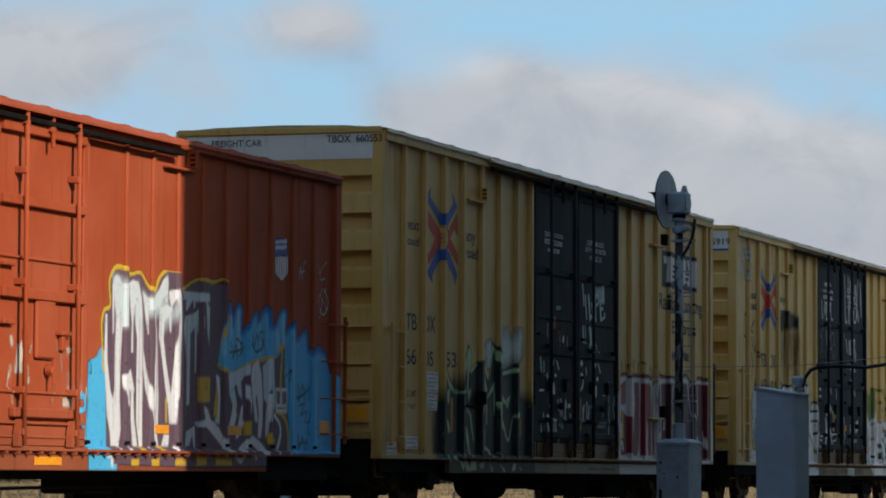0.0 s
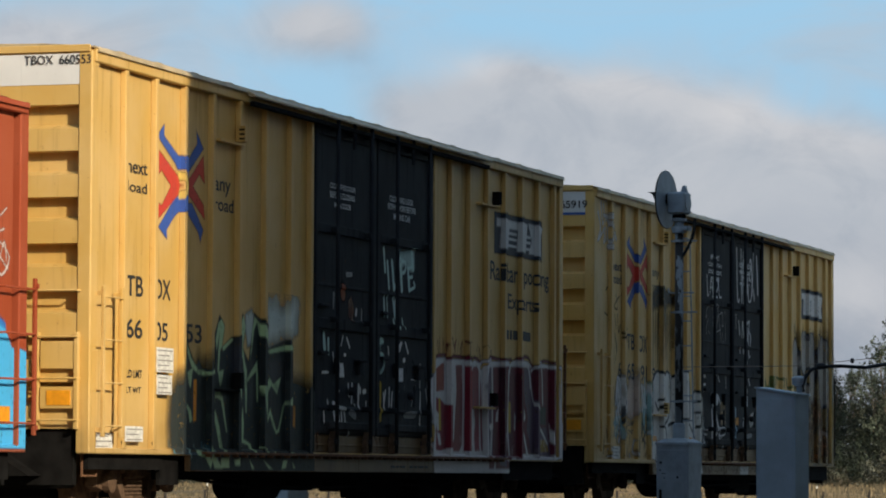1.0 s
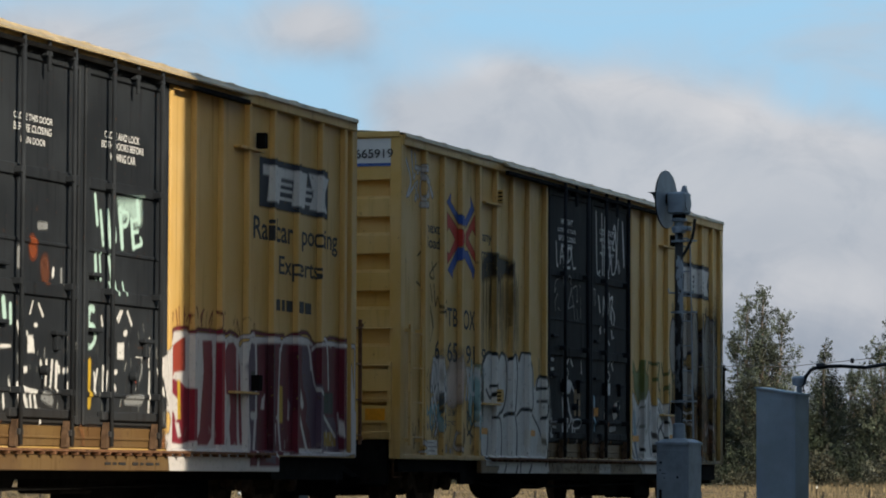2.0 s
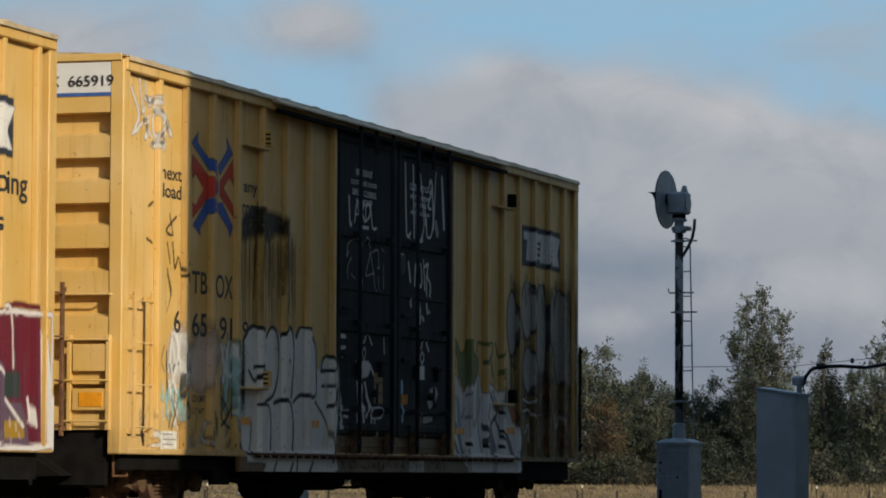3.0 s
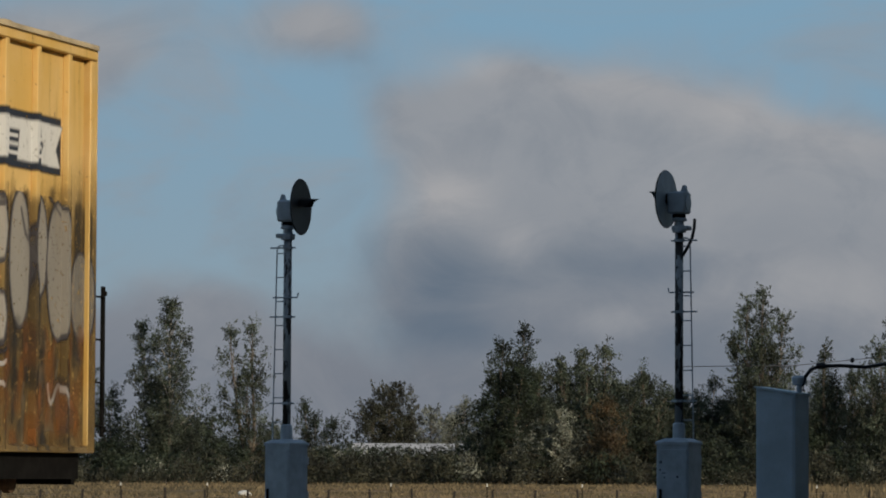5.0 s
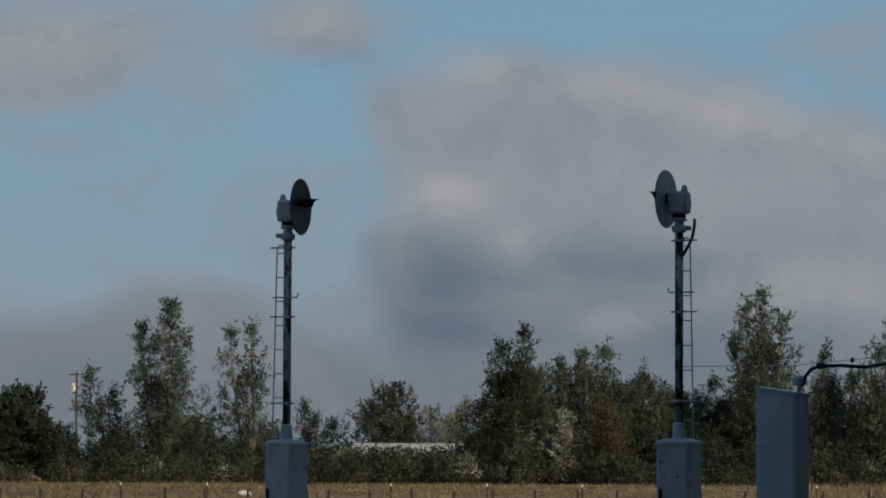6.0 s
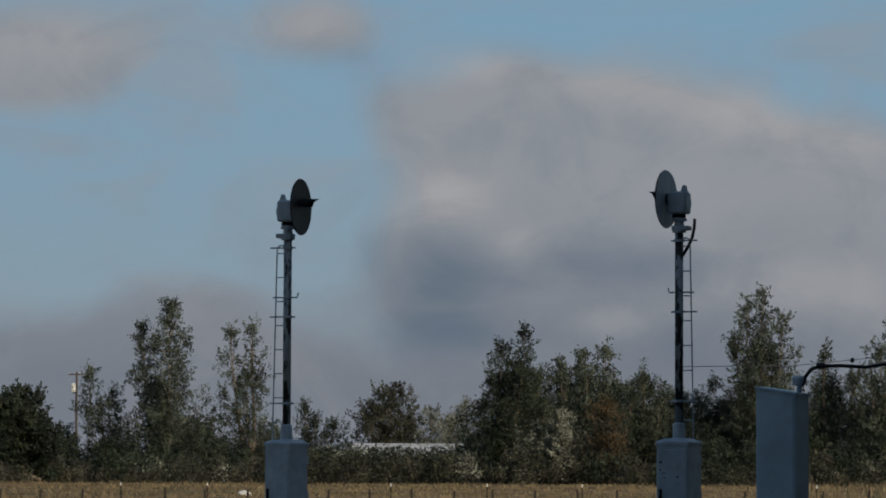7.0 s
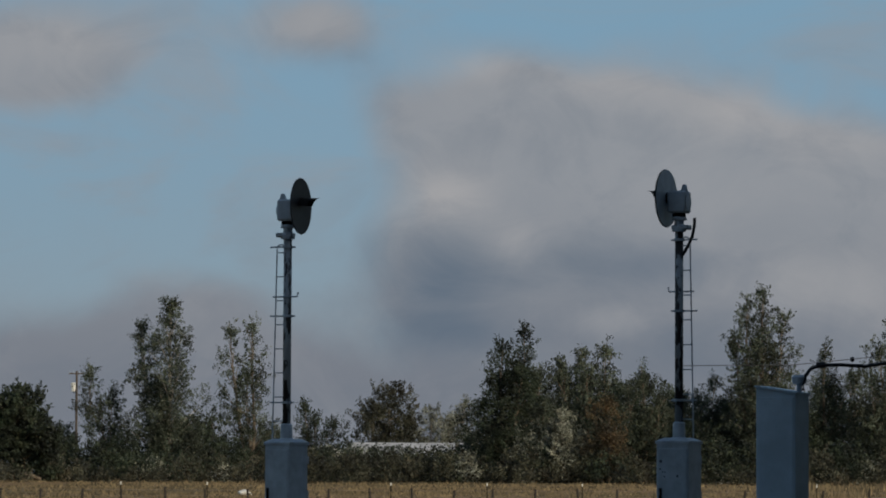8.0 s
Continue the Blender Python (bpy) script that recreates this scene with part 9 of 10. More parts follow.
p.stroke([(13.92, 1.14), (14.14, 1.03), (13.98, 0.9)], 0.1, (0.10, 0.09, 0.08), 0.25, 1.0)
p.stroke([(14.28, 1.64), (14.68, 1.34), (14.36, 1.15), (14.63, 0.79)], 0.07, (0.12, 0.13, 0.15), 0.25, 1.0)
p.stroke([(14.93, 1.66), (14.9, 1.51)], 0.16, (0.10, 0.11, 0.16), 0.25, 1.0)
p.stroke([(15.34, 1.49), (15.54, 1.3)], 0.2, (0.35, 0.15, 0.07), 0.25, 1.0)
p.stroke([(14.52, 1.28), (14.95, 1.01), (15.14, 1.17)], 0.05, BLACK_P, 0.25, 1.0)
p.stroke([(15.18, 1.01), (15.35, 0.86), (15.56, 0.67)], 0.14, (0.12, 0.13, 0.15), 0.25, 1.0)
p.stroke([(12.61, 0.88), (12.83, 0.65)], 0.09, (0.2, 0.2, 0.2), 0.25, 1.0)
p.stroke([(13.03, 0.71), (13.13, 0.44)], 0.2, GREYISH, 0.25, 1.0)
p.stroke([(14.21, 0.91), (14.37, 0.66), (14.31, 0.44)], 0.2, GREYISH, 0.25, 1.0)
p.stroke([(15.29, 0.73), (15.46, 0.51), (15.66, 0.67)], 0.09, WHITE_P, 0.25, 1.0)
p.stroke([(12.54, 1.36), (12.65, 1.54), (12.87, 1.24), (13.05, 1.37)], 0.05, (0.35, 0.36, 0.38), 0.25, 1.0)
p.stroke([(13.1, 1.55), (13.34, 1.62), (13.29, 1.31), (13.11, 1.25)], 0.05, (0.25, 0.27, 0.22), 0.25, 1.0)
p.stroke([(13.47, 1.62), (13.38, 1.26), (13.46, 0.78)], 0.06, (0.40, 0.38, 0.34), 0.25, 1.0)
p.stroke([(13.81, 1.51), (13.73, 1.14), (13.89, 0.78)], 0.05, (0.30, 0.28, 0.26), 0.25, 1.0)
p.stroke([(14.16, 1.58), (14.04, 1.27), (14.23, 1.15), (14.15, 0.78)], 0.045, (0.20, 0.19, 0.18), 0.25, 1.0)
p.stroke([(14.44, 1.65), (14.68, 1.47), (14.91, 1.29)], 0.04, (0.15, 0.15, 0.16), 0.25, 1.0)
p.stroke([(14.78, 1.35), (15.01, 1.29), (15.11, 1.04), (14.85, 0.96), (14.75, 1.16)], 0.05, BLACK_P, 0.25, 1.0)
p.stroke([(12.51, 1.24), (12.79, 0.98), (12.97, 0.71)], 0.1, (0.16, 0.20, 0.26), 0.25, 1.0)
p.stroke([(13.12, 0.88), (13.3, 0.85), (13.42, 0.88)], 0.05, BLACK_P, 0.25, 1.0)
p.stroke([(13.99, 0.85), (14.14, 0.83), (14.27, 0.87)], 0.05, BLACK_P, 0.25, 1.0)
p.stroke([(14.76, 0.86), (14.95, 0.83), (15.12, 0.87)], 0.05, BLACK_P, 0.25, 1.0)
p.stroke([(14.3, 1.15), (14.47, 0.79)], 0.2, (0.14, 0.15, 0.18), 0.25, 1.0)
p.stroke([(15.14, 1.36), (15.34, 1.17)], 0.1, (0.62, 0.60, 0.56), 0.25, 1.0)
p.streaks(12.2, 15.2, 1.9, 1.0, (0.25, 0.24, 0.22), 30, 0.04, 0.5, 61)
p.hang("white angular letters with olive tag above")
p = Canvas(last, 15.02, 19.17, 0.41, 4.11)
# one dark film paints in this end's shade together with its grime
p.fill([(15.2, 0.5), (15.6, 1.9), (16.4, 2.5), (17.4, 3.0), (19.2, 3.3), (19.2, 0.5)], (0.035, 0.032, 0.027), 0.45, 0.55)
p.streaks(15.4, 18.8, 3.3, 1.0, (0.04, 0.035, 0.028), 70, 0.10, 0.4, 65)
p.patches(15.4, 18.8, 0.7, 1.8, [(0.03, 0.026, 0.02), (0.20, 0.16, 0.10)], 70, 0.16, 0.6, 66)
p.hang("grime and painted shade over the trailing end", 0.003)
p = Canvas(last, 14.99, 19.16, 0.7, 3.36)
p.fill([(15.68, 2.69), (15.61, 2.34), (15.44, 2.2), (15.26, 2.33), (15.17, 2.66), (15.24, 3.0), (15.41, 3.16), (15.6, 3.03)], GREYISH, 0.03, 0.75)
p.stroke([(15.68, 2.69), (15.61, 2.34), (15.44, 2.2), (15.26, 2.33), (15.17, 2.66), (15.24, 3.0), (15.41, 3.16), (15.6, 3.03), (15.68, 2.69)], 0.045, (0.05, 0.045, 0.05), 0.3, 0.85)
p.fill([(16.58, 2.94), (16.49, 2.62), (16.27, 2.47), (16.05, 2.6), (15.95, 2.91), (16.03, 3.23), (16.25, 3.38), (16.48, 3.26)], GREYISH, 0.03, 0.75)
p.stroke([(16.58, 2.94), (16.49, 2.62), (16.27, 2.47), (16.05, 2.6), (15.95, 2.91), (16.03, 3.23), (16.25, 3.38), (16.48, 3.26), (16.58, 2.94)], 0.045, (0.05, 0.045, 0.05), 0.3, 0.85)
p.fill([(16.57, 2.02), (16.49, 1.77), (16.31, 1.66), (16.12, 1.76), (16.04, 2.0), (16.11, 2.25), (16.29, 2.36), (16.48, 2.27)], GREYISH, 0.03, 0.75)
p.stroke([(16.57, 2.02), (16.49, 1.77), (16.31, 1.66), (16.12, 1.76), (16.04, 2.0), (16.11, 2.25), (16.29, 2.36), (16.48, 2.27), (16.57, 2.02)], 0.045, (0.05, 0.045, 0.05), 0.3, 0.85)
p.fill([(17.29, 2.65), (17.22, 2.14), (17.03, 1.92), (16.84, 2.12), (16.75, 2.63), (16.81, 3.14), (17.0, 3.36), (17.2, 3.16)], GREYISH, 0.03, 0.6)
p.stroke([(17.29, 2.65), (17.22, 2.14), (17.03, 1.92), (16.84, 2.12), (16.75, 2.63), (16.81, 3.14), (17.0, 3.36), (17.2, 3.16), (17.29, 2.65)], 0.045, (0.05, 0.045, 0.05), 0.3, 0.85)
p.fill([(17.75, 2.81), (17.69, 2.43), (17.54, 2.27), (17.38, 2.42), (17.31, 2.79), (17.36, 3.16), (17.51, 3.33), (17.67, 3.18)], GREYISH, 0.03, 0.55)
p.stroke([(17.75, 2.81), (17.69, 2.43), (17.54, 2.27), (17.38, 2.42), (17.31, 2.79), (17.36, 3.16), (17.51, 3.33), (17.67, 3.18), (17.75, 2.81)], 0.045, (0.05, 0.045, 0.05), 0.3, 0.85)
p.fill([(18.32, 2.57), (18.24, 2.04), (18.03, 1.82), (17.82, 2.03), (17.72, 2.54), (17.79, 3.06), (18.0, 3.29), (18.22, 3.09)], GREYISH, 0.03, 0.5)
p.stroke([(18.32, 2.57), (18.24, 2.04), (18.03, 1.82), (17.82, 2.03), (17.72, 2.54), (17.79, 3.06), (18.0, 3.29), (18.22, 3.09), (18.32, 2.57)], 0.045, (0.05, 0.045, 0.05), 0.3, 0.85)
p.fill([(18.91, 2.33), (18.84, 1.99), (18.65, 1.84), (18.45, 1.97), (18.37, 2.3), (18.44, 2.64), (18.62, 2.79), (18.82, 2.66)], GREYISH, 0.03, 0.35)
p.stroke([(18.91, 2.33), (18.84, 1.99), (18.65, 1.84), (18.45, 1.97), (18.37, 2.3), (18.44, 2.64), (18.62, 2.79), (18.82, 2.66), (18.91, 2.33)], 0.045, (0.05, 0.045, 0.05), 0.3, 0.85)
p.stroke([(16.33, 3.15), (16.36, 3.25), (16.47, 3.18)], 0.05, (0.05, 0.045, 0.05), 0.3, 0.8)
p.stroke([(16.15, 3.24), (16.19, 2.99)], 0.05, (0.05, 0.045, 0.05), 0.3, 0.8)
p.stroke([(16.72, 1.72), (16.36, 1.64)], 0.05, (0.05, 0.045, 0.05), 0.3, 0.8)
p.stroke([(17.77, 3.34), (18.08, 3.16)], 0.05, (0.05, 0.045, 0.05), 0.3, 0.8)
p.stroke([(17.04, 3.17), (17.23, 2.85), (17.4, 3.25)], 0.05, (0.05, 0.045, 0.05), 0.3, 0.8)
p.stroke([(16.06, 1.38), (16.3, 1.42), (16.51, 1.32)], 0.05, WHITE_P, 0.4, 0.7)
p.stroke([(16.05, 1.57), (16.37, 1.52), (16.58, 1.58)], 0.05, WHITE_P, 0.4, 0.7)
p.stroke([(16.13, 1.06), (16.34, 1.19), (16.38, 0.93)], 0.05, WHITE_P, 0.4, 0.7)
p.stroke([(17.78, 1.35), (17.86, 1.15), (18.05, 1.35), (18.2, 1.22)], 0.05, WHITE_P, 0.4, 0.7)
p.stroke([(18.27, 1.36), (18.36, 1.06), (18.2, 1.16)], 0.05, WHITE_P, 0.4, 0.7)
p.patches(16.3, 18.7, 0.8, 2.0, [(0.05, 0.045, 0.04), (0.25, 0.10, 0.03)], 80, 0.25, 0.5, 62)
p.hang("grey balloon letters outlined in black")
reflector(last, 12.62, 13.04, 1.0, 1.1)
reflector(last, 15.1, 15.58, 1.04, 1.14)
block_mark(last, 15.95, 18.06, 3.58, 4.18)
lettering(last, 'IMPORTANT', 8.08, 8.75, 4.33, 4.42, BAR_WHITE)
lettering(last, 'CLOSE THIS DOOR', 7.88, 8.94, 4.21, 4.27, BAR_WHITE)
lettering(last, 'BEFORE CLOSING', 7.94, 8.91, 4.07, 4.15, BAR_WHITE)
lettering(last, 'MAIN DOOR', 8.09, 8.76, 3.96, 4.03, BAR_WHITE)
lettering(last, 'CLOSE AND LOCK', 10.37, 11.36, 4.31, 4.4, BAR_WHITE)
lettering(last, 'BOTH DOORS', 10.4, 11.26, 4.19, 4.25, BAR_WHITE)
lettering(last, 'BEFORE', 10.6, 11.1, 4.09, 4.15, BAR_WHITE)
lettering(last, 'MOVING CAR', 10.41, 11.27, 3.98, 4.03, BAR_WHITE)
p = Canvas(last, 7.2, 12.3, 0.67, 4.75)
p.stroke([(7.80, 4.03), (7.85, 3.68), (7.91, 3.69)], 0.050, TAG_WHITE, 0.3, 0.95)
p.stroke([(8.03, 3.71), (8.12, 3.97), (8.25, 3.74)], 0.044, TAG_WHITE, 0.3, 0.95)
p.stroke([(8.06, 3.82), (8.21, 3.83)], 0.038, TAG_WHITE, 0.3, 0.95)
p.stroke([(8.26, 3.71), (8.29, 3.99), (8.42, 3.97), (8.33, 3.87), (8.46, 3.74)], 0.044, TAG_WHITE, 0.3, 0.95)
p.stroke([(8.49, 3.76), (8.49, 3.94), (8.62, 3.98), (8.67, 3.87), (8.57, 3.78), (8.49, 3.76)], 0.044, TAG_WHITE, 0.3, 0.95)
p.stroke([(8.67, 4.02), (8.77, 3.69), (8.93, 3.69)], 0.044, TAG_WHITE, 0.3, 0.95)
p.stroke([(8.25, 3.66), (8.60, 3.67)], 0.050, TAG_WHITE, 0.3, 0.95)
p.stroke([(10.16, 4.65), (10.23, 3.71), (10.40, 3.72)], 0.062, TAG_WHITE, 0.3, 0.95)
p.stroke([(10.51, 4.64), (10.57, 3.67)], 0.056, TAG_WHITE, 0.3, 0.95)
p.stroke([(10.70, 4.61), (10.67, 3.68), (10.94, 3.68)], 0.050, TAG_WHITE, 0.3, 0.95)
p.stroke([(10.70, 4.38), (10.82, 4.55), (10.89, 4.40), (11.01, 3.87), (10.91, 3.70)], 0.044, TAG_WHITE, 0.3, 0.95)
p.stroke([(11.24, 4.43), (11.31, 4.50), (11.38, 4.38), (11.18, 4.14), (11.32, 4.10)], 0.050, TAG_WHITE, 0.3, 0.95)
p.stroke([(11.38, 4.35), (11.43, 3.96), (11.33, 3.73), (11.15, 3.72), (11.11, 3.94)], 0.050, TAG_WHITE, 0.3, 0.95)
p.stroke([(11.03, 4.25), (11.08, 3.87)], 0.044, TAG_WHITE, 0.3, 0.95)
p.stroke([(11.55, 4.62), (11.43, 3.83)], 0.044, TAG_WHITE, 0.3, 0.95)
p.stroke([(11.82, 4.58), (11.86, 4.32), (11.93, 3.87)], 0.075, TAG_WHITE, 0.3, 0.95)
p.stroke([(10.32, 3.31), (10.41, 3.06)], 0.062, TAG_WHITE, 0.3, 0.95)
p.stroke([(10.60, 3.01), (10.64, 3.30), (10.75, 3.01)], 0.050, TAG_WHITE, 0.3, 0.95)
p.stroke([(10.78, 3.31), (10.82, 3.02), (10.92, 3.06), (10.88, 3.29), (10.78, 3.31)], 0.050, TAG_WHITE, 0.3, 0.95)
p.stroke([(10.99, 3.38), (11.06, 2.97)], 0.044, TAG_WHITE, 0.3, 0.95)
p.stroke([(11.06, 3.29), (11.20, 3.33), (11.16, 3.17), (11.31, 3.05), (11.28, 2.89)], 0.050, TAG_WHITE, 0.3, 0.95)
p.stroke([(11.13, 3.17), (11.14, 2.88)], 0.044, TAG_WHITE, 0.3, 0.95)
p.stroke([(9.92, 3.39), (10.12, 3.41), (10.13, 3.17), (9.93, 3.16), (9.92, 3.39)], 0.020, TAG_WHITE, 0.3, 0.95)
p.stroke([(10.40, 2.80), (10.44, 2.73)], 0.062, TAG_WHITE, 0.3, 0.95)
p.stroke([(10.69, 2.79), (10.87, 2.58), (10.77, 2.45)], 0.062, TAG_WHITE, 0.3, 0.95)
p.stroke([(10.83, 2.77), (10.87, 2.67)], 0.050, TAG_WHITE, 0.3, 0.95)
p.stroke([(11.14, 2.78), (11.18, 2.66)], 0.050, TAG_WHITE, 0.3, 0.95)
p.stroke([(11.25, 2.69), (11.28, 2.66)], 0.038, TAG_WHITE, 0.3, 0.95)
p.stroke([(10.94, 2.60), (11.01, 2.55)], 0.050, TAG_WHITE, 0.3, 0.95)
p.stroke([(8.53, 2.25), (8.43, 2.15)], 0.038, TAG_WHITE, 0.3, 0.95)
p.stroke([(8.66, 2.24), (8.77, 2.14)], 0.044, TAG_WHITE, 0.3, 0.95)
p.stroke([(8.46, 2.10), (8.52, 2.03), (8.46, 1.95), (8.38, 2.02), (8.46, 2.10)], 0.031, TAG_WHITE, 0.3, 0.95)
p.stroke([(8.11, 1.90), (8.20, 1.86)], 0.050, TAG_WHITE, 0.3, 0.95)
p.stroke([(8.70, 1.87), (8.86, 1.74)], 0.050, TAG_WHITE, 0.3, 0.95)
p.stroke([(8.18, 1.61), (8.25, 1.31)], 0.100, TAG_WHITE, 0.3, 0.95)
p.stroke([(8.36, 1.58), (8.31, 1.25)], 0.088, TAG_WHITE, 0.3, 0.95)
p.stroke([(8.49, 1.62), (8.58, 1.47)], 0.075, TAG_WHITE, 0.3, 0.95)
p.stroke([(8.55, 1.47), (8.71, 1.32)], 0.075, TAG_WHITE, 0.3, 0.95)
p.stroke([(8.22, 1.25), (8.20, 1.04)], 0.100, TAG_WHITE, 0.3, 0.95)
p.stroke([(8.40, 1.31), (8.47, 1.05)], 0.100, TAG_WHITE, 0.3, 0.95)
p.stroke([(8.62, 1.29), (8.56, 1.19)], 0.075, TAG_WHITE, 0.3, 0.95)
p.stroke([(8.74, 1.26), (8.78, 1.08)], 0.062, TAG_WHITE, 0.3, 0.95)
p.stroke([(8.90, 1.14), (8.94, 1.01)], 0.062, TAG_WHITE, 0.3, 0.95)
p.stroke([(8.26, 0.98), (8.20, 0.92)], 0.050, TAG_WHITE, 0.3, 0.95)
p.stroke([(8.91, 0.96), (8.97, 0.93)], 0.050, TAG_WHITE, 0.3, 0.95)
p.stroke([(8.77, 1.30), (9.18, 1.31), (9.19, 1.19), (8.78, 1.18), (8.77, 1.30)], 0.031, TAG_WHITE, 0.3, 0.95)
p.stroke([(8.83, 1.05), (9.14, 1.04)], 0.050, TAG_WHITE, 0.3, 0.95)
p.stroke([(7.51, 2.21), (7.68, 2.21)], 0.062, TAG_WHITE, 0.3, 0.95)
p.stroke([(7.51, 2.06), (7.69, 2.07)], 0.050, TAG_WHITE, 0.3, 0.95)
p.stroke([(7.54, 1.97), (7.57, 1.94)], 0.038, TAG_WHITE, 0.3, 0.95)
p.stroke([(7.53, 1.25), (7.80, 1.26)], 0.031, TAG_WHITE, 0.3, 0.95)
p.stroke([(7.62, 1.18), (7.80, 1.17)], 0.038, TAG_WHITE, 0.3, 0.95)
p.stroke([(9.27, 2.25), (9.29, 2.04)], 0.038, TAG_WHITE, 0.3, 0.95)
p.stroke([(10.96, 2.26), (10.90, 2.15)], 0.038, TAG_WHITE, 0.3, 0.95)
p.stroke([(11.12, 2.26), (11.24, 2.14)], 0.044, TAG_WHITE, 0.3, 0.95)
p.stroke([(10.95, 2.12), (11.04, 2.04), (10.95, 1.96), (10.86, 2.03), (10.95, 2.12)], 0.031, TAG_WHITE, 0.3, 0.95)
p.stroke([(10.72, 1.43), (10.71, 1.37)], 0.062, TAG_WHITE, 0.3, 0.95)
p.stroke([(10.72, 1.51), (10.79, 1.50)], 0.038, TAG_WHITE, 0.3, 0.95)
p.stroke([(10.67, 1.04), (10.97, 1.04)], 0.050, TAG_WHITE, 0.3, 0.95)
p.stroke([(11.22, 1.05), (11.53, 1.05)], 0.050, TAG_WHITE, 0.3, 0.95)
p.stroke([(11.55, 3.91), (11.62, 3.78)], 0.125, TAG_WHITE, 0.3, 0.5)
p.stroke([(11.04, 1.18), (11.39, 1.20)], 0.100, TAG_GREY, 0.3, 0.7)
p.stroke([(7.95, 3.48), (7.77, 3.41), (7.72, 3.25), (7.80, 3.32)], 0.038, TAG_CHALK, 0.3, 0.8)
p.stroke([(7.90, 3.24), (7.75, 3.11), (7.78, 2.96)], 0.038, TAG_CHALK, 0.3, 0.8)
p.stroke([(8.07, 3.49), (8.22, 3.47), (8.31, 3.14), (8.39, 2.89)], 0.044, TAG_CHALK, 0.3, 0.8)
p.stroke([(8.28, 3.14), (8.35, 3.42), (8.47, 3.54), (8.69, 3.41)], 0.044, TAG_CHALK, 0.3, 0.8)
p.stroke([(8.69, 3.35), (8.57, 3.16), (8.51, 3.04), (8.85, 3.09)], 0.044, TAG_CHALK, 0.3, 0.8)
p.stroke([(8.69, 3.35), (8.82, 3.09), (8.89, 2.85)], 0.044, TAG_CHALK, 0.3, 0.8)
p.stroke([(8.78, 3.36), (9.00, 3.40), (9.04, 3.16)], 0.038, TAG_CHALK, 0.3, 0.8)
p.stroke([(8.98, 3.16), (9.10, 3.17)], 0.038, TAG_CHALK, 0.3, 0.8)
p.stroke([(9.01, 3.04), (9.06, 2.86)], 0.038, TAG_CHALK, 0.3, 0.8)
p.stroke([(9.13, 3.44), (9.26, 3.39)], 0.038, TAG_CHALK, 0.3, 0.8)
p.stroke([(9.24, 3.24), (9.24, 2.90)], 0.038, TAG_CHALK, 0.3, 0.8)
p.stroke([(7.90, 3.03), (8.05, 2.98)], 0.038, TAG_CHALK, 0.3, 0.8)
p.fill([(8.39, 1.93), (8.65, 1.92), (8.73, 1.81), (8.61, 1.71), (8.42, 1.69), (8.27, 1.66), (8.18, 1.73), (8.30, 1.82)], TAG_WHITE, 0.02, 0.85, True)
p.fill([(8.85, 1.78), (9.23, 1.79), (9.24, 1.36), (8.87, 1.36)], (0.30, 0.20, 0.10), 0.012, 0.9, True)
p.stroke([(8.87, 1.63), (9.22, 1.64)], 0.038, (0.12, 0.08, 0.05), 0.3, 0.95)
p.stroke([(8.88, 1.50), (9.22, 1.50)], 0.050, (0.12, 0.08, 0.05), 0.3, 0.95)
p.fill([(7.24, 1.43), (7.41, 1.50), (7.56, 1.41), (7.53, 1.24), (7.60, 1.12), (7.54, 1.01), (7.39, 1.00), (7.31, 1.23)], TAG_WHITE, 0.012, 0.8, True)
p.fill([(10.85, 1.92), (11.06, 1.93), (11.06, 1.73), (10.85, 1.73)], TAG_WHITE, 0.012, 0.95, True)
p.stroke([(10.06, 1.66), (10.08, 1.17)], 0.100, (0.30, 0.50, 0.62), 0.3, 0.95)
p.fill([(9.95, 1.51), (10.32, 1.52), (10.32, 1.38), (9.96, 1.37)], ORANGE_P, 0.012, 0.95, True)
p.fill([(11.31, 1.61), (11.59, 1.65), (11.70, 1.55), (11.52, 1.39), (11.28, 1.33), (11.17, 1.44)], (0.55, 0.53, 0.48), 0.03, 0.8, True)
p.stroke([(11.31, 1.55), (11.34, 1.54)], 0.062, (0.35, 0.04, 0.03), 0.3, 0.95)
p.stroke([(10.90, 1.26), (10.90, 1.09)], 0.125, (0.16, 0.06, 0.03), 0.3, 0.8)
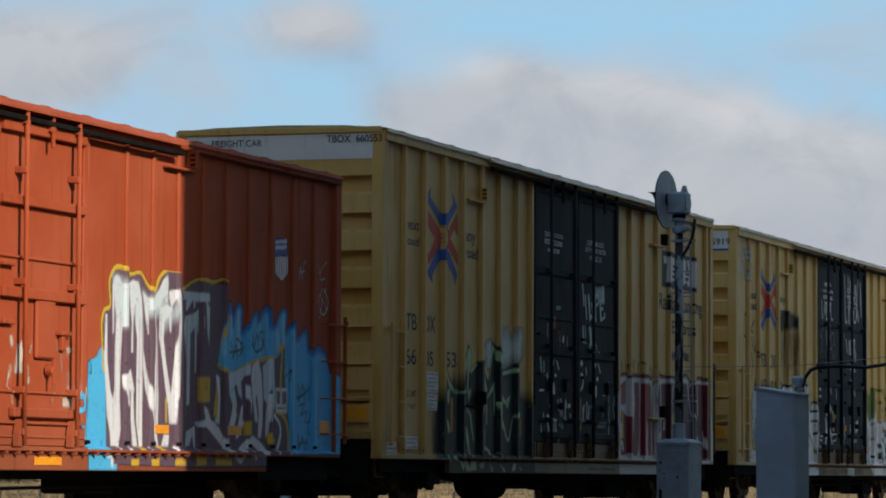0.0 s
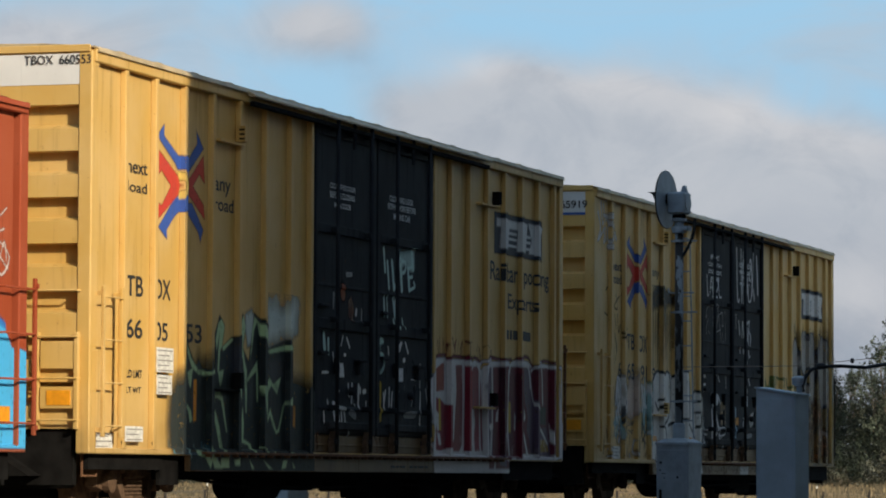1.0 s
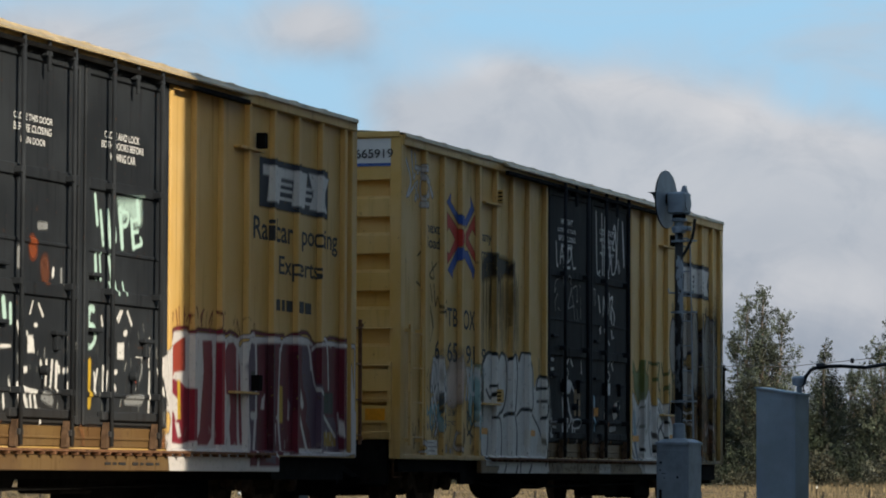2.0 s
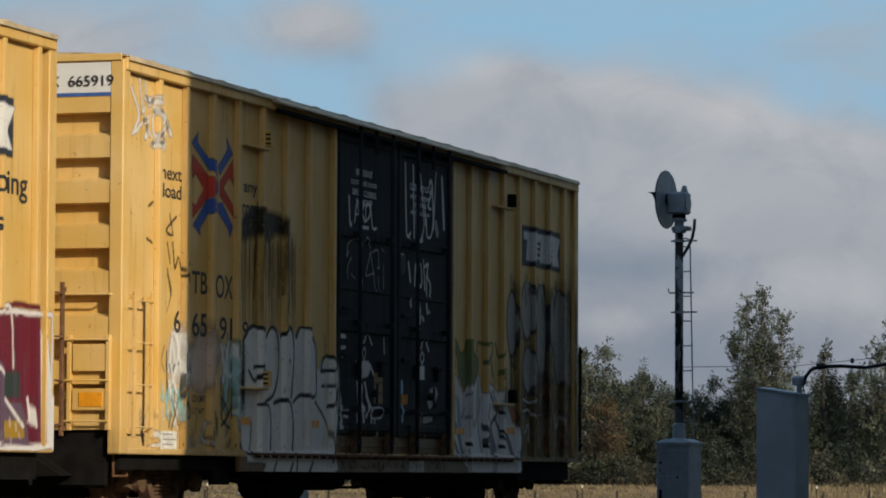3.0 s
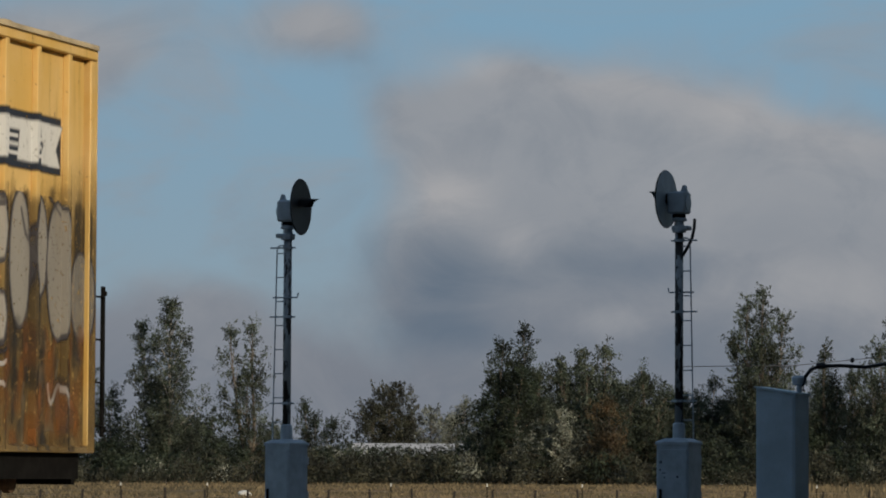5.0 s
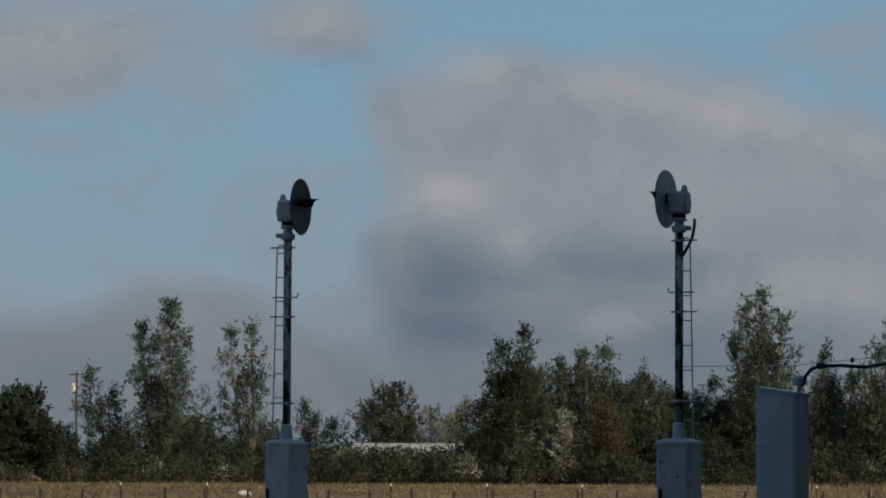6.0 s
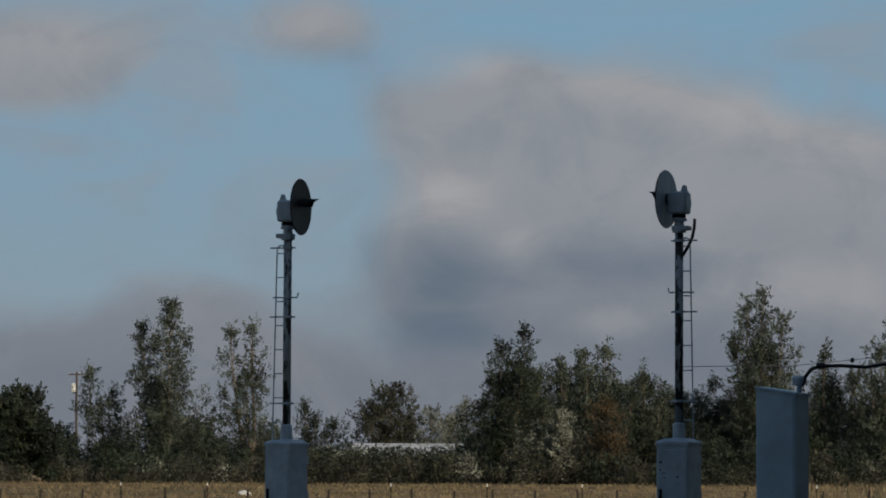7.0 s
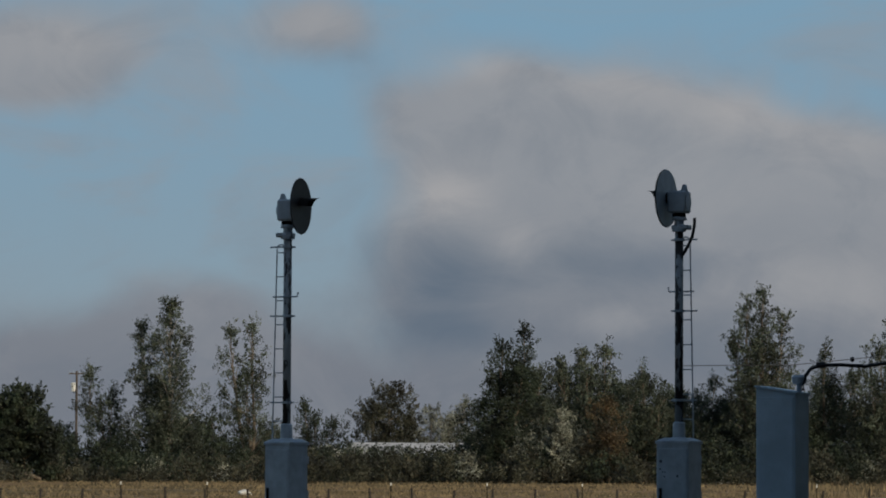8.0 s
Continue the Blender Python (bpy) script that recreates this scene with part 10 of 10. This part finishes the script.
p.patches(7.4, 12.2, 0.85, 1.7, [(0.35, 0.35, 0.34), (0.10, 0.10, 0.10)], 70, 0.06, 0.6, 71)
p.patches(7.4, 12.2, 0.76, 1.0, [(0.30, 0.12, 0.04)], 40, 0.12, 0.8, 73)
p.hang("white tags and chalk marks on black doors")
text_bars(middle, 11.2, 12.0, 0.52, 0.57, 1, BAR_DARK, -0.012)
text_bars(middle, 10.4, 11.0, 0.52, 0.57, 1, BAR_DARK, -0.012)
text_bars(last, 11.2, 11.9, 3.02, 3.2, 3, BAR_WHITE, 0.045)
vent_box(middle, 4.59, 4.5)
vent_box(middle, 15.26, 4.48, 1)
vent_box(last, 4.61, 4.52)
vent_box(last, 15.14, 4.5, 1)
vent_box(last, 4.58, 1.6)
vent_box(last, 15.21, 1.61, 1)
vent_box(middle, 15.13, 1.54, 1)
vent_box(middle, 4.5, 1.55, 3)
reflector(lead, 13.1, 13.52, 0.88, 0.98)
reflector(lead, 15.42, 15.89, 0.89, 1.0)
reflector(lead, 18.74, 19.10, 0.93, 1.11)
plate(lead, 9.55, 10.25, 0.51, 0.60, ORANGE, "reflector", -0.012)
end_lettering(middle, "TBOX  660553", 0.02, 0.80, 4.86, 4.96, BAR_DARK)
end_lettering(middle, "FREIGHT CAR", 1.72, 2.44, 4.83, 4.92, BAR_DARK)
end_lettering(last, "TBOX  665919", 0.12, 1.26, 4.71, 4.83, BAR_DARK)
vent_box(lead, 14.02, 4.06, 0)
grab(lead, 18.70, 19.38, 2.33)
grab(lead, 18.70, 19.38, 1.86)
grab(lead, 18.70, 19.38, 1.39)
grab(lead, 18.70, 19.38, 0.94)


# ---- what moves ----
def gone(t):
    """How far the train has come towards the camera."""
    return 10.0725 * t - 0.02896 * t * t


def motions():
    for spec, car in CARS:
        walk(car, [(t, pose(spec["at"] - gone(t), TRACK, FLOOR)) for t in (0, 1, 2, 3, 4, 5, 6, 7, 8)])
    for wheels, x in WHEELS:
        rows = [(k / 30, pose(x, 0, 0.42, 0, -math.degrees(gone(k / 30) / 0.42), 0)) for k in range(241)]
        walk(wheels, rows)


motions()
